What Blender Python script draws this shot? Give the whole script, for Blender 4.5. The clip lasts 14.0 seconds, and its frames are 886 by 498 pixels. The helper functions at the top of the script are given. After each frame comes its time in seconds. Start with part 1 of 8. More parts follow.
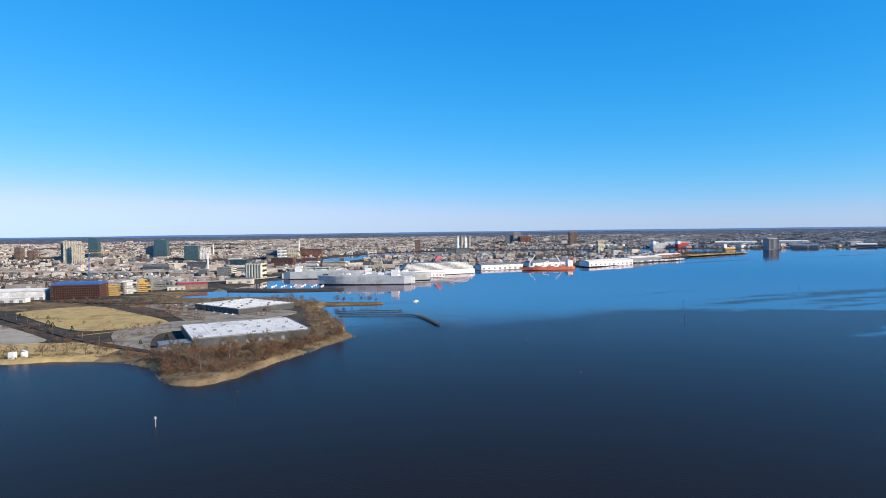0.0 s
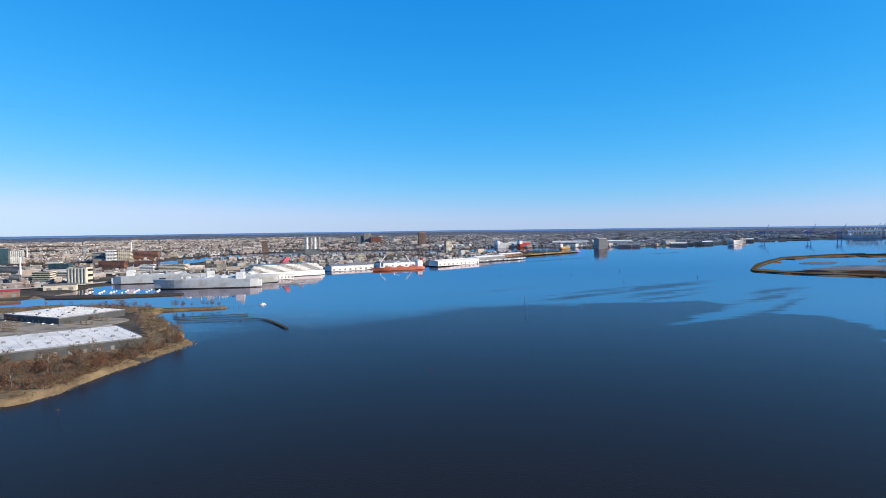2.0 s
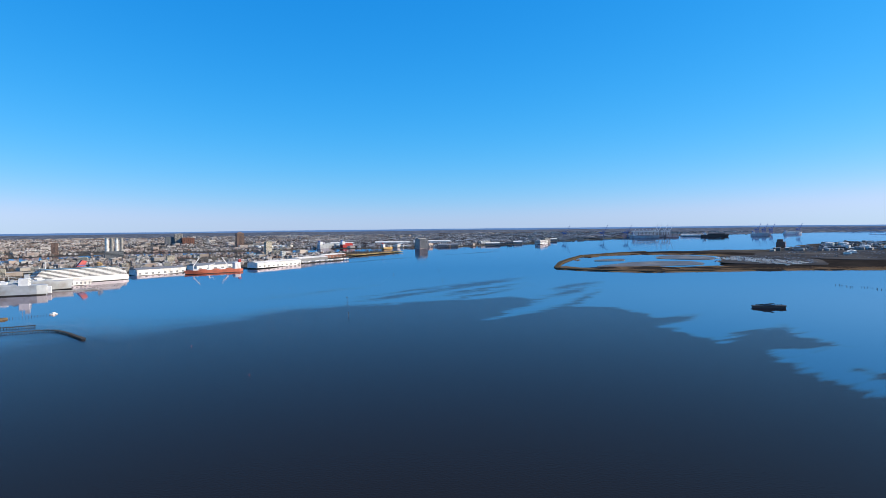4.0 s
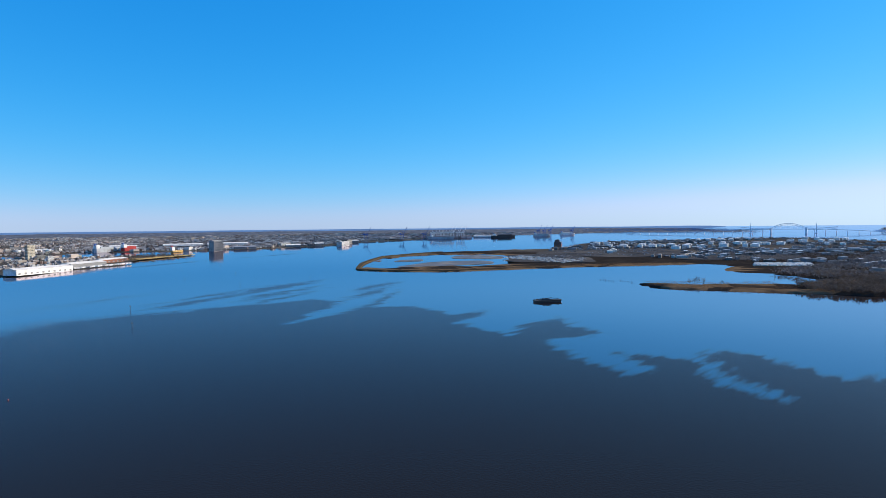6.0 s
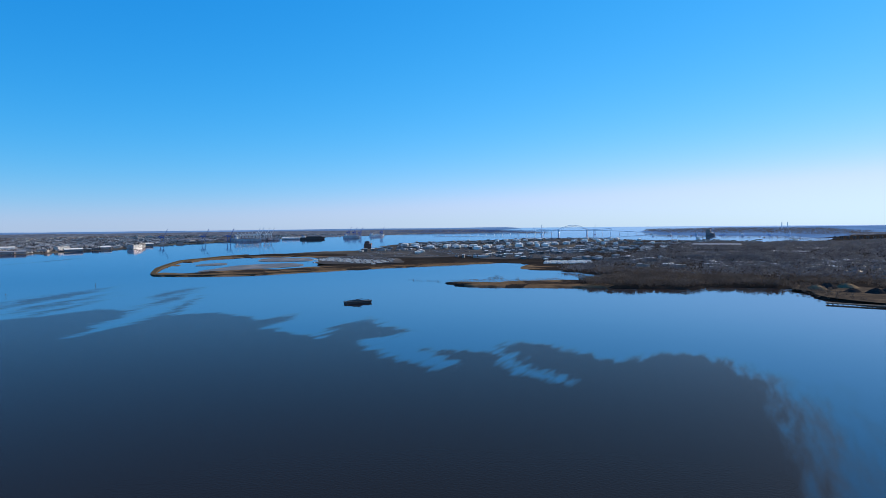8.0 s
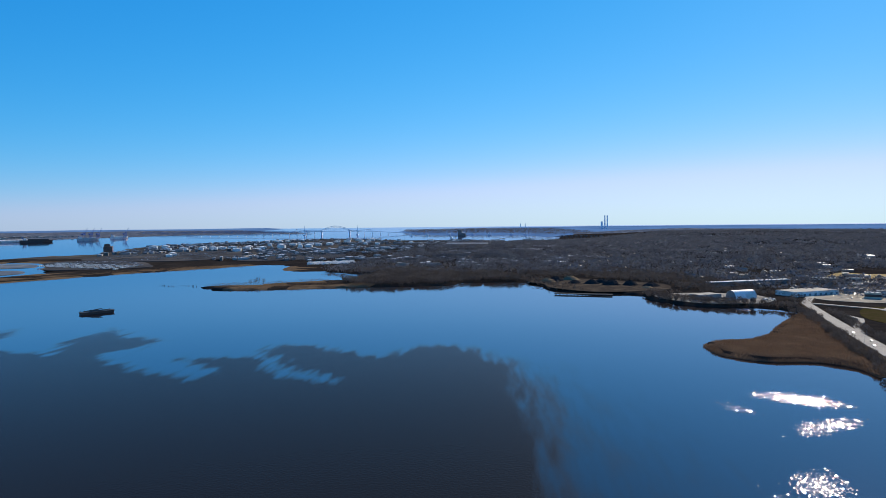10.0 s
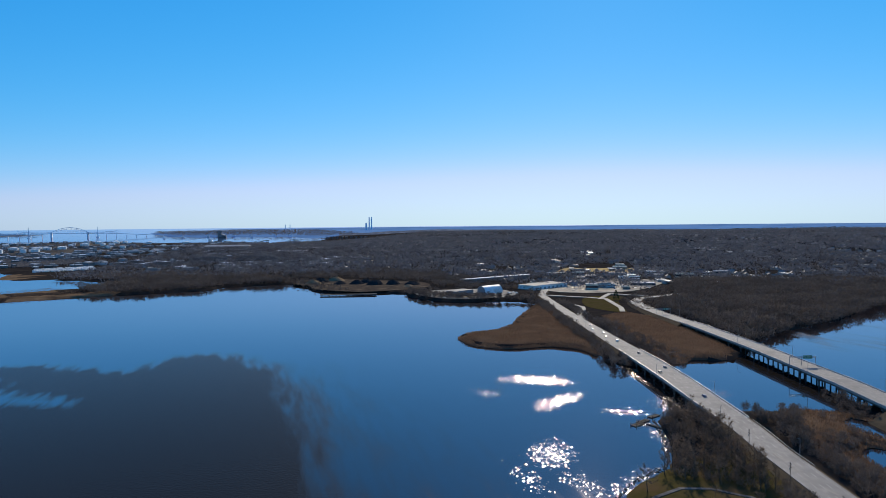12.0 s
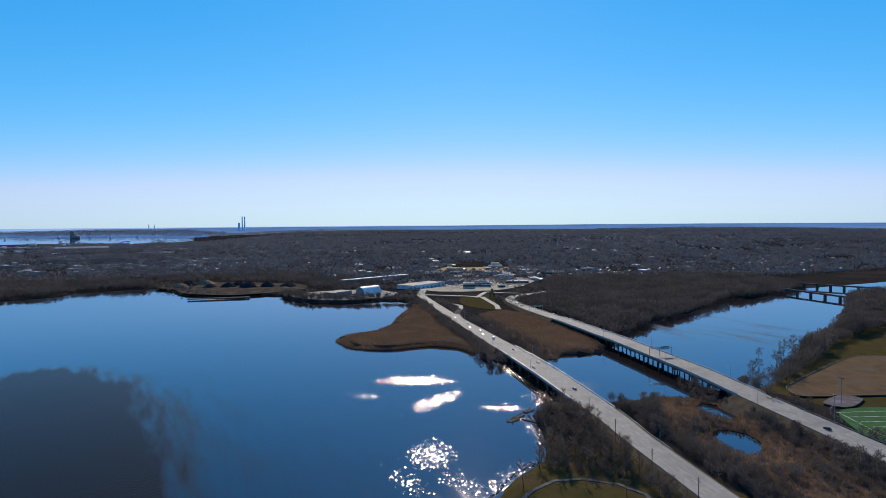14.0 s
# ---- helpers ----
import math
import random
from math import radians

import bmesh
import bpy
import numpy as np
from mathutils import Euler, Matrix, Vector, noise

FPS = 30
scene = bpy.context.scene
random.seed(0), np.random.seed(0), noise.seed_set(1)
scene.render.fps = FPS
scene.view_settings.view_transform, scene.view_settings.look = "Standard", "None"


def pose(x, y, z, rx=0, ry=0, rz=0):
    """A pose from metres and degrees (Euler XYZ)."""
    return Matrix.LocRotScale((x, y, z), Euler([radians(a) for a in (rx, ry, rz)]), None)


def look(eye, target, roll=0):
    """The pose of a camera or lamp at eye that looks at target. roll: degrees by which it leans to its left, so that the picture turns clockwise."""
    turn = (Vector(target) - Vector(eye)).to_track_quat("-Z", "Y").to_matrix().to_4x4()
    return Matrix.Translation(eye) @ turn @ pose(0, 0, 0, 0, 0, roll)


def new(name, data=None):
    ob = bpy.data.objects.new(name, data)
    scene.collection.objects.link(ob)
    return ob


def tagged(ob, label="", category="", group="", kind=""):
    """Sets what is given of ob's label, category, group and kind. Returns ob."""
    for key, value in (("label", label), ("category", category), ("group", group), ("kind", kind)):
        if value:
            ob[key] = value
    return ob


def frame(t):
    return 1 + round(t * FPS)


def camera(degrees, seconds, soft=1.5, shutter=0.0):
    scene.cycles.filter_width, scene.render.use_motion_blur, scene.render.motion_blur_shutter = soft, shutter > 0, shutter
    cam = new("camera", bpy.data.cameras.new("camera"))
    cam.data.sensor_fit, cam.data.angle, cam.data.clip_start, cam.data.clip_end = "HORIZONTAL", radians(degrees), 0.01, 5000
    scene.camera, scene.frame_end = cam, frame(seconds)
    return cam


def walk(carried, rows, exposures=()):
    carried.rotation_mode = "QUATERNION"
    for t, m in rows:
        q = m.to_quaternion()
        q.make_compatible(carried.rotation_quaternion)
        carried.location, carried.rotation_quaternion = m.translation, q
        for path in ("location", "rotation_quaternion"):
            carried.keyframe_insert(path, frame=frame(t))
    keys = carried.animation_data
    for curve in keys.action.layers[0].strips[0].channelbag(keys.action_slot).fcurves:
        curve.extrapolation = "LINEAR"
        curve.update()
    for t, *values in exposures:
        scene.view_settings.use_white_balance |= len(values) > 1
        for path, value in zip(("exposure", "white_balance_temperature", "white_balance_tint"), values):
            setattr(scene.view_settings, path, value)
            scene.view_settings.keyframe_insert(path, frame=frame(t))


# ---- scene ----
cam = camera(69.24, 14.0, soft=0.7)
# seconds, eye x y z, tilt, lean, turn
ROWS = [
    (0, 0.00, 0.00, 120.00, 88.283, 0.750, -0.002),
    (0.5, 0.65, 0.20, 119.88, 88.280, 0.755, -1.440),
    (1, 1.08, 0.13, 119.89, 88.257, 0.775, -4.575),
    (1.5, 1.37, -0.43, 119.75, 88.220, 0.757, -9.011),
    (2, 1.07, -1.71, 119.81, 88.173, 0.748, -13.253),
    (4.5, -0.53, -9.64, 121.30, 87.992, 0.627, -33.556),
    (5, -0.98, -11.09, 121.75, 87.978, 0.650, -38.444),
    (5.5, -1.67, -12.56, 122.20, 87.947, 0.610, -42.521),
    (6, -2.66, -13.90, 122.37, 87.930, 0.568, -46.500),
    (6.5, -3.84, -14.92, 122.55, 87.907, 0.609, -50.320),
    (7, -4.87, -15.63, 122.70, 87.908, 0.564, -54.360),
    (9.5, -10.52, -19.36, 122.73, 87.816, 0.633, -78.713),
    (10, -11.89, -19.73, 122.73, 87.778, 0.563, -84.228),
    (10.5, -13.41, -19.88, 122.61, 87.771, 0.502, -89.660),
    (11, -14.88, -20.45, 123.12, 87.748, 0.519, -94.961),
    (11.5, -15.38, -20.82, 123.53, 87.718, 0.547, -100.151),
    (12, -15.42, -21.18, 123.16, 87.703, 0.491, -104.901),
    (12.5, -14.85, -21.64, 122.93, 87.701, 0.433, -108.374),
    (13, -13.84, -22.53, 122.86, 87.651, 0.441, -112.000),
    (13.5, -12.06, -23.26, 122.88, 87.641, 0.409, -115.175),
    (14, -10.00, -23.99, 123.06, 87.624, 0.418, -115.679),
]
# the clip's camera stops down a little as it turns towards the sun
EXPOSURES = [(0.0, 0.66), (5.0, 0.66), (7.0, 0.63), (9.5, 0.47), (11.0, 0.41), (14.0, 0.42)]
walk(cam, [(t, pose(x, y, z, rx, ry, rz)) for t, x, y, z, rx, ry, rz in ROWS], EXPOSURES)

# ---- daylight: a clear winter noon ----
SUN_AZ, SUN_EL = 118.0, 28.0          # degrees clockwise from +y, and above the horizon
sun_way = Vector((math.sin(radians(SUN_AZ)) * math.cos(radians(SUN_EL)), math.cos(radians(SUN_AZ)) * math.cos(radians(SUN_EL)), math.sin(radians(SUN_EL))))
lamp = bpy.data.lights.new("sun", "SUN")
lamp.energy, lamp.angle, lamp.color = 4.3, radians(0.53), (1.0, 0.87, 0.68)
sun = new("sun", lamp)
sun.matrix_world = look((0, 0, 400), Vector((0, 0, 400)) - sun_way)

world = bpy.data.worlds.new("sky")
scene.world = world
world.use_nodes = True
wn, wl = world.node_tree.nodes, world.node_tree.links
wn.clear()
sky = wn.new("ShaderNodeTexSky")
sky.sky_type, sky.sun_disc = "NISHITA", False
sky.sun_elevation, sky.sun_rotation = radians(SUN_EL), radians(SUN_AZ)
sky.altitude, sky.air_density, sky.dust_density, sky.ozone_density = 0, 1.0, 0.04, 4.0
# the clear azure of the clip's camera: each channel of the sky's light, scaled and bent
split, join = wn.new("ShaderNodeSeparateColor"), wn.new("ShaderNodeCombineColor")
wl.new(sky.outputs[0], split.inputs[0])
bands = []
for i, (gain, bend) in enumerate(((0.90, 2.05), (0.57, 0.74), (0.79, 0.46))):
    scale_in, power, scale_out = (wn.new("ShaderNodeMath") for _ in range(3))
    scale_in.operation, power.operation, scale_out.operation = "MULTIPLY", "POWER", "MULTIPLY"
    scale_in.inputs[1].default_value, power.inputs[1].default_value, scale_out.inputs[1].default_value = 0.10, bend, gain
    wl.new(split.outputs[i], scale_in.inputs[0])
    wl.new(scale_in.outputs[0], power.inputs[0])
    wl.new(power.outputs[0], scale_out.inputs[0])
    bands.append(scale_out.outputs[0])
# towards the horizon the red levels off below the green
held, top_red = wn.new("ShaderNodeMath"), wn.new("ShaderNodeMath")
held.operation, top_red.operation = "SMOOTH_MIN", "MULTIPLY"
top_red.inputs[1].default_value, held.inputs[2].default_value = 0.77, 0.10
wl.new(bands[1], top_red.inputs[0])
wl.new(bands[0], held.inputs[0])
wl.new(top_red.outputs[0], held.inputs[1])
for i, source in enumerate((held.outputs[0], bands[1], bands[2])):
    wl.new(source, join.inputs[i])
back = wn.new("ShaderNodeBackground")
back.inputs["Strength"].default_value = 1.0
wout = wn.new("ShaderNodeOutputWorld")
wl.new(join.outputs[0], back.inputs["Color"])
wl.new(back.outputs[0], wout.inputs["Surface"])

# ---- the lie of the land ----
# Places past NEAR_R are drawn in along their own sight lines from MID onto a gently rising cone, so that 28 km of land and water fit inside 5 km.
MID, NEAR_R, RISE = Vector((-7, -14, 122)), 2000.0, 0.0361


def shrink(r):
    return 1.0 if r <= NEAR_R else (MID.z + NEAR_R * RISE) / (RISE * r + MID.z)


def far(x, y, z=0.0):
    s = shrink(math.hypot(x - MID.x, y - MID.y))
    return MID + (Vector((x, y, z)) - MID) * s


def far_all(v):
    """far() for an array of places."""
    v = np.asarray(v, float).reshape(-1, 3)
    m = np.array(MID)
    d = v - m
    r = np.hypot(d[:, 0], d[:, 1]) + 1e-9
    s = np.where(r <= NEAR_R, 1.0, (MID.z + NEAR_R * RISE) / (RISE * r + MID.z))
    return m + d * s[:, None]


def site(x, y, z=0.0, turn=0.0):
    """The pose of a thing whose base stands at a place of the land, turned anticlockwise by degrees."""
    s = shrink(math.hypot(x - MID.x, y - MID.y))
    return Matrix.Translation(far(x, y, z)) @ Matrix.Rotation(radians(turn), 4, "Z") @ Matrix.Diagonal((s, s, s, 1))


def put(ob, m):
    ob.matrix_basis = m
    return ob


def hash2(ix, iy, seed):
    h = (ix.astype(np.int64) * 374761393 + iy.astype(np.int64) * 668265263 + seed * 974711) & 0x7FFFFFFF
    h = ((h ^ (h >> 13)) * 1274126177) & 0x7FFFFFFF
    return ((h ^ (h >> 16)) & 0xFFFF) / 65535.0


def vnoise(x, y, seed=0):
    """Smooth value noise on arrays, 0 to 1."""
    x, y = np.asarray(x, float), np.asarray(y, float)
    ix, iy = np.floor(x), np.floor(y)
    fx, fy = x - ix, y - iy
    fx, fy = fx * fx * (3 - 2 * fx), fy * fy * (3 - 2 * fy)
    a, b = hash2(ix, iy, seed), hash2(ix + 1, iy, seed)
    c, d = hash2(ix, iy + 1, seed), hash2(ix + 1, iy + 1, seed)
    return (a * (1 - fx) + b * fx) * (1 - fy) + (c * (1 - fx) + d * fx) * fy


def fbm(x, y, seed=0, octaves=4):
    total, amp, norm = 0.0, 1.0, 0.0
    for o in range(octaves):
        total, norm = total + amp * vnoise(np.asarray(x) * 2 ** o, np.asarray(y) * 2 ** o, seed + o * 17), norm + amp
        amp *= 0.5
    return total / norm


# ---- materials ----
def material(name, colour, rough=0.7, metal=0.0, second=None, size=1.0, detail=6.0, bump=0.0, bump_size=None, each=0.0, island=0.0, spec=0.5, stretch=(1, 1, 1), stains=None, stain_size=20.0, coord="Object", thin=0.0):
    """A worn surface: two colours mixed by noise of that size in metres, larger stains, relief, and a spread of tone from piece to piece."""
    m = bpy.data.materials.new(name)
    m.use_nodes = True
    n, l = m.node_tree.nodes, m.node_tree.links
    p = n["Principled BSDF"]
    spec = 0.0 if rough >= 0.95 else min(spec, 0.06) if rough >= 0.9 else spec
    p.inputs["Roughness"].default_value, p.inputs["Metallic"].default_value, p.inputs["Specular IOR Level"].default_value = rough, metal, spec
    tc = n.new("ShaderNodeTexCoord")
    if coord == "World":
        where = n.new("ShaderNodeNewGeometry").outputs["Position"]
    else:
        where = tc.outputs[coord]
    mp = n.new("ShaderNodeMapping")
    mp.inputs["Scale"].default_value = stretch
    l.new(where, mp.inputs["Vector"])
    second = second or tuple(c * 0.72 for c in colour)
    noise_a = n.new("ShaderNodeTexNoise")
    noise_a.inputs["Scale"].default_value, noise_a.inputs["Detail"].default_value = 1.0 / size, detail
    l.new(mp.outputs[0], noise_a.inputs["Vector"])
    ramp = n.new("ShaderNodeMapRange")
    ramp.inputs["From Min"].default_value, ramp.inputs["From Max"].default_value = 0.36, 0.64
    l.new(noise_a.outputs["Fac"], ramp.inputs["Value"])
    mix = n.new("ShaderNodeMix")
    mix.data_type = "RGBA"
    mix.inputs["A"].default_value, mix.inputs["B"].default_value = (*colour, 1), (*second, 1)
    l.new(ramp.outputs[0], mix.inputs["Factor"])
    out = mix.outputs["Result"]
    if stains:
        noise_b = n.new("ShaderNodeTexNoise")
        noise_b.inputs["Scale"].default_value, noise_b.inputs["Detail"].default_value = 1.0 / stain_size, 5.0
        l.new(mp.outputs[0], noise_b.inputs["Vector"])
        rb = n.new("ShaderNodeMapRange")
        rb.inputs["From Min"].default_value, rb.inputs["From Max"].default_value = 0.5, 0.68
        l.new(noise_b.outputs["Fac"], rb.inputs["Value"])
        mb = n.new("ShaderNodeMix")
        mb.data_type = "RGBA"
        mb.inputs["B"].default_value = (*stains, 1)
        l.new(rb.outputs[0], mb.inputs["Factor"])
        l.new(out, mb.inputs["A"])
        out = mb.outputs["Result"]
    if each or island:
        src = n.new("ShaderNodeObjectInfo").outputs["Random"] if each else n.new("ShaderNodeNewGeometry").outputs["Random Per Island"]
        spread = each or island
        mr = n.new("ShaderNodeMapRange")
        mr.inputs["To Min"].default_value, mr.inputs["To Max"].default_value = 1 - spread, 1 + spread
        l.new(src, mr.inputs["Value"])
        hs = n.new("ShaderNodeHueSaturation")
        l.new(mr.outputs[0], hs.inputs["Value"])
        l.new(out, hs.inputs["Color"])
        out = hs.outputs[0]
    l.new(out, p.inputs["Base Color"])
    if bump:
        nb = n.new("ShaderNodeTexNoise")
        nb.inputs["Scale"].default_value, nb.inputs["Detail"].default_value = 1.0 / (bump_size or size * 0.3), 4.0
        l.new(mp.outputs[0], nb.inputs["Vector"])
        bp = n.new("ShaderNodeBump")
        bp.inputs["Strength"].default_value, bp.inputs["Distance"].default_value = min(1.0, bump * 2), bump
        l.new(nb.outputs["Fac"], bp.inputs["Height"])
        l.new(bp.outputs[0], p.inputs["Normal"])
    if thin:
        # dry blades and twigs let part of the light through
        tr, both = n.new("ShaderNodeBsdfTranslucent"), n.new("ShaderNodeMixShader")
        both.inputs[0].default_value = thin
        l.new(out, tr.inputs["Color"])
        l.new(p.outputs[0], both.inputs[1])
        l.new(tr.outputs[0], both.inputs[2])
        l.new(both.outputs[0], n["Material Output"].inputs["Surface"])
    return m


def water_material():
    m = bpy.data.materials.new("harbour_water")
    m.use_nodes = True
    n, l = m.node_tree.nodes, m.node_tree.links
    n.remove(n["Principled BSDF"])
    body, mirror, both = n.new("ShaderNodeBsdfDiffuse"), n.new("ShaderNodeBsdfGlossy"), n.new("ShaderNodeMixShader")
    body.inputs["Color"].default_value = (0.0135, 0.0118, 0.0105, 1)
    gloss = n.new("ShaderNodeFresnel")
    l.new(gloss.outputs[0], both.inputs[0])
    l.new(body.outputs[0], both.inputs[1])
    l.new(mirror.outputs[0], both.inputs[2])
    l.new(both.outputs[0], n["Material Output"].inputs["Surface"])

    def math_node(op, a, b=None, c=None):
        q = n.new("ShaderNodeMath")
        q.operation = op
        for k, v in enumerate((a, b, c)):
            if v is None:
                continue
            if isinstance(v, (int, float)):
                q.inputs[k].default_value = v
            else:
                l.new(v, q.inputs[k])
        return q.outputs[0]

    def span(value, lo, hi, to_lo, to_hi, smooth=False):
        q = n.new("ShaderNodeMapRange")
        if smooth:
            q.interpolation_type = "SMOOTHSTEP"
        for k, v in (("Value", value), ("From Min", lo), ("From Max", hi), ("To Min", to_lo), ("To Max", to_hi)):
            if isinstance(v, (int, float)):
                q.inputs[k].default_value = v
            else:
                l.new(v, q.inputs[k])
        return q.outputs[0]

    def field(name):
        q = n.new("ShaderNodeAttribute")
        q.attribute_name = name
        return q.outputs["Fac"]

    where = n.new("ShaderNodeNewGeometry").outputs["Position"]
    # torn edges of the ruffled patches, drawn out along the wind
    mp = n.new("ShaderNodeMapping")
    mp.inputs["Rotation"].default_value, mp.inputs["Scale"].default_value = (0, 0, radians(-27)), (0.26, 1.7, 1)
    l.new(where, mp.inputs["Vector"])
    torn = n.new("ShaderNodeTexNoise")
    torn.inputs["Scale"].default_value, torn.inputs["Detail"].default_value, torn.inputs["Roughness"].default_value = 0.05, 8.0, 0.62
    l.new(mp.outputs[0], torn.inputs["Vector"])
    fade = field("haze")
    swing = math_node("MULTIPLY", math_node("SUBTRACT", torn.outputs["Fac"], 0.5), math_node("MULTIPLY_ADD", fade, -0.4, 0.95))
    edge = span(math_node("ADD", math_node("ADD", swing, 0.75), field("breeze")), 1.10, math_node("MULTIPLY_ADD", fade, 0.45, 1.42), 0.0, 1.0, True)
    # brisk wavelets in a few patches: small facets, each with its own slope
    cell = n.new("ShaderNodeTexVoronoi")
    cell.inputs["Scale"].default_value = 1.0
    crest = n.new("ShaderNodeMapping")
    crest.vector_type = "TEXTURE"
    crest.inputs["Rotation"].default_value, crest.inputs["Scale"].default_value = (0, 0, radians(-25)), (1.2, 0.5, 1)
    l.new(where, crest.inputs["Vector"])
    l.new(crest.outputs[0], cell.inputs["Vector"])
    rgb = n.new("ShaderNodeSeparateColor")
    l.new(cell.outputs["Color"], rgb.inputs[0])
    fray = n.new("ShaderNodeTexNoise")
    fray.inputs["Scale"].default_value, fray.inputs["Detail"].default_value = 0.22, 6.0
    l.new(where, fray.inputs["Vector"])
    dense = math_node("MULTIPLY_ADD", math_node("SUBTRACT", fray.outputs["Fac"], 0.5), 1.8, field("chop"))
    lively = math_node("LESS_THAN", rgb.outputs[2], dense)
    tilt = n.new("ShaderNodeCombineXYZ")
    l.new(math_node("MULTIPLY", math_node("SUBTRACT", rgb.outputs[0], 0.5), 0.34), tilt.inputs[0])
    l.new(math_node("MULTIPLY", math_node("SUBTRACT", rgb.outputs[1], 0.5), 0.34), tilt.inputs[1])
    tilt.inputs[2].default_value = 1.0
    # the water's slope: level near by, and with the rise of the land that is drawn in further off
    rise = n.new("ShaderNodeVectorMath")
    rise.operation = "SUBTRACT"
    l.new(where, rise.inputs[0])
    rise.inputs[1].default_value = tuple(MID)
    flat = n.new("ShaderNodeVectorMath")
    flat.operation = "MULTIPLY"
    flat.inputs[1].default_value = (-1, -1, 0)
    l.new(rise.outputs[0], flat.inputs[0])
    outward = n.new("ShaderNodeVectorMath")
    outward.operation = "NORMALIZE"
    l.new(flat.outputs[0], outward.inputs[0])
    lean = n.new("ShaderNodeVectorMath")
    lean.operation = "SCALE"
    l.new(outward.outputs[0], lean.inputs[0])
    l.new(field("slope"), lean.inputs["Scale"])
    upright = n.new("ShaderNodeVectorMath")
    upright.operation = "ADD"
    upright.inputs[1].default_value = (0, 0, 1)
    l.new(lean.outputs[0], upright.inputs[0])
    level = n.new("ShaderNodeVectorMath")
    level.operation = "NORMALIZE"
    l.new(upright.outputs[0], level.inputs[0])
    # unresolved wavelets turn part of the surface towards the eye: less mirror in the ruffled water
    l.new(math_node("MAXIMUM", span(edge, 0, 1, math_node("MULTIPLY_ADD", field("slope"), 1.4, 0.03), 0.27), math_node("MULTIPLY", lively, 0.13)), mirror.inputs["Roughness"])
    l.new(math_node("MULTIPLY_ADD", lively, 0.10, span(edge, 0, 1, 1.80, 1.10)), gloss.inputs["IOR"])
    sheen = n.new("ShaderNodeMix")
    sheen.data_type = "RGBA"
    sheen.inputs["A"].default_value, sheen.inputs["B"].default_value = (1.0, 0.91, 1.0, 1), (1.0, 0.92, 0.92, 1)
    l.new(edge, sheen.inputs["Factor"])
    l.new(sheen.outputs["Result"], mirror.inputs["Color"])
    ripple = n.new("ShaderNodeTexNoise")
    ripple.inputs["Scale"].default_value, ripple.inputs["Detail"].default_value = 0.6, 3.0
    l.new(where, ripple.inputs["Vector"])
    bp = n.new("ShaderNodeBump")
    bp.inputs["Strength"].default_value = 1.0
    l.new(span(edge, 0, 1, 0.006, 0.10), bp.inputs["Distance"])
    l.new(ripple.outputs["Fac"], bp.inputs["Height"])
    l.new(level.outputs[0], bp.inputs["Normal"])
    mix = n.new("ShaderNodeMix")
    mix.data_type = "VECTOR"
    l.new(lively, mix.inputs["Factor"])
    l.new(bp.outputs[0], mix.inputs[4])
    l.new(tilt.outputs[0], mix.inputs[5])
    unit = n.new("ShaderNodeVectorMath")
    unit.operation = "NORMALIZE"
    l.new(mix.outputs[1], unit.inputs[0])
    for q in (mirror, gloss, body):
        l.new(unit.outputs[0], q.inputs["Normal"])
    return m


WATER = water_material()
DRY_GRASS = material("dry_winter_grass", (0.47, 0.345, 0.155), 0.95, second=(0.38, 0.275, 0.125), size=6, bump=0.1, bump_size=0.6, stains=(0.27, 0.195, 0.095), stain_size=28, coord="World")
LAWN = material("thin_winter_lawn", (0.046, 0.040, 0.014), 0.95, second=(0.062, 0.048, 0.020), size=5, bump=0.08, bump_size=0.5, stains=(0.066, 0.046, 0.024), stain_size=16, coord="World")
CITY_GROUND = material("city_ground", (0.078, 0.071, 0.062), 0.95, second=(0.050, 0.047, 0.043), size=22, stains=(0.13, 0.112, 0.085), stain_size=160, coord="World")
WOOD_GROUND = material("leaf_litter_ground", (0.030, 0.025, 0.021), 0.98, second=(0.020, 0.018, 0.017), size=14, stains=(0.038, 0.032, 0.027), stain_size=90, coord="World", bump=0.3, bump_size=3)
ASPHALT = material("worn_asphalt", (0.30, 0.258, 0.195), 0.9, second=(0.23, 0.197, 0.152), size=9, stains=(0.12, 0.11, 0.10), stain_size=25, coord="World", bump=0.02, bump_size=0.4, spec=0.15)
CONCRETE = material("weathered_concrete", (0.36, 0.34, 0.31), 0.85, second=(0.27, 0.255, 0.235), size=4, bump=0.02, stains=(0.2, 0.19, 0.175), stain_size=12)
ROAD_DECK = material("bridge_deck_concrete", (0.222, 0.210, 0.190), 0.85, spec=0.2, second=(0.172, 0.164, 0.15), size=3, stains=(0.142, 0.136, 0.127), stain_size=16, coord="World", bump=0.02, bump_size=0.5)
# farthest land: the blue of distance haze is put into the base colour
DISTANT_HAZE = material("haze_blue_hills", (0.125, 0.235, 0.40), 1.0, second=(0.092, 0.178, 0.315), size=260, coord="World")

# wooded land further in, its colour greyed and blued for haze
HAZED_LAND = material("hazed_wooded_land", (0.105, 0.122, 0.150), 1.0, second=(0.062, 0.076, 0.098), size=9, stains=(0.19, 0.195, 0.205), stain_size=16, coord="World", stretch=(0.5, 0.5, 2))
# ---- shapes ----
from mathutils.geometry import delaunay_2d_cdt


def mesh_from(name, verts, faces, mat=None, smooth=False):
    me = bpy.data.meshes.new(name)
    me.from_pydata([tuple(v) for v in verts], [], [tuple(f) for f in faces])
    if mat:
        me.materials.append(mat)
    if smooth:
        me.polygons.foreach_set("use_smooth", [True] * len(me.polygons))
    me.update()
    return me


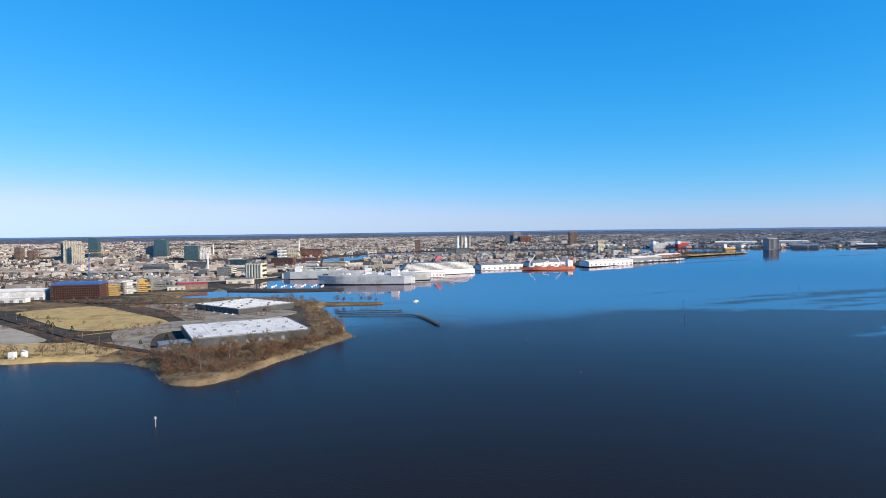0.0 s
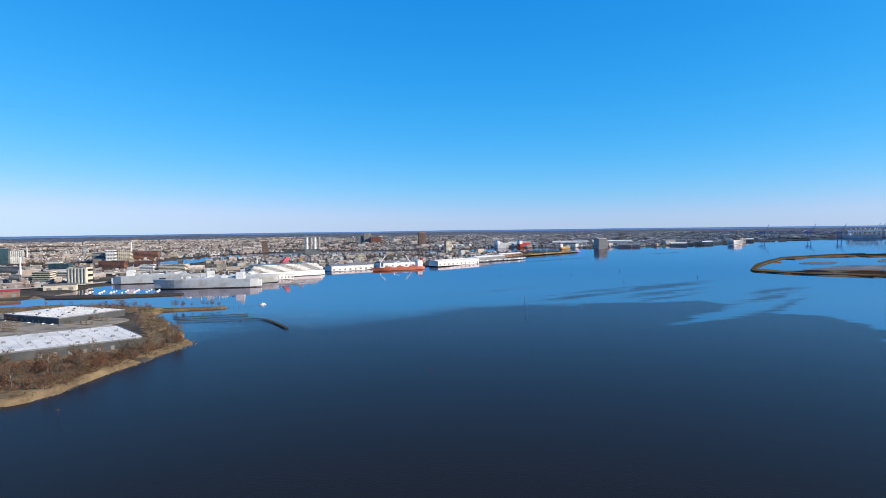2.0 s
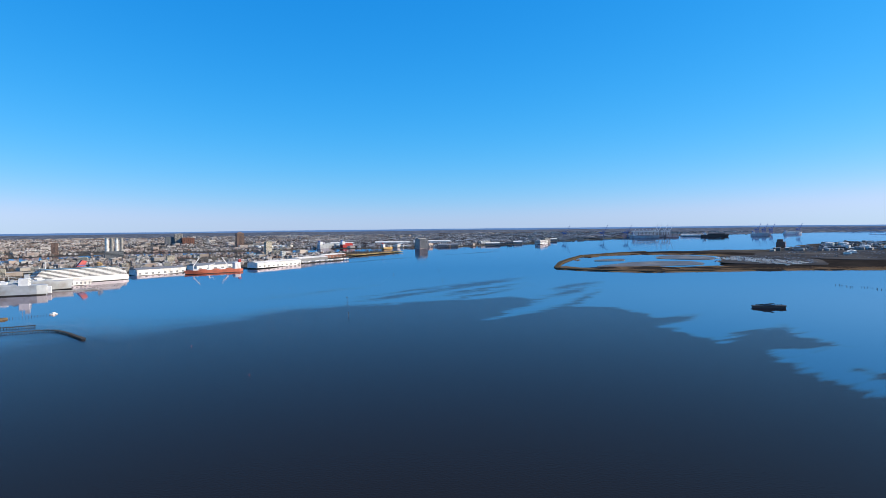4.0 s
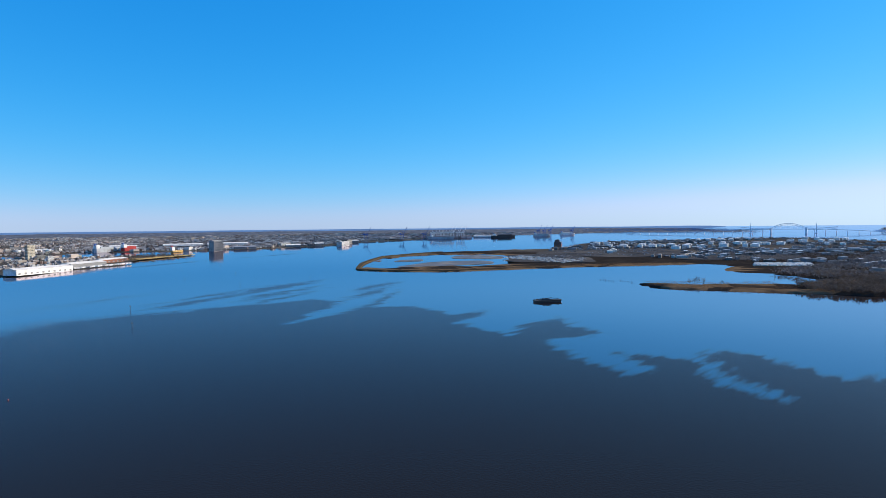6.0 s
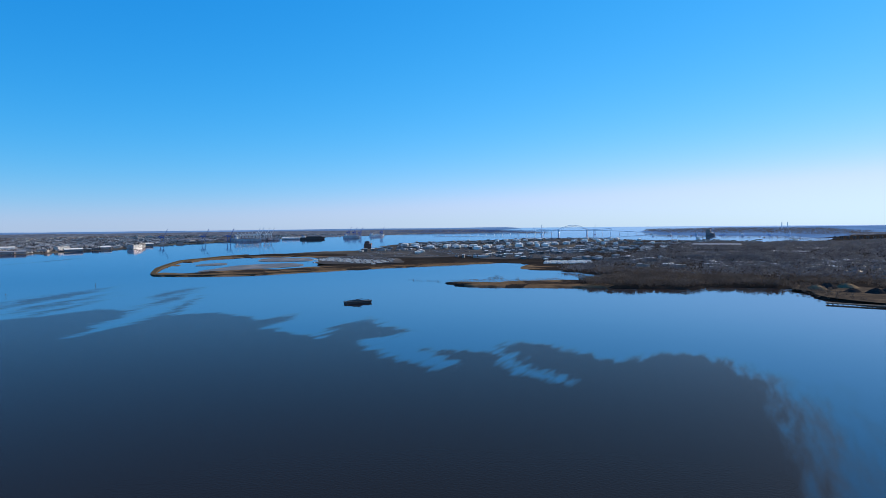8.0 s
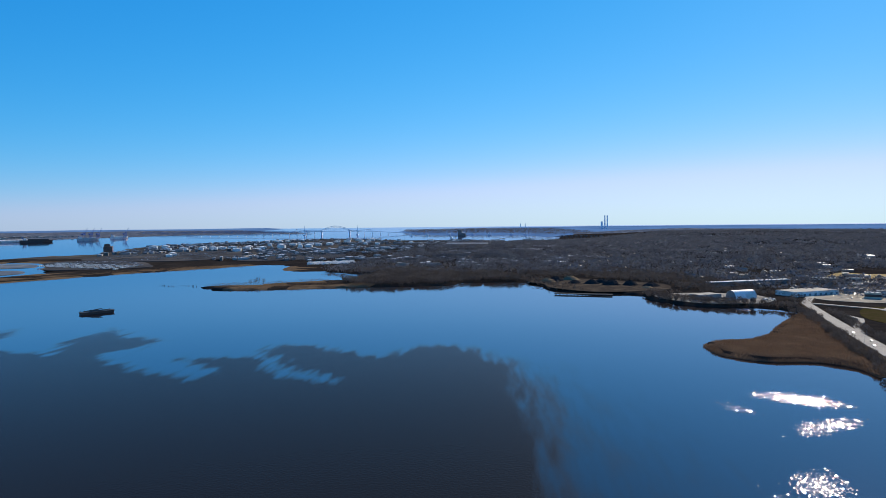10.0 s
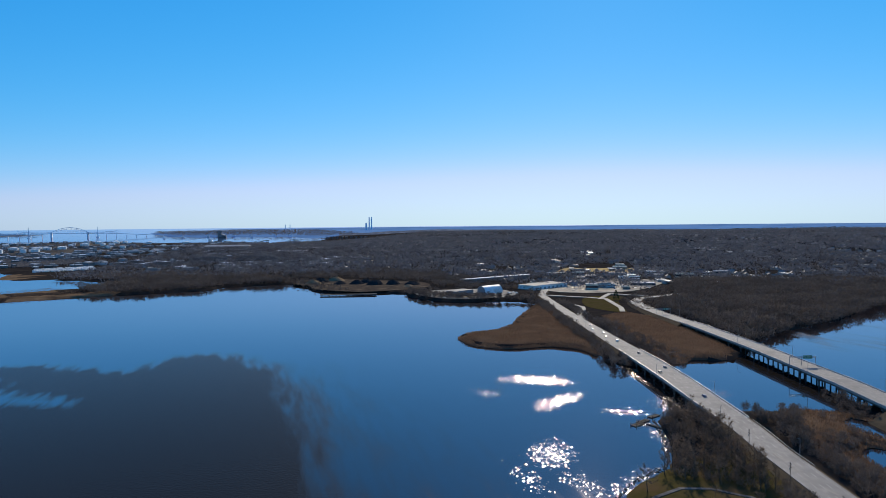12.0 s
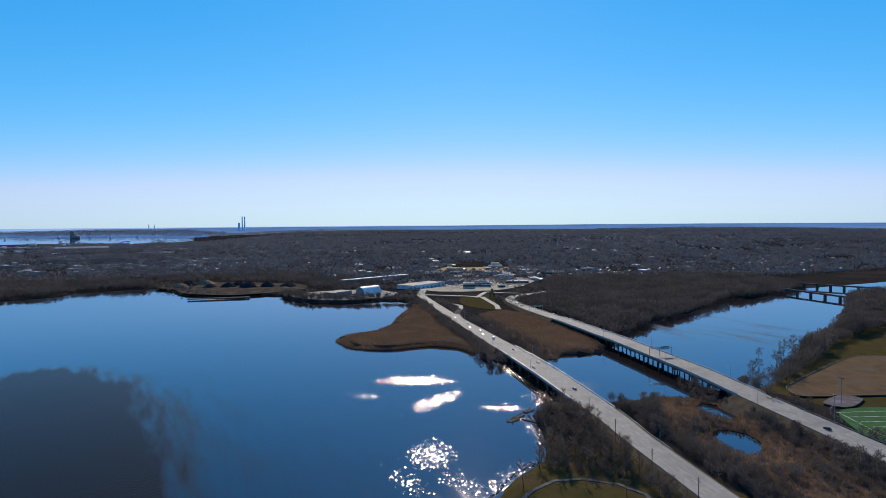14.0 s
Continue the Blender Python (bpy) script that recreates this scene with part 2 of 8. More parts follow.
def polyline(points, step, closed=False, wander=0.0, seed=3):
    """A polyline through the points, in steps, with a small natural wander."""
    pts = [Vector(p).to_2d() for p in points]
    if closed:
        pts = pts + [pts[0]]
    out = []
    for i in range(len(pts) - 1):
        a, b = pts[i], pts[i + 1]
        p0 = pts[i - 1] if i > 0 else (pts[-2] if closed else a)
        p3 = pts[i + 2] if i + 2 < len(pts) else (pts[1] if closed else b)
        length = (b - a).length
        n = max(1, int(length / step))
        t1, t2 = (b - p0) * 0.5, (p3 - a) * 0.5
        for t in (t1, t2):
            if t.length > length:
                t.length = length
        for k in range(n):
            s = k / n
            h = (2 * s ** 3 - 3 * s * s + 1) * a + (s ** 3 - 2 * s * s + s) * t1 + (-2 * s ** 3 + 3 * s * s) * b + (s ** 3 - s * s) * t2
            if wander and k:
                h = h + Vector((float(fbm(h.x / 23.0, h.y / 23.0, seed)) - 0.5, float(fbm(h.x / 23.0, h.y / 23.0, seed + 9)) - 0.5)) * wander
            out.append(h)
    if not closed:
        out.append(pts[-1])
    return out


def inside(x, y, poly):
    """Which of the places lie in the polygon."""
    x, y = np.asarray(x, float), np.asarray(y, float)
    res = np.zeros(x.shape, bool)
    p = np.array([tuple(q)[:2] for q in poly], float)
    for (x0, y0), (x1, y1) in zip(p, np.roll(p, -1, 0)):
        cross = (y0 > y) != (y1 > y)
        with np.errstate(divide="ignore", invalid="ignore"):
            res ^= cross & (x < (x1 - x0) * (y - y0) / (y1 - y0 + 1e-12) + x0)
    return res


def edge_distance(x, y, poly, closed=True):
    """How far the places lie from the polygon's outline."""
    x, y = np.asarray(x, float), np.asarray(y, float)
    best = np.full(x.shape, 1e18)
    p = np.array([tuple(q)[:2] for q in poly], float)
    ends = np.roll(p, -1, 0)
    for (x0, y0), (x1, y1) in list(zip(p, ends))[: None if closed else -1]:
        dx, dy = x1 - x0, y1 - y0
        t = np.clip(((x - x0) * dx + (y - y0) * dy) / (dx * dx + dy * dy + 1e-9), 0, 1)
        best = np.minimum(best, (x - x0 - t * dx) ** 2 + (y - y0 - t * dy) ** 2)
    return np.sqrt(best)


def sheet(name, outline, mats, height, step=12.0, inner=((0, 0, 400, 20),), wander=4.0, choose=None, base=-1.0, holes=()):
    """A sheet of land with a shelving bank: outline, a height for each place and its distance from the shore, and grids (from, to, reach, spacing) of inner places."""
    loops = [polyline(outline, step, True, wander)] + [polyline(h, step, True, wander, 5) for h in holes]
    pts, edges = [], []
    for loop in loops:
        k = len(pts)
        pts += [tuple(p) for p in loop]
        edges += [(k + i, k + (i + 1) % len(loop)) for i in range(len(loop))]
    coarse = loops
    gx, gy = [], []
    rnd = np.random.RandomState(4)
    for r0, r1, _, gap in inner:
        lo, hi = np.min(np.array(pts), 0), np.max(np.array(pts), 0)
        lo, hi = np.maximum(lo, -r1), np.minimum(hi, r1)
        if (hi <= lo).any():
            continue
        X, Y = np.meshgrid(np.arange(lo[0], hi[0], gap), np.arange(lo[1], hi[1], gap))
        X, Y = X.ravel() + rnd.uniform(-0.25, 0.25, X.size) * gap, Y.ravel() + rnd.uniform(-0.25, 0.25, Y.size) * gap
        R = np.hypot(X, Y)
        ok = (R >= r0) & (R < r1)
        X, Y = X[ok], Y[ok]
        ok = inside(X, Y, coarse[0])
        for h in coarse[1:]:
            ok &= ~inside(X, Y, h)
        X, Y = X[ok], Y[ok]
        d = np.full(X.shape, 1e9)
        for h in coarse:
            d = np.minimum(d, edge_distance(X, Y, h[:: max(1, len(h) // 400)]))
        ok = d > min(gap * 0.4, 6.0)
        gx.append(X[ok]), gy.append(Y[ok])
    gx, gy = np.concatenate(gx), np.concatenate(gy)
    nb = len(pts)
    allp = pts + list(zip(gx.tolist(), gy.tolist()))
    v, _, f, orig, _, _ = delaunay_2d_cdt([Vector(p) for p in allp], edges, [], 2, 0.01)
    v = np.array([tuple(p) for p in v])
    onshore = np.array([any(o < nb for o in os) if os else True for os in orig])
    cen = np.array([v[list(t)].mean(0) for t in f])
    keep = inside(cen[:, 0], cen[:, 1], coarse[0])
    for h in coarse[1:]:
        keep &= ~inside(cen[:, 0], cen[:, 1], h)
    d = np.full(len(v), 1e9)
    for h in coarse:
        d = np.minimum(d, edge_distance(v[:, 0], v[:, 1], h[:: max(1, len(h) // 400)]))
    z = np.where(onshore, base, height(v[:, 0], v[:, 1], d))
    faces = [t for t, k in zip(f, keep) if k]
    co = far_all(np.column_stack([v, z]))
    me = mesh_from(name, co, faces, smooth=True)
    for m in mats:
        me.materials.append(m)
    if choose:
        c = cen[keep]
        dd = np.array([d[list(t)].mean() for t in faces])
        me.polygons.foreach_set("material_index", choose(c[:, 0], c[:, 1], dd).astype(np.int32))
    return new(name, me)


# ---- water ----
RUFFLED = [(-900, 800), (-520, 800), (-330, 800), (-230, 900), (-190, 1000), (-90, 1050), (20, 1030), (126, 960), (267, 980), (413, 932), (528, 913), (636, 891), (648, 828), (533, 746), (455, 686), (591, 740), (710, 822), (840, 897), (706, 788), (639, 738), (679, 674), (649, 588), (711, 574), (600, 519), (570, 430), (640, 458), (726, 458), (663, 402), (643, 354), (593, 365), (575, 374), (502, 296), (478, 241), (500, 229), (549, 283), (558, 255), (579, 224),
    (543, 196), (500, 152), (478, 112), (487, 112), (506, 148), (548, 190), (590, 228), (631, 211), (623, 169), (604, 148), (579, 99), (601, 86), (638, 51), (628, 25), (606, 4), (560, -34), (500, -70), (420, -95), (330, -110), (240, -115), (150, -120), (-600, -300)]
# breezes: place, half length, half width, turn
STREAKS = [(705, 1130, 185, 27, 25), (858, 990, 95, 25, 27), (665, 1030, 130, 19, 26), (360, 1155, 130, 18, 26), (480, 1010, 160, 20, 24), (770, 905, 120, 17, 28), (545, 1090, 150, 13, 25), (610, 960, 110, 14, 26), (880, 2150, 260, 26, 30), (620, 2080, 110, 16, 20), (1560, 2480, 260, 20, 25), (458, -596, 58, 12, 0), (505, -684, 45, 11, 5), (470, -634, 42, 9, 10), (545, -569, 38, 8, -15)]
# patches of brisk chop that catch the sun
CHOP = [(447, -218, 25, 14, 59), (423, -168, 8, 3, 32), (387, -208, 22, 8, 124), (353, -240, 9, 5, 65), (359, -278, 16, 9, -21), (438, -302, 22, 3.5, -12), (295, -162, 18, 10, -23), (254, -160, 11, 4.5, 5), (245, -177, 18, 3, 123), (374, -324, 10, 7, 93), (266, -138, 9, 3, 1), (299, -233, 17, 2.5, -17)]


def ellipse_depth(x, y, e):
    cx, cy, a, b, turn = e
    c, s = math.cos(radians(turn)), math.sin(radians(turn))
    u, v = (x - cx) * c + (y - cy) * s, -(x - cx) * s + (y - cy) * c
    return (1 - np.sqrt((u / a) ** 2 + (v / b) ** 2)) * b


def build_water():
    az = np.radians(np.concatenate([np.arange(-42, 165, 0.36), np.arange(165, 318, 5.0)]))
    rings = np.concatenate([[0.001, 40], np.geomspace(90, 3000, 330), np.geomspace(3100, 28000, 40)])
    A, R = np.meshgrid(az, rings)
    X, Y = MID.x + R * np.sin(A), MID.y + R * np.cos(A)
    flat = np.column_stack([X.ravel(), Y.ravel(), np.zeros(X.size)])
    na, nr = len(az), len(rings)
    i = np.arange(nr - 1)[:, None] * na + np.arange(na)[None, :]
    j = np.arange(nr - 1)[:, None] * na + (np.arange(na)[None, :] + 1) % na
    faces = np.stack([i, j, j + na, i + na], -1).reshape(-1, 4)
    me = bpy.data.meshes.new("water")
    me.from_pydata(far_all(flat).tolist(), [], faces.tolist())
    me.materials.append(WATER)
    x, y = flat[:, 0], flat[:, 1]
    wx, wy = x + (fbm(x / 60, y / 60, 3) - 0.5) * 34, y + (fbm(x / 60, y / 60, 8) - 0.5) * 34
    sd = edge_distance(wx, wy, RUFFLED) * np.where(inside(wx, wy, RUFFLED), 1, -1)
    for e in STREAKS:
        sd = np.maximum(sd, ellipse_depth(wx, wy, e))
    bearing = np.degrees(np.arctan2(x, y))
    haze = np.maximum(np.clip((26 - bearing) / 24, 0, 1), np.clip((bearing - 87) / 14, 0, 1) * 0.8)
    haze = np.where(y < -430, 0.1, haze)
    breeze = np.clip(0.5 + sd / (75 + 300 * haze), 0.0, 1.4)
    chop = np.full(x.shape, -1e9)
    for e in CHOP:
        chop = np.maximum(chop, ellipse_depth(x, y, e))
    me.attributes.new("breeze", "FLOAT", "POINT").data.foreach_set("value", breeze.astype(np.float32))
    reach = np.clip((np.hypot(x - MID.x, y - MID.y) - 800) / 1150, 0, 1)
    me.attributes.new("slope", "FLOAT", "POINT").data.foreach_set("value", (RISE * reach * reach * (3 - 2 * reach)).astype(np.float32))
    me.attributes.new("haze", "FLOAT", "POINT").data.foreach_set("value", haze.astype(np.float32))
    me.attributes.new("chop", "FLOAT", "POINT").data.foreach_set("value", np.clip(0.28 + chop / 13.0, -0.6, 0.80).astype(np.float32))
    me.polygons.foreach_set("use_smooth", [True] * len(me.polygons))
    me.update()
    return tagged(new("water", me), "calm blue harbour water with dark wind-ruffled patches", "water", kind="structure")


build_water()

# ---- land ----
DIKE_GRASS = material("brown_dike_grass", (0.165, 0.112, 0.066), 0.95, second=(0.110, 0.077, 0.049), size=8, stains=(0.068, 0.049, 0.033), stain_size=40, coord="World")
BANK_SCRUB = material("rough_bank_grass", (0.20, 0.142, 0.080), 0.95, second=(0.125, 0.092, 0.057), size=4, stains=(0.25, 0.18, 0.10), stain_size=22, coord="World")
PORT_SHORE = [(-1500, 520), (-700, 600), (-409, 587), (-366, 602), (-303, 593), (-264, 569), (-234, 524), (-216, 504), (-194, 498), (-173, 522), (-154, 586), (-138, 620), (-122, 670), (-101, 722), (-117, 759), (-130, 820), (-150, 880), (-158, 915), (-180, 945), (-190, 990), (-188, 1036), (-192, 1050), (-186, 1062), (-225, 1090), (-287, 1139), (-355, 1160), (-426, 1165), (-452, 1150),
    (-490, 1180), (-486, 1260), (-440, 1310), (-330, 1290), (-215, 1295), (-212, 1315), (-330, 1330), (-430, 1360), (-430, 1450), (-385, 1600), (-230, 1690), (-60, 1720), (20, 1800), (98, 1858), (231, 1885), (403, 1950), (643, 2109), (885, 2277), (830, 2345), (983, 2531), (1328, 2771), (1310, 2810), (1190, 2960), (1000, 3010)]
HARBOUR = [(700, 3080), (420, 3200), (60, 3300), (-200, 3050), (-400, 2560), (-470, 2330), (-545, 2420), (-520, 2620), (-430, 3080), (-160, 3420), (150, 3540), (500, 3480), (800, 3390), (1000, 3440), (1180, 3600)]
EAST_SHORE = [(1300, 3400), (1500, 3300), (1640, 3268), (1760, 3250), (1900, 3180), (2104, 3209), (2359, 3340), (2640, 3280), (2700, 3420), (3169, 3806), (3692, 4013), (4276, 4286), (5100, 4620), (5500, 4250), (6500, 4800), (7414, 4605), (9000, 4600), (8900, 3600), (9900, 2900), (14000, 5500), (27000, 10500), (20000, 19000), (8000, 26500), (-9000, 26000), (-20000, 16000), (-9000, 3000), (-3000, 900)]
SOUTH_SHORE = [(1158, 1440), (1128, 1350), (1150, 1260), (1226, 1135), (1373, 1061), (1537, 983), (1650, 918), (1753, 830), (1866, 777), (1935, 700), (1870, 655), (1734, 620), (1625, 553), (1632, 479), (1555, 370), (1476, 290), (1424, 320), (1385, 400), (1297, 505), (1281, 580), (1236, 604), (1212, 594), (1170, 540), (1166, 470), (1185, 374), (1225, 285), (1242, 185), (1262, 110), (1302, 73), (1332, 20), (1319, -37), (1262, -81), (1175, -97), (1108, -173), (1101, -213), (1085, -240), (1040, -240)]
SOUTH_BANK = [(976, -263), (941, -299), (933, -340), (925, -378), (890, -404), (850, -385), (750, -325), (705, -300), (668, -263), (662, -230), (637, -211), (600, -211), (578, -226), (566, -250), (567, -285), (545, -303), (511, -303), (482, -303), (464, -320), (456, -350), (470, -370), (461, -407), (475, -432), (500, -462), (534, -509), (569, -566), (600, -653), (645, -742), (703, -842), (690, -920), (722, -1040), (735, -1300), (700, -2200), (-900, -4200), (-6000, -9000), (-5000, -26000), (8000, -26500), (20000, -18500)]
SOUTH_BACK = [(20500, 1200), (15500, -200), (12500, -700), (9000, -420), (7000, -390), (6000, -370), (5476, -430), (5053, -340), (4458, -235), (4248, -75), (4627, 163), (4976, 607), (4900, 807), (5600, 1264), (5500, 1700), (5221, 1951), (4700, 1900), (4368, 2100), (3847, 2245), (3092, 2000), (2681, 1897), (2300, 2010), (2150, 2050), (1985, 2030), (1780, 1965), (1690, 1925), (1496, 1760), (1310, 1600)]
BASIN = [(1235, 1440), (1420, 1640), (1560, 1750), (1690, 1835), (1880, 1862), (2035, 1760), (2010, 1560), (1720, 1340), (1572, 1216), (1420, 1300), (1283, 1390)]
NEAR_SHORE = [(570, -980), (502, -833), (431, -701), (401, -621), (358, -536), (330, -482), (312, -440), (322, -400), (312, -375), (326, -345), (330, -318), (345, -285), (338, -255), (331, -247), (305, -236), (282, -224), (263, -210), (256, -197), (250, -184), (240, -171), (234, -163), (200, -160), (100, -170), (-150, -260), (-900, -900), (-900, -2600), (200, -2400), (600, -1500)]
POND_A = [(296, -355), (300, -366), (284, -371), (266, -362), (264, -352), (280, -350)]
POND_B = [(250, -318), (255, -332), (243, -338), (228, -332), (217, -316), (219, -309), (233, -310)]
HAWKINS = [(9461, 1532), (7327, 964), (7057, 503), (6699, -107), (5700, -450), (7500, -1000), (12144, -875), (13866, 765), (11775, 1860)]


def port_height(x, y, d):
    r = np.hypot(x, y)
    hill = np.clip((r - 4500) / 9000, 0, 1) * (6 + 34 * fbm(x / 2600, y / 2600, 21))
    return np.minimum(3.0, 0.4 + d * 0.35) + 0.8 * fbm(x / 40, y / 40, 5) * np.clip(d / 20, 0, 1) + hill * np.clip(d / 500, 0, 1)


def south_height(x, y, d):
    r = np.hypot(x, y)
    hill = np.clip((r - 1500) / 2500, 0, 1) * np.clip((d - 250) / 900, 0, 1) * np.clip((700 - y) / 1500, 0, 1) * (10 + 50 * fbm(x / 1300, y / 1300, 31)) * np.clip((14000 - r) / 6000, 0.35, 1)
    return np.minimum(2.6, 0.3 + d * 0.22) + 1.0 * fbm(x / 35, y / 35, 6) * np.clip(d / 20, 0, 1) + hill


def low_height(x, y, d):
    wet = np.minimum(edge_distance(x, y, POND_A), edge_distance(x, y, POND_B))
    return (np.minimum(3.2, 0.3 + d * 0.2) + 0.9 * fbm(x / 25, y / 25, 7) * np.clip(d / 15, 0, 1)) * np.clip(wet / 28, 0.22, 1)


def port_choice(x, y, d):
    # past 7.5 km and again past 16 km the ground takes haze-tinted colours
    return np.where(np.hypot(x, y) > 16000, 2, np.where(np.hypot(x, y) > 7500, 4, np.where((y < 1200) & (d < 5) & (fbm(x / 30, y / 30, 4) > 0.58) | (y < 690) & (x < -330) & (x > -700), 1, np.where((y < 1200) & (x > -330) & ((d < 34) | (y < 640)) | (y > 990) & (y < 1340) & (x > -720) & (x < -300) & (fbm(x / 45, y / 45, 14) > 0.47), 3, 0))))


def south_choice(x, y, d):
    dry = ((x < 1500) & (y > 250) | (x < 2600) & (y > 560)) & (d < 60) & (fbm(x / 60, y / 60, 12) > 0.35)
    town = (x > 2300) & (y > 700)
    # the haze-tinted grounds take over past 6.5 km and 8 km
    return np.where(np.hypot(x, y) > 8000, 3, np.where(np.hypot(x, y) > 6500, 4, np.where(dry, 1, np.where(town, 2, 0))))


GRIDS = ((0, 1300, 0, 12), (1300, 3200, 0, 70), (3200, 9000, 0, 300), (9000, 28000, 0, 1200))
tagged(sheet("ground_port", PORT_SHORE + HARBOUR + EAST_SHORE, [CITY_GROUND, DRY_GRASS, DISTANT_HAZE, BANK_SCRUB, HAZED_LAND], port_height, 14, GRIDS, 5, port_choice), "flat harbour land with dry grass along its banks", "ground", kind="structure")
tagged(sheet("ground_south", SOUTH_SHORE + SOUTH_BANK + SOUTH_BACK, [WOOD_GROUND, DIKE_GRASS, CITY_GROUND, DISTANT_HAZE, HAZED_LAND], south_height, 14, GRIDS, 5, south_choice, holes=(BASIN,)), "brown wooded land rising to low hills", "ground", kind="structure")
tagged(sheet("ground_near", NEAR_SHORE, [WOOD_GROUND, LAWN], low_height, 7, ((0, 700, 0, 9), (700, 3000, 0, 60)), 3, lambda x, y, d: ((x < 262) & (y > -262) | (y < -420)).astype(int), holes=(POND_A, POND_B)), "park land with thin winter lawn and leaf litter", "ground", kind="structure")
tagged(sheet("ground_point", HAWKINS, [DISTANT_HAZE], lambda x, y, d: 3 + np.clip(d / 300, 0, 1) * (3 + 16 * fbm(x / 800, y / 800, 3)), 120, ((3000, 28000, 0, 350),), 20), "low wooded point across the bay", "ground", kind="structure")

# ---- a kit for building things ----
class Geo:
    """Gathers vertices and faces of one mesh."""

    def __init__(self):
        self.v, self.f = [], []

    def add(self, verts, faces):
        k = len(self.v)
        self.v += [tuple(p) for p in verts]
        self.f += [tuple(i + k for i in f) for f in faces]
        return self

    def box(self, x0, x1, y0, y1, z0, z1, m=None):
        p = [(x0, y0, z0), (x1, y0, z0), (x1, y1, z0), (x0, y1, z0), (x0, y0, z1), (x1, y0, z1), (x1, y1, z1), (x0, y1, z1)]
        if m is not None:
            p = [m @ Vector(q) for q in p]
        return self.add(p, [(3, 2, 1, 0), (4, 5, 6, 7), (0, 1, 5, 4), (1, 2, 6, 5), (2, 3, 7, 6), (3, 0, 4, 7)])

    def block(self, cx, cy, z0, w, d, h, chamfer=0.0, m=None):
        """A box with chamfered upright edges and top."""
        c = chamfer or min(w, d, h) * 0.04
        ring = lambda i: [(cx - w / 2 + i + c, cy - d / 2 + i), (cx + w / 2 - i - c, cy - d / 2 + i), (cx + w / 2 - i, cy - d / 2 + i + c), (cx + w / 2 - i, cy + d / 2 - i - c), (cx + w / 2 - i - c, cy + d / 2 - i), (cx - w / 2 + i + c, cy + d / 2 - i), (cx - w / 2 + i, cy + d / 2 - i - c), (cx - w / 2 + i, cy - d / 2 + i + c)]
        p = [(*q, z0) for q in ring(0)] + [(*q, z0 + h - c) for q in ring(0)] + [(*q, z0 + h) for q in ring(c)]
        if m is not None:
            p = [m @ Vector(q) for q in p]
        f = [tuple(range(7, -1, -1)), tuple(range(16, 24))]
        for r in (0, 8):
            f += [(r + i, r + (i + 1) % 8, r + 8 + (i + 1) % 8, r + 8 + i) for i in range(8)]
        return self.add(p, f)

    def prism(self, outline, z0, z1):
        n = len(outline)
        p = [(*q[:2], z0) for q in outline] + [(*q[:2], z1) for q in outline]
        return self.add(p, [tuple(range(n - 1, -1, -1)), tuple(range(n, 2 * n))] + [(i, (i + 1) % n, n + (i + 1) % n, n + i) for i in range(n)])

    def tube(self, points, radii, sides=6, cap=True):
        pts = [Vector(p) for p in points]
        rad = radii if isinstance(radii, (list, tuple)) else [radii] * len(pts)
        verts = []
        for i, p in enumerate(pts):
            t = (pts[min(i + 1, len(pts) - 1)] - pts[max(i - 1, 0)]).normalized()
            a = t.cross(Vector((0, 0, 1)) if abs(t.z) < 0.9 else Vector((1, 0, 0))).normalized()
            b = t.cross(a)
            verts += [p + (a * math.cos(2 * math.pi * k / sides) + b * math.sin(2 * math.pi * k / sides)) * rad[i] for k in range(sides)]
        faces = [(r * sides + k, r * sides + (k + 1) % sides, (r + 1) * sides + (k + 1) % sides, (r + 1) * sides + k) for r in range(len(pts) - 1) for k in range(sides)]
        if cap:
            faces += [tuple(range(sides - 1, -1, -1)), tuple(range((len(pts) - 1) * sides, len(pts) * sides))]
        return self.add(verts, faces)

    def cyl(self, x, y, z0, z1, r0, r1=None, sides=16):
        return self.tube([(x, y, z0), (x, y, z1)], [r0, r0 if r1 is None else r1], sides)

    def beam(self, a, b, w, h=None):
        """A square bar between two places."""
        a, b = Vector(a), Vector(b)
        t = (b - a).normalized()
        s = t.cross(Vector((0, 0, 1)) if abs(t.z) < 0.95 else Vector((1, 0, 0))).normalized() * (w / 2)
        u = s.cross(t).normalized() * ((h or w) / 2)
        p = [q + i * s + j * u for q in (a, b) for i, j in ((-1, -1), (1, -1), (1, 1), (-1, 1))]
        return self.add(p, [(0, 1, 2, 3), (7, 6, 5, 4), (0, 4, 5, 1), (1, 5, 6, 2), (2, 6, 7, 3), (3, 7, 4, 0)])

    def gable(self, x0, x1, y0, y1, z0, z1, over=0.0):
        """A pitched roof with its ridge along x."""
        ym = (y0 + y1) / 2
        p = [(x0 - over, y0 - over, z0), (x1 + over, y0 - over, z0), (x1 + over, y1 + over, z0), (x0 - over, y1 + over, z0), (x0 - over, ym, z1), (x1 + over, ym, z1)]
        return self.add(p, [(0, 1, 5, 4), (2, 3, 4, 5), (1, 2, 5), (3, 0, 4), (3, 2, 1, 0)])

    def moved(self, m):
        self.v = [tuple(m @ Vector(p)) for p in self.v]
        return self

    def drawn_in(self):
        """Draws what lies far off in along its sight lines."""
        self.v = [tuple(p) for p in far_all(self.v).tolist()]
        return self

    def mesh(self, name, mat, smooth=False):
        return mesh_from(name, self.v, self.f, mat, smooth)


def thing(name, m, label, category, group=""):
    ob = new(name)
    ob.empty_display_size = 0.5
    ob.matrix_basis = m
    return tagged(ob, label, category, group)


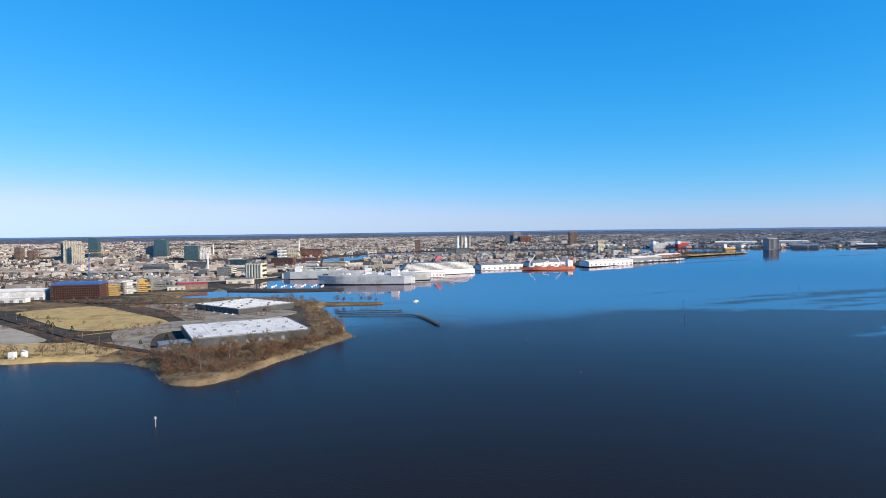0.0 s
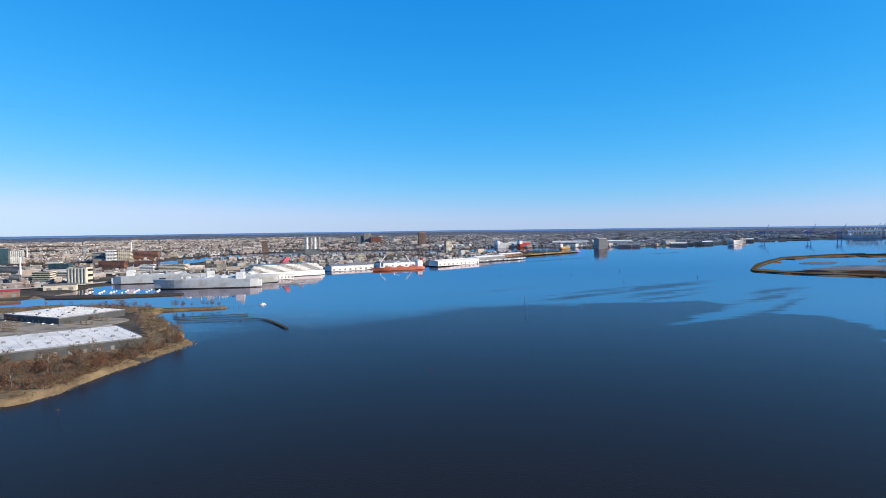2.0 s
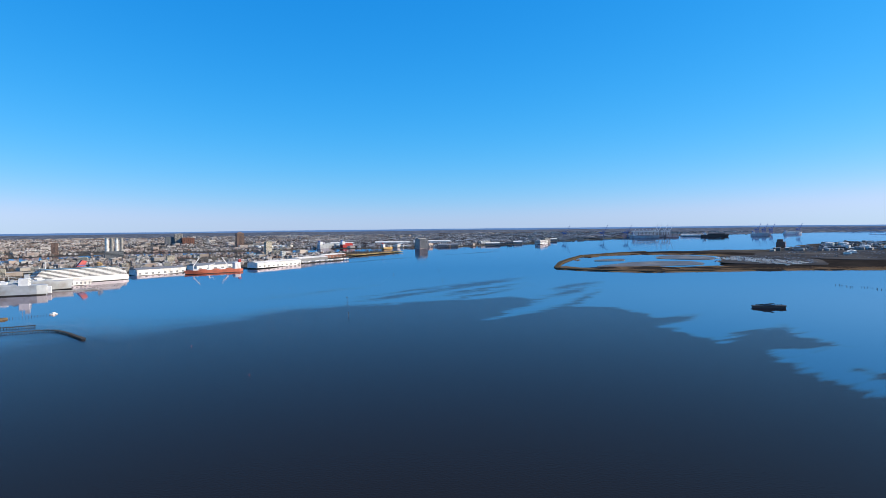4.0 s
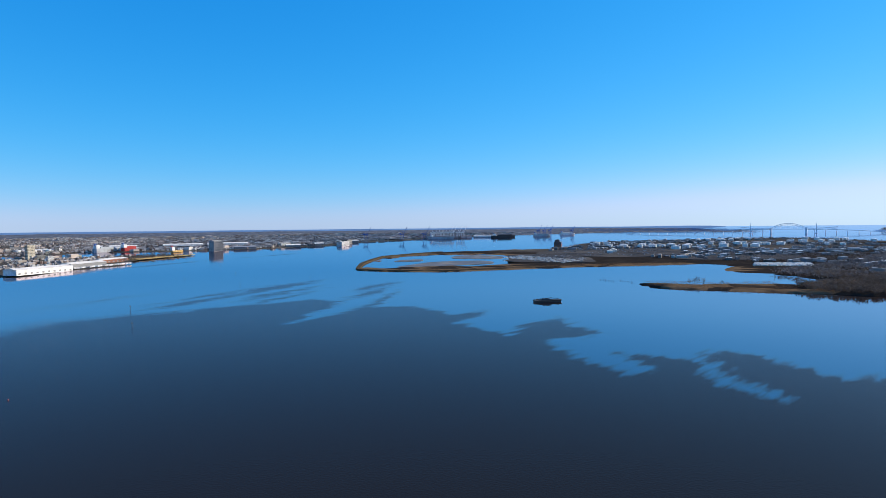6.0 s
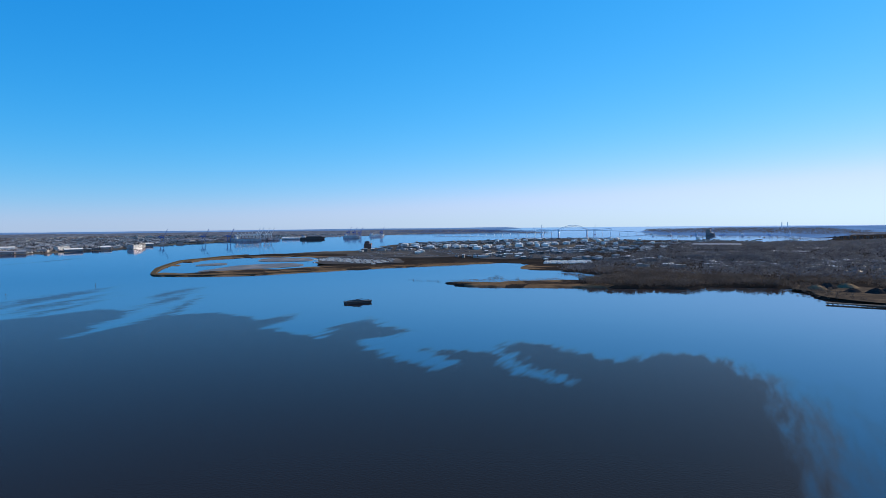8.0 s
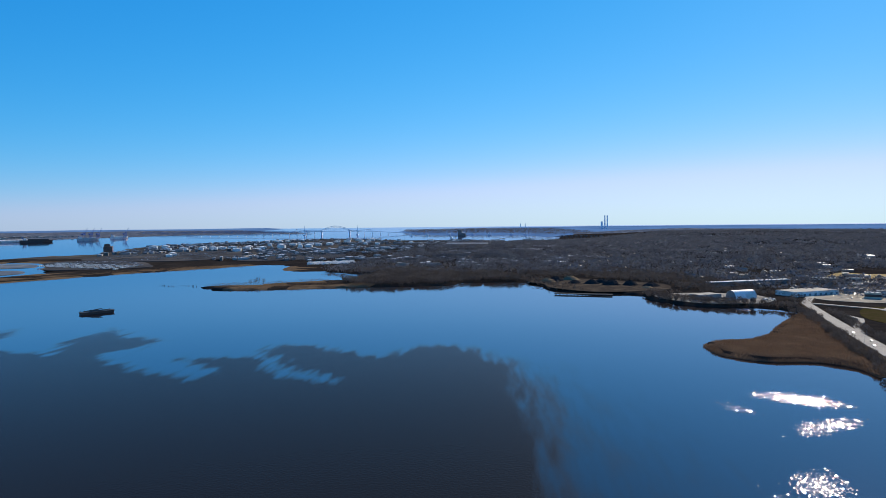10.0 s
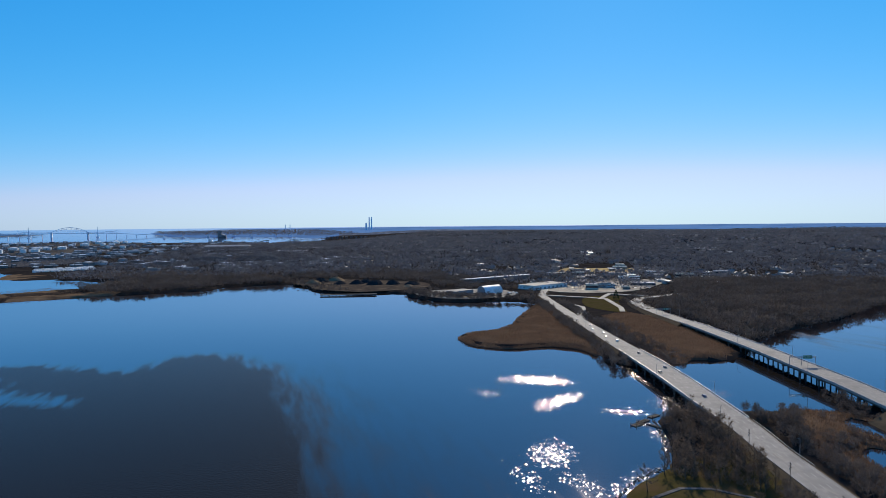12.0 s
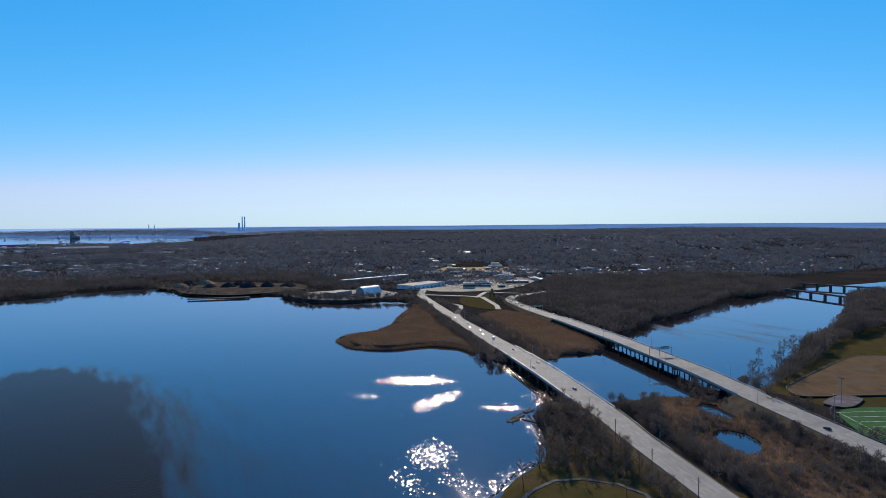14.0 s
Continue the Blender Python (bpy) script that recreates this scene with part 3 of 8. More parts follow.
def part(name, geo, mat, parent, label="", smooth=False, kind="", m=None):
    """Links a mesh as one part under a thing or a part."""
    me = geo if isinstance(geo, bpy.types.Mesh) else geo.mesh(name, mat, smooth)
    ob = new(name, me)
    ob.parent = parent
    if m is not None:
        ob.matrix_basis = m
    return tagged(ob, label, kind=kind)


def single(name, geo, mat, m, label, category, group="", kind="", smooth=False):
    """A thing of one mesh."""
    ob = new(name, geo if isinstance(geo, bpy.types.Mesh) else geo.mesh(name, mat, smooth))
    ob.matrix_basis = m
    return tagged(ob, label, category, group, kind)


def stuff(name, geo, mats, label, category, bend=True):
    """One mesh of things nobody could count, in places of the land."""
    v = far_all(geo.v) if bend else geo.v
    ob = new(name, mesh_from(name, v, geo.f))
    for m in mats if isinstance(mats, (list, tuple)) else [mats]:
        ob.data.materials.append(m)
    return tagged(ob, label, category, kind="stuff")


def scatter(poly, spacing, seed, keep=None):
    """Uneven places inside a polygon."""
    rnd = np.random.RandomState(seed)
    p = np.array([tuple(q)[:2] for q in poly], float)
    lo, hi = p.min(0), p.max(0)
    X, Y = np.meshgrid(np.arange(lo[0], hi[0], spacing), np.arange(lo[1], hi[1], spacing))
    X, Y = X.ravel() + rnd.uniform(-0.6, 0.6, X.size) * spacing, Y.ravel() + rnd.uniform(-0.6, 0.6, Y.size) * spacing
    ok = inside(X, Y, poly)
    X, Y = X[ok], Y[ok]
    if keep is not None:
        ok = keep(X, Y)
        X, Y = X[ok], Y[ok]
    return X, Y


PORT_LINE, SOUTH_LINE, NEAR_LINE = PORT_SHORE + HARBOUR + EAST_SHORE, SOUTH_SHORE + SOUTH_BANK + SOUTH_BACK, NEAR_SHORE


def port_z(x, y):
    return port_height(x, y, edge_distance(x, y, PORT_LINE))


def south_z(x, y):
    return south_height(x, y, edge_distance(x, y, SOUTH_LINE))


def near_z(x, y):
    return low_height(x, y, edge_distance(x, y, NEAR_LINE))


# ---- more materials ----
BARK = material("grey_bark", (0.13, 0.105, 0.080), 0.95, second=(0.08, 0.064, 0.05), size=0.6, bump=0.03)
PALE_BARK = material("pale_bark", (0.30, 0.27, 0.23), 0.9, second=(0.17, 0.15, 0.125), size=0.8, bump=0.03)
TWIGS = material("bare_twigs", (0.205, 0.143, 0.096), 0.95, second=(0.135, 0.096, 0.066), size=2.0, each=0.3, thin=0.2)
RED_TWIGS = material("russet_twigs", (0.24, 0.115, 0.07), 0.95, second=(0.16, 0.08, 0.052), size=2.0, each=0.25, thin=0.2)
WOODS = material("winter_woods", (0.160, 0.127, 0.102), 0.95, second=(0.105, 0.084, 0.069), size=45, island=0.35, coord="World", thin=0.2)
# winter_woods again for far off, paler and cooler: haze painted into the colour
HAZED_WOODS = material("hazed_winter_woods", (0.188, 0.176, 0.174), 0.95, second=(0.126, 0.120, 0.123), size=45, island=0.35, coord="World", thin=0.2)
RUSSET_WOODS = material("russet_thicket", (0.19, 0.105, 0.068), 0.95, second=(0.135, 0.088, 0.058), size=14, island=0.35, coord="World", thin=0.2)
EVERGREEN = material("evergreen_leaves", (0.035, 0.055, 0.022), 0.9, second=(0.022, 0.036, 0.015), size=1.5, each=0.3)
REED = material("dry_reeds", (0.170, 0.106, 0.066), 0.95, second=(0.125, 0.080, 0.052), size=7, island=0.2, coord="World", stains=(0.19, 0.125, 0.08), stain_size=30, thin=0.3)
REED_BED = material("reed_bed", (0.115, 0.072, 0.045), 0.98, second=(0.085, 0.055, 0.036), size=5, coord="World", stains=(0.13, 0.085, 0.054), stain_size=24, bump=0.3, bump_size=1.0)
TIMBER = material("weathered_timber", (0.085, 0.072, 0.060), 0.9, second=(0.05, 0.043, 0.037), size=1.2, stretch=(1, 1, 3), each=0.3)
WHITE = material("white_paint", (0.78, 0.77, 0.74), 0.55, second=(0.68, 0.67, 0.64), size=5, stains=(0.5, 0.47, 0.42), stain_size=17)
ROOF_WHITE = material("white_roof_membrane", (0.72, 0.685, 0.62), 0.9, second=(0.62, 0.59, 0.54), size=12, stains=(0.5, 0.485, 0.46), stain_size=30, bump=0.05, bump_size=6)
CLAD_DARK = material("charcoal_cladding", (0.055, 0.060, 0.066), 0.6, second=(0.042, 0.046, 0.052), size=3, stains=(0.075, 0.08, 0.085), stain_size=15)
CLAD_GREY = material("grey_cladding", (0.20, 0.205, 0.21), 0.6, second=(0.16, 0.165, 0.17), size=4)
BRICK = material("red_brick", (0.23, 0.105, 0.072), 0.9, second=(0.17, 0.078, 0.055), size=4, stains=(0.27, 0.14, 0.10), stain_size=14)
BROWN_BRICK = material("brown_brick", (0.24, 0.165, 0.13), 0.9, second=(0.18, 0.12, 0.095), size=4)
CREAM = material("cream_render", (0.62, 0.55, 0.42), 0.8, second=(0.53, 0.47, 0.36), size=6, stains=(0.42, 0.37, 0.29), stain_size=14)
GLASS_DARK = material("dark_window_glass", (0.02, 0.028, 0.036), 0.08, second=(0.03, 0.04, 0.05), size=6, spec=0.8)
GLASS_TEAL = material("teal_curtain_glass", (0.05, 0.095, 0.11), 0.12, second=(0.035, 0.07, 0.085), size=8, spec=0.9)
STEEL_GREY = material("ship_grey_paint", (0.43, 0.45, 0.46), 0.5, second=(0.37, 0.39, 0.40), size=9, stains=(0.30, 0.29, 0.27), stain_size=22)
DARK_STEEL = material("dark_steel", (0.06, 0.065, 0.07), 0.55, second=(0.045, 0.048, 0.052), size=2, metal=0.2)
GALV = material("galvanised_steel", (0.32, 0.33, 0.34), 0.45, second=(0.25, 0.26, 0.27), size=1.5, metal=0.5)
ORANGE = material("orange_hull_paint", (0.48, 0.13, 0.065), 0.55, second=(0.40, 0.10, 0.05), size=6, stains=(0.30, 0.09, 0.05), stain_size=16)
RED = material("red_paint", (0.42, 0.035, 0.03), 0.5, second=(0.34, 0.03, 0.025), size=3)
BLUE = material("blue_paint", (0.045, 0.12, 0.36), 0.5, second=(0.035, 0.09, 0.28), size=3)
YELLOW = material("yellow_ochre_panels", (0.55, 0.34, 0.10), 0.7, second=(0.46, 0.28, 0.085), size=4)
TAR_ROOF = material("tar_roof", (0.10, 0.10, 0.10), 0.85, second=(0.15, 0.148, 0.145), size=9)
DIRT = material("bare_dirt", (0.125, 0.083, 0.047), 0.95, second=(0.095, 0.064, 0.039), size=9, stains=(0.11, 0.085, 0.06), stain_size=26, coord="World", bump=0.06, bump_size=1.2)
GRAVEL_LOT = material("worn_lot", (0.38, 0.335, 0.265), 0.95, second=(0.31, 0.275, 0.22), size=14, stains=(0.25, 0.225, 0.185), stain_size=35, coord="World")
TURF = material("sports_turf", (0.024, 0.085, 0.020), 0.9, second=(0.019, 0.068, 0.016), size=7, coord="World")
LINE = material("white_line_paint", (0.72, 0.72, 0.70), 0.7, second=(0.6, 0.6, 0.58), size=2)
SHINGLE = material("house_roofs", (0.15, 0.14, 0.13), 0.8, second=(0.10, 0.094, 0.09), size=8, island=0.6, coord="World")
HOUSE_WALL = material("house_walls", (0.30, 0.26, 0.22), 0.85, second=(0.24, 0.16, 0.125), size=30, island=0.55, coord="World")
ROW_BRICK = material("row_house_brick", (0.19, 0.128, 0.105), 0.9, second=(0.46, 0.44, 0.41), size=60, island=0.55, coord="World")
ROW_ROOF = material("row_house_roofs", (0.74, 0.73, 0.71), 0.9, second=(0.12, 0.118, 0.115), size=40, island=0.6, coord="World")


# ---- trees ----
def tree_meshes(name, seed, height=11.0, spread=4.2, twig_count=420, twig=None, limbs=7, bark=None):
    """A bare winter tree: tapered trunk with limbs, and a crown of fine twigs with gaps."""
    rnd = random.Random(seed)
    wood, crown = Geo(), Geo()
    top = Vector((rnd.uniform(-0.6, 0.6), rnd.uniform(-0.6, 0.6), height * 0.86))
    stem = [Vector((0, 0, -0.6)), Vector((rnd.uniform(-0.2, 0.2), rnd.uniform(-0.2, 0.2), height * 0.18)), top * 0.6, top]
    r0 = height * 0.017
    wood.tube(stem, [r0 * 1.25, r0, r0 * 0.6, r0 * 0.15], 6)
    tips = []
    for i in range(limbs + 4):
        s = (i + rnd.uniform(0.1, 0.9)) / (limbs + 4)
        root = stem[1].lerp(top, 0.08 + 0.85 * s)
        ang = i * 2.4 + rnd.uniform(-0.5, 0.5)
        reach = spread * rnd.uniform(0.75, 1.05) * (math.sin(math.pi * (0.28 + 0.62 * s)) ** 0.7)
        end = root + Vector((math.cos(ang) * reach, math.sin(ang) * reach, height * rnd.uniform(0.12, 0.26)))
        mid = root.lerp(end, 0.5) + Vector((0, 0, -height * 0.015))
        wood.tube([root, mid, end], [r0 * 0.45, r0 * 0.28, r0 * 0.1], 4, False)
        for k in range(4):
            a = root.lerp(end, rnd.uniform(0.3, 0.95))
            ang2 = ang + rnd.uniform(-1.5, 1.5)
            b = a + Vector((math.cos(ang2), math.sin(ang2), rnd.uniform(0.4, 1.3))) * reach * rnd.uniform(0.25, 0.45)
            wood.tube([a, b], [r0 * 0.18, r0 * 0.06], 3, False)
            tips.append((a, b))
    for _ in range(int(twig_count * 1.35)):
        a, b = rnd.choice(tips)
        p = a.lerp(b, rnd.uniform(-0.1, 1.1))
        way = Vector((rnd.gauss(0, 1), rnd.gauss(0, 1), rnd.gauss(0.5, 0.8))).normalized()
        ln, w = rnd.uniform(0.06, 0.15) * height, height * rnd.uniform(0.0025, 0.0055)
        side = way.cross(Vector((rnd.gauss(0, 1), rnd.gauss(0, 1), rnd.gauss(0, 1)))).normalized() * w
        q = p + way * ln * 0.5
        fork = q + (way + side.normalized() * rnd.uniform(0.5, 1.0)).normalized() * ln * 0.55
        crown.add([p - side, p + side, p + way * ln, q, fork, q + side * 0.9], [(0, 1, 2), (3, 5, 4)])
    return wood.mesh(name + "_trunk", bark or BARK, True), crown.mesh(name + "_crown", twig or TWIGS)


def evergreen_meshes(name, seed, height=8.0, spread=2.6, count=420):
    rnd = random.Random(seed)
    wood, crown = Geo(), Geo()
    wood.tube([(0, 0, -0.5), (0, 0, height * 0.9)], [height * 0.025, height * 0.006], 6)
    for _ in range(count):
        h = rnd.uniform(0.12, 1.0)
        rad = spread * (1 - h) ** 0.75 * rnd.uniform(0.45, 1.05) + 0.15
        a = rnd.uniform(0, 6.283)
        p = Vector((math.cos(a) * rad, math.sin(a) * rad, h * height))
        way = Vector((math.cos(a + rnd.uniform(-0.6, 0.6)), math.sin(a + rnd.uniform(-0.6, 0.6)), rnd.uniform(-0.5, 0.3))) * height * rnd.uniform(0.07, 0.13)
        side = way.cross(Vector((rnd.gauss(0, 1), rnd.gauss(0, 1), 1))).normalized() * height * rnd.uniform(0.025, 0.05)
        crown.add([p - side, p + side, p + way], [(0, 1, 2)])
    return wood.mesh(name + "_trunk", BARK, True), crown.mesh(name + "_crown", EVERGREEN)


TREES = [tree_meshes("bare_tree", 11, 11, 4.2, 480), tree_meshes("bare_tree", 12, 13, 4.6, 520), tree_meshes("bare_tree", 13, 9, 4.0, 420), tree_meshes("bare_tree", 14, 10, 3.4, 420, limbs=9), tree_meshes("bare_tree", 15, 12, 5.2, 560, limbs=9)]
RUSSETS = [tree_meshes("russet_tree", 21, 8, 3.6, 560, RED_TWIGS), tree_meshes("russet_tree", 22, 7, 3.4, 520, RED_TWIGS)]
SLENDER = [tree_meshes("slender_tree", 61, 12, 2.6, 260), tree_meshes("slender_tree", 62, 10, 2.2, 220), tree_meshes("slender_tree", 63, 13, 3.0, 260, limbs=6)]
PALES = [tree_meshes("pale_tree", 31, 13, 4.4, 300, bark=PALE_BARK)]
SHRUBS = [tree_meshes("shrub", 41, 3.6, 2.2, 260, limbs=9), tree_meshes("shrub", 42, 3.0, 2.0, 240, RED_TWIGS, limbs=9)]
GREENS = [evergreen_meshes("evergreen", 51, 8, 2.8), evergreen_meshes("evergreen", 52, 6, 3.2)]
RND = random.Random(77)


def plant(meshes, x, y, z, size=1.0, name="tree", label="bare winter tree with fine brown twigs", group="bank trees"):
    wood, crown = meshes
    t = thing(name, site(x, y, z, RND.uniform(0, 360)) @ Matrix.Diagonal((size, size, size * RND.uniform(0.9, 1.12), 1)), label, "shrub" if name == "shrub" else "tree", group)
    part("trunk", wood, None, t)
    part("crown", crown, None, t)
    return t


def wood_mass(name, xs, ys, zs, label, seed, size=10.0, leaves=18, spread=0.42, mats=None, fine=1.0):
    """Far woods: for each tree a stem and a torn crown of slivers."""
    rnd = np.random.RandomState(seed)
    n = len(xs)
    hs = size * (0.55 + 0.9 * fbm(np.asarray(xs) / 45, np.asarray(ys) / 45, seed + 60)) * rnd.uniform(0.7, 1.2, n)
    xs, ys, zs = np.asarray(xs), np.asarray(ys), np.asarray(zs)
    base = np.column_stack([xs, ys, zs])
    # crown slivers
    k = int(leaves * 1.5)
    d = rnd.normal(size=(n, k, 3))
    d /= np.linalg.norm(d, axis=2, keepdims=True)
    rad = rnd.uniform(0.35, 1.0, (n, k, 1)) ** 0.5
    cen = base[:, None, :] + np.array([0, 0, 0.58]) * hs[:, None, None] + d * rad * hs[:, None, None] * np.array([spread, spread, 0.42])
    a = rnd.normal(size=(n, k, 3))
    a /= np.linalg.norm(a, axis=2, keepdims=True)
    if fine < 1:
        a = a * 0.6 + d * 0.5 + np.array([0, 0, 0.45])
        a /= np.linalg.norm(a, axis=2, keepdims=True)
    b = np.cross(a, d)
    b /= np.linalg.norm(b, axis=2, keepdims=True) + 1e-9
    la, lb = hs[:, None, None] * rnd.uniform(0.10, 0.24, (n, k, 1)), hs[:, None, None] * rnd.uniform(0.025, 0.065, (n, k, 1)) * fine
    tri = np.stack([cen - a * la, cen + a * la * 0.6 - b * lb, cen + a * la * 0.8 + b * lb], 2).reshape(-1, 3)
    # stems
    w = hs * 0.02
    st = np.stack([base + np.column_stack([-w, 0 * w, 0 * w - 0.5]), base + np.column_stack([w, 0 * w, 0 * w - 0.5]), base + np.column_stack([0 * w, 0 * w, hs * 0.7])], 1).reshape(-1, 3)
    st2 = np.stack([base + np.column_stack([0 * w, -w, 0 * w - 0.5]), base + np.column_stack([0 * w, w, 0 * w - 0.5]), base + np.column_stack([0 * w, 0 * w, hs * 0.7])], 1).reshape(-1, 3)
    allv = far_all(np.concatenate([tri, st, st2]))
    me = bpy.data.meshes.new(name)
    me.from_pydata(allv.tolist(), [], np.arange(len(allv)).reshape(-1, 3).tolist())
    me.materials.append(mats or WOODS)
    me.update()
    return tagged(new(name, me), label, "woods", kind="stuff")


def box_mass(name, xs, ys, zs, ws, ds, hs, turns, mats, label, category, gable=0.0):
    """Many plain buildings as one mesh: walls of the first material, roofs of the second; a gable lifts the ridge by that share of the depth."""
    xs, ys, zs, ws, ds, hs = (np.asarray(a, float) for a in (xs, ys, zs, ws, ds, hs))
    t = np.radians(np.asarray(turns, float))
    c, s = np.cos(t), np.sin(t)
    n = len(xs)

    def corner(i, j, z):
        u, v = i * ws / 2, j * ds / 2
        return np.column_stack([xs + u * c - v * s, ys + u * s + v * c, z])
    low = [corner(i, j, zs - 1) for i, j in ((-1, -1), (1, -1), (1, 1), (-1, 1))]
    top = [corner(i, j, zs + hs) for i, j in ((-1, -1), (1, -1), (1, 1), (-1, 1))]
    ridge = [corner(i, 0, zs + hs + ds * gable) for i in (-1, 1)]
    v = np.stack(low + top + ridge, 1).reshape(-1, 3)
    k = np.arange(n)[:, None] * 10
    walls = [np.hstack([k + a for a in q]) for q in ((0, 1, 5, 4), (1, 2, 6, 5), (2, 3, 7, 6), (3, 0, 4, 7))]
    faces = np.concatenate(walls).tolist()
    nw = len(faces)
    if gable:
        faces += np.concatenate([np.hstack([k + a for a in q]) for q in ((4, 5, 9, 8), (6, 7, 8, 9))]).tolist()
        ends = np.concatenate([np.hstack([k + a for a in q]) for q in ((5, 6, 9), (7, 4, 8))]).tolist()
        nr = len(faces) - nw
        faces += ends
        index = [0] * nw + [1] * nr + [0] * len(ends)
    else:
        faces += np.hstack([k + a for a in (4, 5, 6, 7)]).tolist()
        index = [0] * nw + [1] * n
    me = bpy.data.meshes.new(name)
    me.from_pydata(far_all(v).tolist(), [], faces)
    for m in mats:
        me.materials.append(m)
    me.polygons.foreach_set("material_index", index)
    me.update()
    return tagged(new(name, me), label, category, kind="stuff")


def building(x, y, turn, w, d, h, wall, label, floors=4, roof=None, z=3.0, glass=None, group="", name="building", plant_room=True, bays=0):
    """Walls, a parapet roof, a strip of windows for each floor, and a plant room."""
    t = thing(name, site(x, y, z, turn), label, "building", group)
    part("wall", Geo().block(0, 0, -2, w, d, h + 2, 0.15), wall, t)
    top = part("roof", Geo().box(-w / 2 + 0.4, w / 2 - 0.4, -d / 2 + 0.4, d / 2 - 0.4, h + 0.02, h + 0.35), roof or TAR_ROOF, t)
    rim = Geo()
    for a, b in (((-w / 2, w / 2), (-d / 2, -d / 2 + 0.35)), ((-w / 2, w / 2), (d / 2 - 0.35, d / 2)), ((-w / 2, -w / 2 + 0.35), (-d / 2 + 0.35, d / 2 - 0.35)), ((w / 2 - 0.35, w / 2), (-d / 2 + 0.35, d / 2 - 0.35))):
        rim.box(*a, *b, h, h + 0.9)
    part("parapet", rim, wall, top)
    if plant_room:
        part("plant_room", Geo().block(w * 0.12, -d * 0.1, h + 0.3, w * 0.26, d * 0.34, max(2.4, h * 0.05)), CLAD_GREY, top)
    step = h / max(floors, 1)
    for k in range(floors):
        z0, z1 = k * step + step * 0.34, k * step + step * 0.78
        part("window_band", Geo().box(-w / 2 - 0.05, w / 2 + 0.05, -d / 2 - 0.05, d / 2 + 0.05, z0, z1), glass or GLASS_DARK, t)
    for k in range(bays):
        for s in (-1, 1):
            part("wall_pier", Geo().box(-w / 2 + w * (k + 0.3) / bays, -w / 2 + w * (k + 0.7) / bays, s * d / 2 - 0.2, s * d / 2 + 0.2, 0, h), wall, t)
    return t

# ---- the two road bridges and the roads that lead to them ----
def along_line(rows, step=8.0):
    """Rows of x, y, z, left and right half widths, made closer; adds the sideways direction."""
    out = []
    for a, b in zip(rows, rows[1:]):
        n = max(1, int(math.dist(a[:2], b[:2]) / step))
        out += [[a[i] + (b[i] - a[i]) * k / n for i in range(5)] for k in range(n)]
    out.append(list(rows[-1]))
    for i, p in enumerate(out):
        q0, q1 = out[max(i - 1, 0)], out[min(i + 1, len(out) - 1)]
        t = Vector((q1[0] - q0[0], q1[1] - q0[1])).normalized()
        p += [-t.y, t.x]
    return out


def strip(line, offs_l, offs_r, top, bottom=None):
    """A long slab between two offsets from a line (given as functions of the row); closed below when a bottom is given."""
    g = Geo()
    for p in line:
        x, y, z, l, r, nx, ny = p
        a, b = offs_l(p), offs_r(p)
        row = [(x + nx * a, y + ny * a, z + top), (x + nx * b, y + ny * b, z + top)]
        if bottom is not None:
            row += [(x + nx * b, y + ny * b, z + bottom), (x + nx * a, y + ny * a, z + bottom)]
        g.v += row
    n = 2 if bottom is None else 4
    for i in range(len(line) - 1):
        k = i * n
        if n == 2:
            g.f.append((k, k + 1, k + 3, k + 2))
        else:
            g.f += [(k + j, k + (j + 1) % 4, k + 4 + (j + 1) % 4, k + 4 + j) for j in range(4)]
    if n == 4:
        g.f += [(3, 2, 1, 0), tuple(len(g.v) - 4 + j for j in range(4))]
    return g


WORN_LINE = material("worn_line_paint", (0.40, 0.39, 0.36), 0.9, second=(0.27, 0.262, 0.24), size=2, coord="World")


def dashes(line, off, every=4, z=0.03, w=0.16, length=1):
    g = Geo()
    for i in range(0, len(line) - length, every):
        p, q = line[i], line[i + length]
        o, o2 = off(p), off(q)
        g.add([(p[0] + p[5] * (o - w), p[1] + p[6] * (o - w), p[2] + z), (q[0] + q[5] * (o2 - w), q[1] + q[6] * (o2 - w), q[2] + z), (q[0] + q[5] * (o2 + w), q[1] + q[6] * (o2 + w), q[2] + z), (p[0] + p[5] * (o + w), p[1] + p[6] * (o + w), p[2] + z)], [(0, 1, 2, 3)])
    return g


R1 = along_line([(20, -202, 5.4, 8, 8), (181, -245, 5.6, 8.5, 8.5), (253, -266, 6.0, 8.6, 8.8), (286, -277, 6.6, 9, 9.5), (331, -289, 7.0, 10, 10.5), (392, -306, 7.2, 10.5, 11), (450, -321, 7.0, 11, 11), (560, -347, 6.2, 9.5, 9.5), (694, -378, 5.4, 8, 8), (830, -413, 4.6, 7, 7), (956, -446, 4.2, 6.5, 6.5), (1060, -500, 4.2, 6.5, 6.5)], 4.0)
R2 = along_line([(60, -325, 6.6, 10, 10), (177, -356, 7.2, 10, 10), (272, -386, 8.0, 10, 10), (342, -409, 8.6, 10, 10), (465, -442, 8.8, 10, 10), (589, -472, 8.0, 9.5, 9.5), (700, -496, 6.6, 8.5, 8.5), (770, -514, 6.0, 8, 8), (822, -534, 5.4, 7.5, 7.5), (860, -566, 5.0, 7, 7), (880, -620, 4.8, 7, 7), (905, -680, 4.6, 7, 7)], 4.0)
EMBANK = material("road_embankment", (0.092, 0.072, 0.047), 0.95, second=(0.062, 0.050, 0.035), size=5, coord="World", bump=0.2, bump_size=1.0)


def piece_of(line, x0, x1):
    return [p for p in line if x0 <= p[0] <= x1]


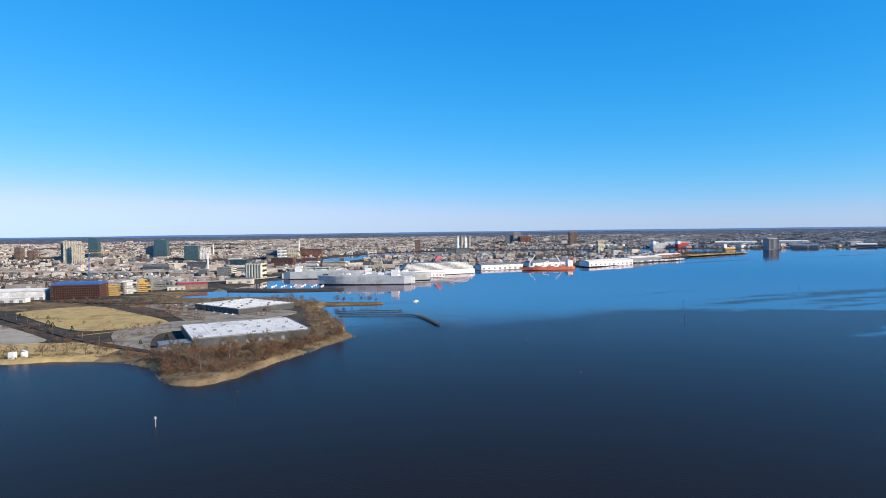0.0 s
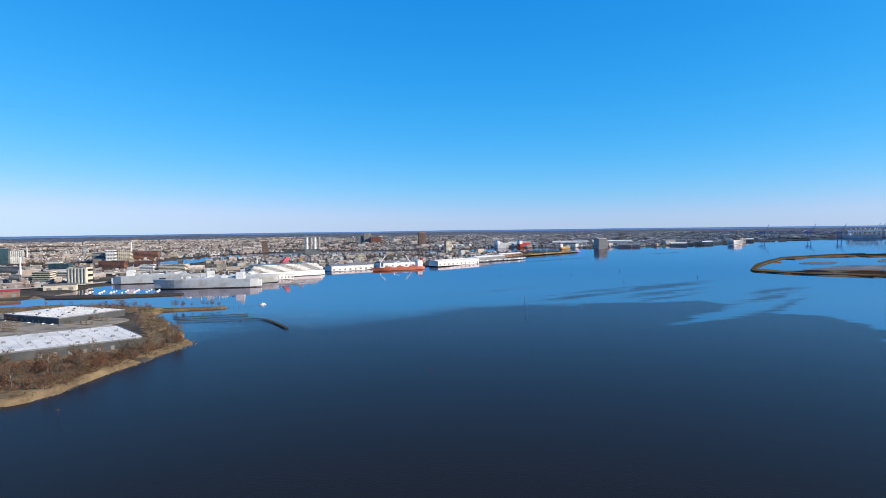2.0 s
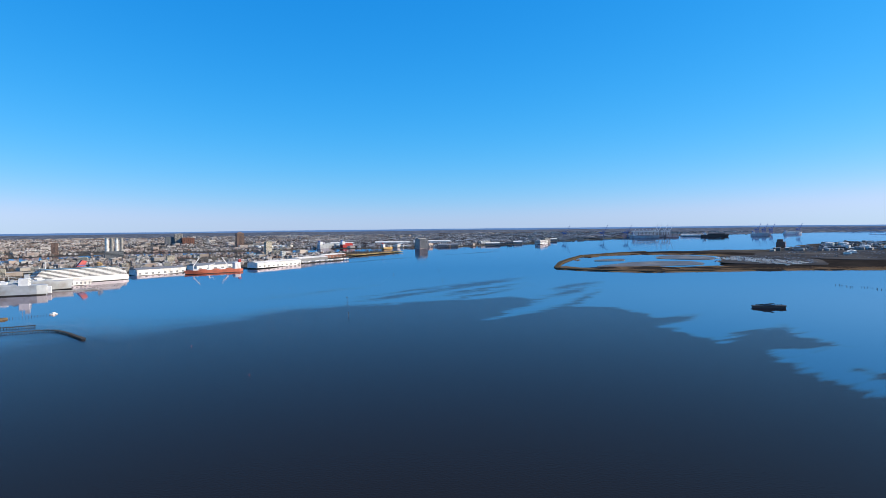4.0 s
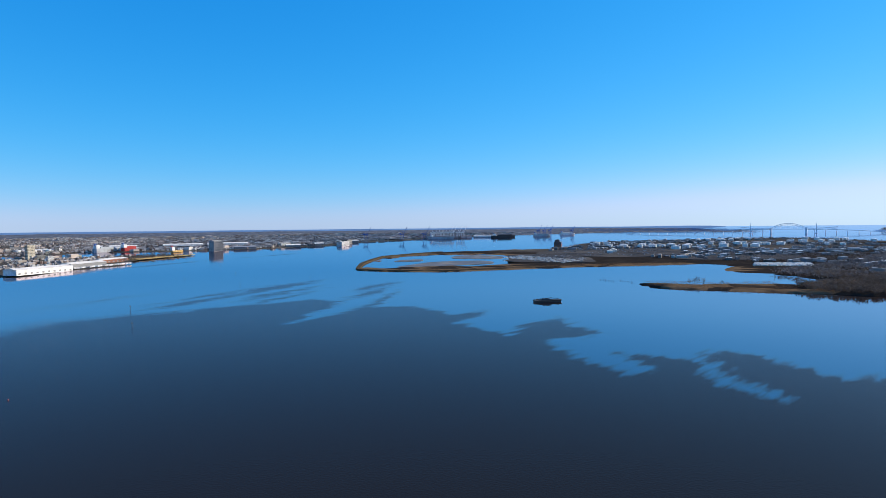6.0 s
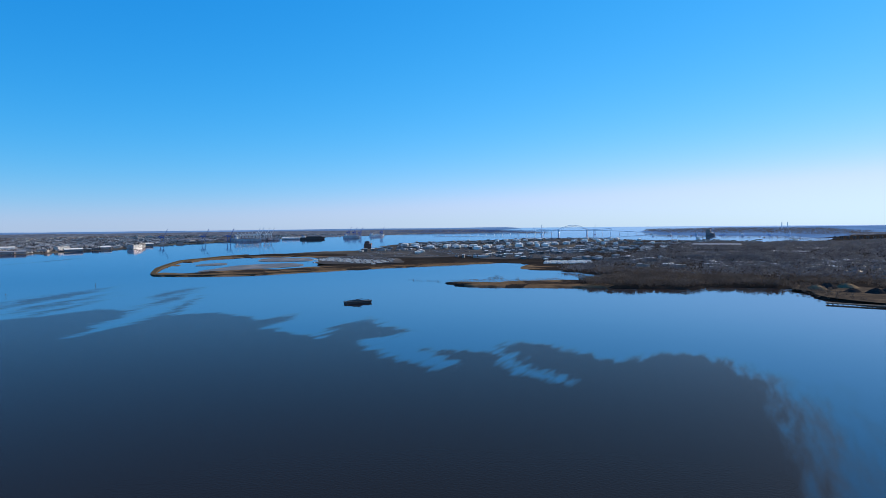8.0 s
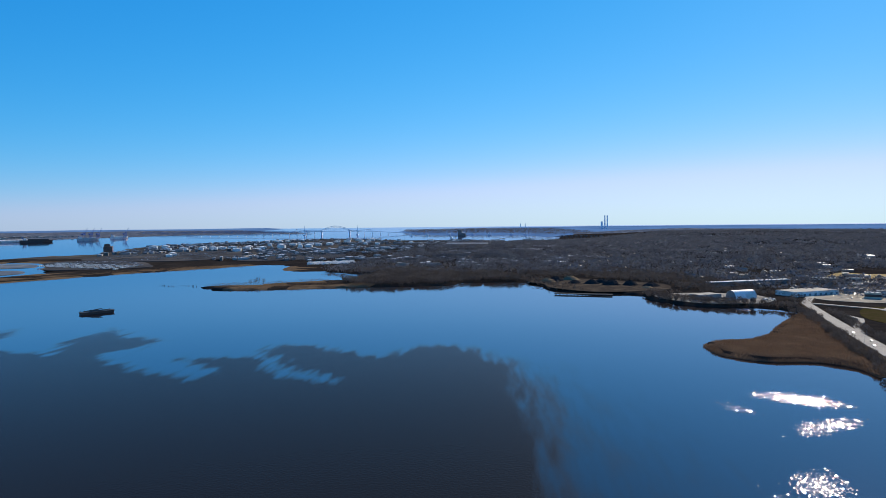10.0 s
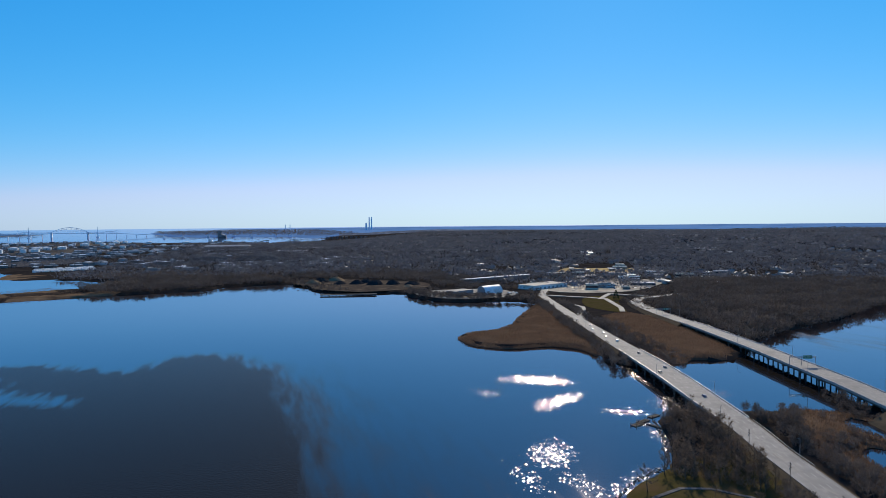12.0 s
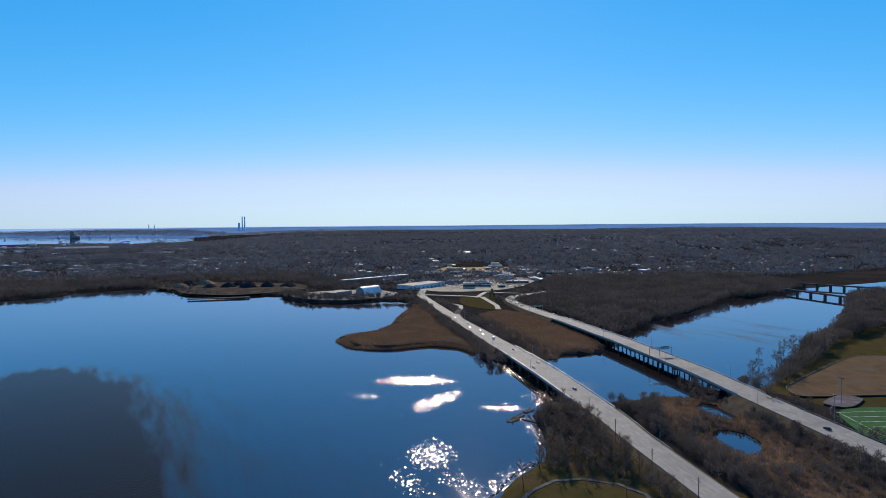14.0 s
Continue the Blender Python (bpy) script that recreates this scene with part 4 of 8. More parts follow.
def carriageway(name, line, label):
    """The whole road surface, one strip, with painted lines."""
    road = single(name, strip(line, lambda p: p[3] - 0.5, lambda p: -p[4] + 0.5, 0.0, -0.35), ROAD_DECK, Matrix(), label, "road", kind="structure")
    lanes = 4 if name == "road_1" else 3
    for k in range(1, lanes):
        part("lane_line", dashes(line, lambda p, k=k: p[3] - 1.6 - (p[3] + p[4] - 4.2) * k / lanes, 3), WORN_LINE, road)
    for s in (1, -1):
        part("edge_line", dashes(line, lambda p, s=s: (p[3] - 1.5) if s > 0 else -(p[4] - 2.3), 1, 0.025, 0.1), WORN_LINE, road)
    part("tar_seam", dashes(line, lambda p: p[3] * 0.35, 1, 0.018, 0.07), ASPHALT, road)
    return road


carriageway("road_1", R1, "worn pale concrete road with lane lines")
carriageway("road_2", R2, "pale concrete highway with worn lanes")


def embankment(name, line, foot):
    g = Geo()
    for x, y, z, l, r, nx, ny in line:
        drop = z + 0.5
        g.v += [(x + nx * (l + 0.6 + drop * foot), y + ny * (l + 0.6 + drop * foot), -0.5), (x + nx * (l + 0.6), y + ny * (l + 0.6), z - 0.36), (x - nx * (r + 0.6), y - ny * (r + 0.6), z - 0.36), (x - nx * (r + 0.6 + drop * foot), y - ny * (r + 0.6 + drop * foot), -0.5)]
    for i in range(len(line) - 1):
        g.f += [(4 * i + j, 4 * i + j + 1, 4 * i + 5 + j, 4 * i + 4 + j) for j in range(3)]
    tagged(new(name, g.mesh(name, EMBANK, True)), "grassy road embankment", "embankment", kind="structure")


embankment("embankment_1", piece_of(R1, 0, 312), 1.6)
embankment("embankment_2", piece_of(R1, 492, 1100), 1.3)
embankment("embankment_3", piece_of(R2, 0, 285), 1.5)
embankment("embankment_4", piece_of(R2, 612, 1000), 1.3)


# stained concrete, base colour darkened to carry the shade beneath the bridge decks
STAINED_SHADED = material("stained_shaded_concrete", (0.14, 0.132, 0.12), 0.95, second=(0.085, 0.08, 0.075), size=3, stains=(0.06, 0.058, 0.055), stain_size=8)


def road_bridge(name, line, every, label, rail_h):
    """Deck girders, parapets with posts, and bents of columns under a cap."""
    t = thing(name, Matrix(), label, "bridge")
    part("deck_slab", strip(line, lambda p: p[3], lambda p: -p[4], -0.36, -0.85), CONCRETE, t)
    for k in range(5):
        part("girder", strip(line, lambda p, k=k: p[3] - 1.0 - (p[3] + p[4] - 3.0) * k / 4, lambda p, k=k: p[3] - 1.9 - (p[3] + p[4] - 3.0) * k / 4, -0.85, -2.3), STAINED_SHADED, t)
    for s in (1, -1):
        wall = part("parapet", strip(line, lambda p, s=s: s * ((p[3] if s > 0 else p[4])), lambda p, s=s: s * ((p[3] if s > 0 else p[4]) - 0.4), 0.75, -0.36), CONCRETE, t, "pale concrete parapet")
        part("handrail", strip(line, lambda p, s=s: s * ((p[3] if s > 0 else p[4]) - 0.1), lambda p, s=s: s * ((p[3] if s > 0 else p[4]) - 0.28), rail_h, rail_h - 0.14), GALV, wall, "steel rail on the parapet")
        part("kerb", strip(line, lambda p, s=s: s * ((p[3] if s > 0 else p[4]) - 0.45), lambda p, s=s: s * ((p[3] if s > 0 else p[4]) - 1.6), 0.16, -0.3), CONCRETE, t)
    for i in range(every // 2, len(line), every):
        x, y, z, l, r, nx, ny = line[i]
        g = Geo().beam((x + nx * (l - 0.4), y + ny * (l - 0.4), z - 2.8), (x - nx * (r - 0.4), y - ny * (r - 0.4), z - 2.8), 1.4, 1.1)
        bent = part("bent_cap", g, STAINED_SHADED, t)
        for k in range(5):
            o = l - 1.5 - (l + r - 3.0) * k / 4
            part("column", Geo().tube([(x + nx * o, y + ny * o, -2), (x + nx * o, y + ny * o, z - 2.9)], 0.55, 8), STAINED_SHADED, bent)
    return t


road_bridge("concrete_bridge", piece_of(R1, 302, 502), 5, "long low concrete road bridge with pale parapets", 1.15)
road_bridge("highway_bridge", piece_of(R2, 276, 622), 6, "concrete highway bridge on many columns over the river", 1.15)


def guard_rail(line, side, label):
    t = thing("guard_rail", Matrix(), label, "guard rail")
    part("beam", strip(line, lambda p: side * ((p[3] if side > 0 else p[4]) + 0.15), lambda p: side * ((p[3] if side > 0 else p[4]) + 0.05), 0.78, 0.48), GALV, t)
    g = Geo()
    for p in line:
        o = side * ((p[3] if side > 0 else p[4]) + 0.2)
        g.box(-0.08, 0.08, -0.08, 0.08, -0.6, 0.72, Matrix.Translation((p[0] + p[5] * o, p[1] + p[6] * o, p[2])))
    part("post_row", g, GALV, t, kind="stuff")


guard_rail(piece_of(R2, 60, 276), -1, "steel guard rail beside the highway")
guard_rail(piece_of(R2, 622, 850), -1, "steel guard rail beside the highway")
guard_rail(piece_of(R1, 230, 302), -1, "steel guard rail before the bridge")


def lamp_post(x, y, z, toward, height=9.0):
    t = thing("street_lamp", site(x, y, z, toward), "grey steel street lamp with a single arm", "street lamp", "street lamps")
    part("base", Geo().cyl(0, 0, -1.0, 0.5, 0.22, 0.18, 8), CONCRETE, t)
    part("pole", Geo().tube([(0, 0, 0.4), (0, 0, height - 0.6), (0.35, 0, height)], [0.13, 0.09, 0.07], 6), GALV, t)
    arm = part("arm", Geo().tube([(0.3, 0, height - 0.05), (1.4, 0, height + 0.35), (2.6, 0, height + 0.4)], [0.06, 0.05, 0.045], 5), GALV, t)
    part("lamp_head", Geo().block(2.85, 0, height + 0.3, 0.75, 0.3, 0.16), DARK_STEEL, arm)
    return t


for line, xs in ((R1, (246, 300, 352, 404, 456, 510, 566, 622, 680)), (R2, (205, 262, 318, 374, 430, 486, 542, 600, 660))):
    for i, x in enumerate(xs):
        p = min(line, key=lambda q: abs(q[0] - x))
        s = 1 if i % 2 else -1
        o = s * ((p[3] if s > 0 else p[4]) - 0.2)
        ang = math.degrees(math.atan2(-s * p[6], -s * p[5]))
        lamp_post(p[0] + p[5] * o, p[1] + p[6] * o, p[2], ang)


def utility_pole(x, y, z, turn, height=12.5):
    t = thing("utility_pole", site(x, y, z, turn), "brown timber utility pole with crossarms", "pole", "utility poles beside the road")
    part("pole", Geo().tube([(0, 0, -1.5), (0, 0, height)], [0.2, 0.13], 7), TIMBER, t)
    for h in (height - 0.6, height - 1.9):
        arm = part("crossarm", Geo().box(-1.3, 1.3, -0.07, 0.07, h - 0.07, h + 0.07), TIMBER, t)
        for k in (-1.15, -0.6, 0.6, 1.15):
            part("insulator", Geo().cyl(k, 0, h + 0.07, h + 0.3, 0.06, 0.04, 6), GALV, arm)
    part("transformer", Geo().cyl(0.32, 0, height - 3.6, height - 2.6, 0.24, sides=10), GALV, t)


POLES = [(259, -256, 3.6), (216, -241, 3.6), (181, -233, 4.0), (150, -222, 4.0)]
for x, y, z in POLES:
    utility_pole(x, y, z, -15)
for (x0, y0, z0), (x1, y1, z1) in zip(POLES, POLES[1:]):
    for k in (-1.15, 0.6, 1.15):
        pts = [(x0 + (x1 - x0) * s, y0 + (y1 - y0) * s + k * 0.9, z0 + 12.0 + (z1 - z0) * s - 1.0 * math.sin(math.pi * s)) for s in np.linspace(0, 1, 9)]
        single("power_line", Geo().tube(pts, 0.02, 3), DARK_STEEL, Matrix(), "thin dark power line between timber poles", "cable", "power lines")


def sign_gantry(i):
    p = R2[i]
    t = thing("sign_gantry", Matrix.Translation((p[0], p[1], p[2])) @ Matrix.Rotation(math.atan2(p[6], p[5]), 4, "Z"), "steel gantry with green highway signs", "sign")
    l, r = p[3], p[4]
    for x in (l + 0.3, 1.0):
        part("post", Geo().tube([(x, 0, -1.0), (x, 0, 7.4)], 0.22, 8), GALV, t)
    for z in (6.0, 7.2):
        for y in (-0.5, 0.5):
            part("chord", Geo().tube([(l + 0.3, y, z), (-r - 0.3, y, z)], 0.09, 5), GALV, t)
    g = Geo()
    for k in range(11):
        x = l - (l + r) * k / 10
        for y in (-0.5, 0.5):
            g.beam((x, y, 6.0), (x - (l + r) / 20, y, 7.2), 0.06).beam((x - (l + r) / 20, y, 7.2), (x - (l + r) / 10, y, 6.0), 0.06)
    part("lattice", g, GALV, t)
    part("far_post", Geo().tube([(-r - 0.3, 0, -1.0), (-r - 0.3, 0, 7.4)], 0.22, 8), GALV, t)
    for x, w in ((-4.5, 5.0), (-0.8, 1.9)):
        s = part("sign_panel", Geo().block(x, 0.75, 5.4, w, 0.14, 2.6), SIGN_GREEN, t, "green highway sign")
        for z in (6.0, 6.7, 7.3):
            part("line_of_writing", Geo().box(x - w * 0.36, x + w * 0.3, 0.83, 0.86, z - 0.12, z + 0.12), LINE, s)


SIGN_GREEN = material("green_sign", (0.01, 0.16, 0.07), 0.4, second=(0.012, 0.13, 0.06), size=2)
sign_gantry(min(range(len(R2)), key=lambda i: abs(R2[i][0] - 398)))
sign_gantry(min(range(len(R2)), key=lambda i: abs(R2[i][0] - 690)))

PAINTS = [material("car_" + n, c, 0.3, second=tuple(v * 0.9 for v in c), size=2, spec=0.6) for n, c in (("white", (0.75, 0.75, 0.74)), ("silver", (0.42, 0.43, 0.44)), ("black", (0.02, 0.02, 0.022)), ("blue", (0.04, 0.08, 0.18)), ("red", (0.33, 0.03, 0.03)), ("grey", (0.14, 0.145, 0.15)))]
PAINT_NAMES = ["white", "silver", "black", "dark blue", "red", "grey"]
TYRE = material("tyre_rubber", (0.02, 0.02, 0.02), 0.9, second=(0.03, 0.03, 0.03), size=0.3)


def car_profile(kind):
    if kind == "van":
        return [(-2.5, 0.45), (2.45, 0.45), (2.5, 1.0), (1.9, 1.15), (1.3, 2.05), (-2.45, 2.1), (-2.5, 0.5)]
    return [(-2.25, 0.4), (2.2, 0.4), (2.25, 0.8), (1.2, 0.98), (0.55, 1.45), (-1.0, 1.48), (-1.7, 1.02), (-2.25, 0.95)]


def car_parts(kind):
    prof = car_profile(kind)
    body, glass = Geo(), Geo()
    n = len(prof)
    sides = []
    for y, s in ((-0.92, 0.96), (-0.8, 1.0), (0.8, 1.0), (0.92, 0.96)):
        sides.append([(x * s, y * (0.86 if z > 1.05 else 1.0), z) for x, z in prof])
    body.v = [p for s in sides for p in s]
    for r in range(3):
        body.f += [(r * n + i, r * n + (i + 1) % n, (r + 1) * n + (i + 1) % n, (r + 1) * n + i) for i in range(n)]
    body.f += [tuple(range(n - 1, -1, -1)), tuple(range(3 * n, 4 * n))]
    if kind == "van":
        glass.add([(1.95, -0.7, 1.2), (1.95, 0.7, 1.2), (1.4, 0.62, 1.95), (1.4, -0.62, 1.95)], [(0, 1, 2, 3)])
    else:
        glass.add([(1.17, -0.68, 1.02), (1.17, 0.68, 1.02), (0.6, 0.6, 1.43), (0.6, -0.6, 1.43)], [(0, 1, 2, 3)]).add([(-1.68, -0.68, 1.06), (-1.04, -0.6, 1.46), (-1.04, 0.6, 1.46), (-1.68, 0.68, 1.06)], [(0, 1, 2, 3)])
        for s in (-1, 1):
            glass.add([(0.95, s * 0.81, 1.06), (0.5, s * 0.76, 1.38), (-0.95, s * 0.76, 1.40), (-1.4, s * 0.81, 1.08)], [(0, 1, 2, 3)])
    wheel = Geo().tube([(0, -0.1, 0), (0, 0.1, 0)], 0.33, 12)
    return body.mesh("body", None), glass.mesh("windows", GLASS_DARK), wheel.mesh("wheel", TYRE)


CAR_BODIES = {}


def car(x, y, z, turn, paint, kind="car", group="cars on the road", size=1.0):
    if kind not in CAR_BODIES:
        CAR_BODIES[kind] = car_parts(kind)
    body, glass, wheel = CAR_BODIES[kind]
    key = (kind, paint)
    if key not in CAR_BODIES:
        b = body.copy()
        b.materials.clear()
        b.materials.append(PAINTS[paint])
        CAR_BODIES[key] = b
    t = thing("van" if kind == "van" else "car", site(x, y, z, turn), PAINT_NAMES[paint] + (" van" if kind == "van" else " saloon car") + (" standing on the asphalt lot" if "lot" in group else " on the concrete road"), "van" if kind == "van" else "car", group)
    part("body", CAR_BODIES[key], None, t)
    part("windows", glass, None, t)
    for wx in (-1.4, 1.4):
        for wy in (-0.84, 0.84):
            part("wheel", wheel, None, t, m=Matrix.Translation((wx, wy, 0.33)))
    return t


for x, off, paint, kind in ((347, -2, 3, "car"), (428, -5, 5, "car"), (414, 4.5, 2, "car"), (486, -3, 2, "car"), (545, -2, 0, "van"), (566, 2, 5, "car"), (590, -2, 0, "car"), (616, 3, 0, "car"), (644, -2, 1, "car"), (690, 1, 0, "car")):
    p = min(R1, key=lambda q: abs(q[0] - x))
    car(p[0] + p[5] * off, p[1] + p[6] * off, p[2], -14.6 + (180 if off > 0 else 0), paint, kind)
for x, off, paint in ((212, 2, 2), (770, -2, 0), (742, 1, 2)):
    p = min(R2, key=lambda q: abs(q[0] - x))
    car(p[0] + p[5] * off, p[1] + p[6] * off, p[2], -15, paint)

# ---- marshes, woods and the near shore ----
MARSH_A = [(880, -408), (835, -375), (750, -322), (705, -298), (670, -262), (664, -229), (638, -210), (600, -210), (577, -225), (565, -250), (566, -285), (545, -305), (512, -306), (540, -325), (600, -340), (690, -362), (780, -385), (850, -405)]
MARSH_B = [(478, -345), (458, -360), (473, -378), (464, -407), (480, -432), (540, -452), (620, -470), (700, -482), (740, -470), (720, -425), (640, -395), (560, -370)]
MARSH_C = [(322, -332), (318, -352), (309, -370), (270, -374), (230, -356), (170, -340), (110, -322), (100, -245), (150, -256), (200, -272), (245, -288), (285, -306), (305, -318)]


def marsh(name, outline, base, seed, gap, ground, height=2.3, holes=()):
    """A reed bed: a tufted top and standing blades."""
    tagged(sheet(name, outline, [REED_BED], lambda x, y, d: np.maximum(base, ground(x, y) + 0.25) + np.clip(d * 0.3, 0, 0.4) + 0.5 * fbm(x / 6, y / 6, seed), 6, ((0, 1200, 0, 7),), 5, base=0.2, holes=holes), "dense bed of dry brown reeds", "marsh", kind="structure")
    xs, ys = scatter(outline, gap, seed)
    for h in holes:
        out = ~inside(xs, ys, h)
        xs, ys = xs[out], ys[out]
    rnd = np.random.RandomState(seed)
    n = len(xs)
    h = height * rnd.uniform(0.6, 1.15, n) * (0.75 + 0.5 * fbm(xs / 14, ys / 14, seed))
    a = rnd.uniform(0, math.pi, n)
    w = rnd.uniform(0.12, 0.32, n)
    lean = rnd.normal(0, 0.35, (n, 2))
    z0 = np.maximum(base, ground(xs, ys) + 0.25)
    tri = np.stack([np.column_stack([xs - np.cos(a) * w, ys - np.sin(a) * w, z0]), np.column_stack([xs + np.cos(a) * w, ys + np.sin(a) * w, z0]), np.column_stack([xs + lean[:, 0] + np.cos(a) * w * 0.5, ys + lean[:, 1] + np.sin(a) * w * 0.5, z0 + h]), np.column_stack([xs + lean[:, 0] - np.cos(a) * w * 0.6, ys + lean[:, 1] - np.sin(a) * w * 0.6, z0 + h * 0.9])], 1).reshape(-1, 3)
    me = bpy.data.meshes.new("reeds")
    me.from_pydata(tri.tolist(), [], np.arange(len(tri)).reshape(-1, 4).tolist())
    me.materials.append(REED)
    me.update()
    tagged(new("reeds", me), "dry brown reeds standing in the marsh", "reeds", kind="stuff")


marsh("marsh_1", MARSH_A, 0.9, 5, 0.95, south_z, 1.7)
marsh("marsh_2", MARSH_B, 0.9, 6, 1.05, south_z, 1.7)
marsh("marsh_3", MARSH_C, 0.6, 7, 0.8, near_z, 1.4, (POND_A, POND_B))

# woods beyond the highway and along the shores
FOREST = [(520, -478), (640, -500), (740, -520), (800, -560), (860, -640), (980, -700), (1100, -800), (1080, -1000), (950, -1180), (760, -1120), (705, -1000), (690, -860), (640, -750), (598, -660), (566, -572), (532, -514)]
xs, ys = scatter(FOREST, 7.0, 3)
wood_mass("forest", xs, ys, south_z(xs, ys), "bare brown winter forest behind the highway", 1, 11, 34, 0.44, None, 0.8)
RIVER_BANK = [(600, -1000), (502, -838), (434, -706), (404, -625), (360, -540), (335, -490), (318, -450), (300, -440), (318, -500), (345, -560), (375, -620), (400, -700), (420, -800), (380, -1000), (450, -1300), (640, -1300)]
xs, ys = scatter(RIVER_BANK, 5.6, 4)
wood_mass("river_bank_woods", xs, ys, near_z(xs, ys), "bare trees crowding the river bank", 2, 11, 46, 0.46, None, 0.55)
xs, ys = scatter([(1236, 280), (1246, 190), (1268, 115), (1308, 80), (1340, 20), (1330, -40), (1400, -60), (1560, 60), (1640, 250), (1600, 370), (1480, 280), (1420, 300), (1300, 330)], 7.0, 5, lambda x, y: inside(x, y, SOUTH_LINE))
wood_mass("cove_woods", xs, ys, south_z(xs, ys), "bare woods on the cove's shore", 3, 11, 22)
xs, ys = scatter([(1090, -245), (1044, -242), (980, -266), (945, -300), (937, -335), (930, -372), (900, -398), (860, -386), (840, -395), (930, -420), (970, -340), (1010, -285), (1095, -262)], 6.0, 6)
wood_mass("shore_woods", xs, ys, south_z(xs, ys), "bare trees along the industrial shore", 4, 8, 30)
xs, ys = scatter([(1175, -90), (1330, -45), (1345, 20), (1420, -20), (1400, -110), (1250, -140), (1120, -160)], 12.0, 7)
wood_mass("wharf_brush", xs, ys, south_z(xs, ys), "brush along the wharf", 5, 5, 26)
# brush on the embankments
xs, ys, zs = [], [], []
rb = np.random.RandomState(8)
for p in piece_of(R1, 455, 880) * 3:
    for s in (1, -1):
        o = s * ((p[3] if s > 0 else p[4]) + rb.uniform(2.0, 16.0))
        xs.append(p[0] + p[5] * o + rb.uniform(-4, 4)), ys.append(p[1] + p[6] * o + rb.uniform(-2, 2)), zs.append(1.2)
for p in piece_of(R1, 480, 700) * 2:
    o = -(p[4] + rb.uniform(8, 34))
    xs.append(p[0] + p[5] * o), ys.append(p[1] + p[6] * o), zs.append(1.5)
wood_mass("embankment_brush", xs, ys, zs, "bare trees and brush on the road embankment", 6, 6.5, 56, 0.42, None, 0.5)
xs, ys, zs = [], [], []
for p in piece_of(R2, 110, 330) * 4:
    o = p[3] + rb.uniform(1.5, 20)
    xs.append(p[0] + p[5] * o), ys.append(p[1] + p[6] * o), zs.append(2.8)
for p in piece_of(R1, 100, 310) * 4:
    o = -(p[4] + rb.uniform(8.0, 26))
    xs.append(p[0] + p[5] * o + rb.uniform(-3, 3)), ys.append(p[1] + p[6] * o), zs.append(2.6)
mx, my = scatter(MARSH_C, 5.5, 27, lambda x, y: fbm(x / 22, y / 22, 28) > 0.5)
xs, ys, zs = np.concatenate([xs, mx]), np.concatenate([ys, my]), np.concatenate([zs, np.full(len(mx), 2.5)])
ok = (ys > -420)
for pond in (POND_A, POND_B):
    # the brush keeps clear of the ponds and of the side they are seen from
    ok &= ~inside(xs, ys, pond) & ~inside(xs + 9, ys - 8, pond) & ~inside(xs + 5, ys - 4, pond) & (edge_distance(xs, ys, pond) > 3)
zs = near_z(xs, ys)
wood_mass("wetland_brush", xs[ok], ys[ok], zs[ok], "bare thicket beside the wetland ponds", 7, 5.0, 80, 0.45, None, 0.45)
# thin saplings along the roads
xs, ys, zs = [], [], []
for p in piece_of(R1, 90, 330) * 2:
    for s in (1, -1):
        o = s * ((p[3] if s > 0 else p[4]) + rb.uniform(5.0, 14.0))
        xs.append(p[0] + p[5] * o + rb.uniform(-4, 4)), ys.append(p[1] + p[6] * o), zs.append(2.8)
for p in piece_of(R2, 100, 330) * 2:
    for s in (1, -1):
        o = s * ((p[3] if s > 0 else p[4]) + rb.uniform(3.0, 10.0))
        xs.append(p[0] + p[5] * o + rb.uniform(-4, 4)), ys.append(p[1] + p[6] * o), zs.append(3.0)
xs, ys, zs = np.array(xs), np.array(ys), np.array(zs)
ok = (edge_distance(xs, ys, NEAR_SHORE) > 4) & inside(xs, ys, NEAR_SHORE) & (fbm(xs / 25, ys / 25, 5) > 0.42)
for road in (R1, R2):
    for q in road:
        ok &= np.hypot(xs - q[0], ys - q[1]) > max(q[3], q[4]) + 2.5
wood_mass("road_saplings", xs[ok], ys[ok], near_z(xs[ok], ys[ok]), "thin bare saplings along the road sides", 17, 7.5, 60, 0.26, None, 0.35)

# trees that stand singly on the near shore
GROVE = [(338, -262), (322, -246), (300, -238), (278, -228), (266, -216), (252, -200), (240, -200), (230, -216), (214, -228), (206, -236), (230, -243), (252, -252), (280, -262), (310, -270)]
xs, ys = scatter(GROVE, 5.6, 21)
zs = near_z(xs, ys)
for i, (x, y, z) in enumerate(zip(xs, ys, zs)):
    p = min(R1, key=lambda q: (q[0] - x) ** 2 + (q[1] - y) ** 2)
    if math.dist(p[:2], (x, y)) > p[3] + 4:
        plant(SLENDER[i % 3], x, y, z, RND.uniform(0.7, 1.05), label="bare slender tree on the wooded bank", group="grove beside the bridge")
xs, ys = scatter(GROVE, 8.0, 22)
for i, (x, y, z) in enumerate(zip(xs, ys, near_z(xs, ys))):
    p = min(R1, key=lambda q: (q[0] - x) ** 2 + (q[1] - y) ** 2)
    if math.dist(p[:2], (x, y)) > p[3] + 2:
        plant(SHRUBS[i % 2], x, y, z, RND.uniform(0.7, 1.1), "shrub", "bare tangled shrub under the trees", "undergrowth shrubs")
xs, ys = scatter(GROVE, 3.2, 23, lambda x, y: (fbm(x / 14, y / 14, 24) > 0.40))
for p in R1:
    ok = np.hypot(xs - p[0], ys - p[1]) > p[3] + 3
    xs, ys = xs[ok], ys[ok]
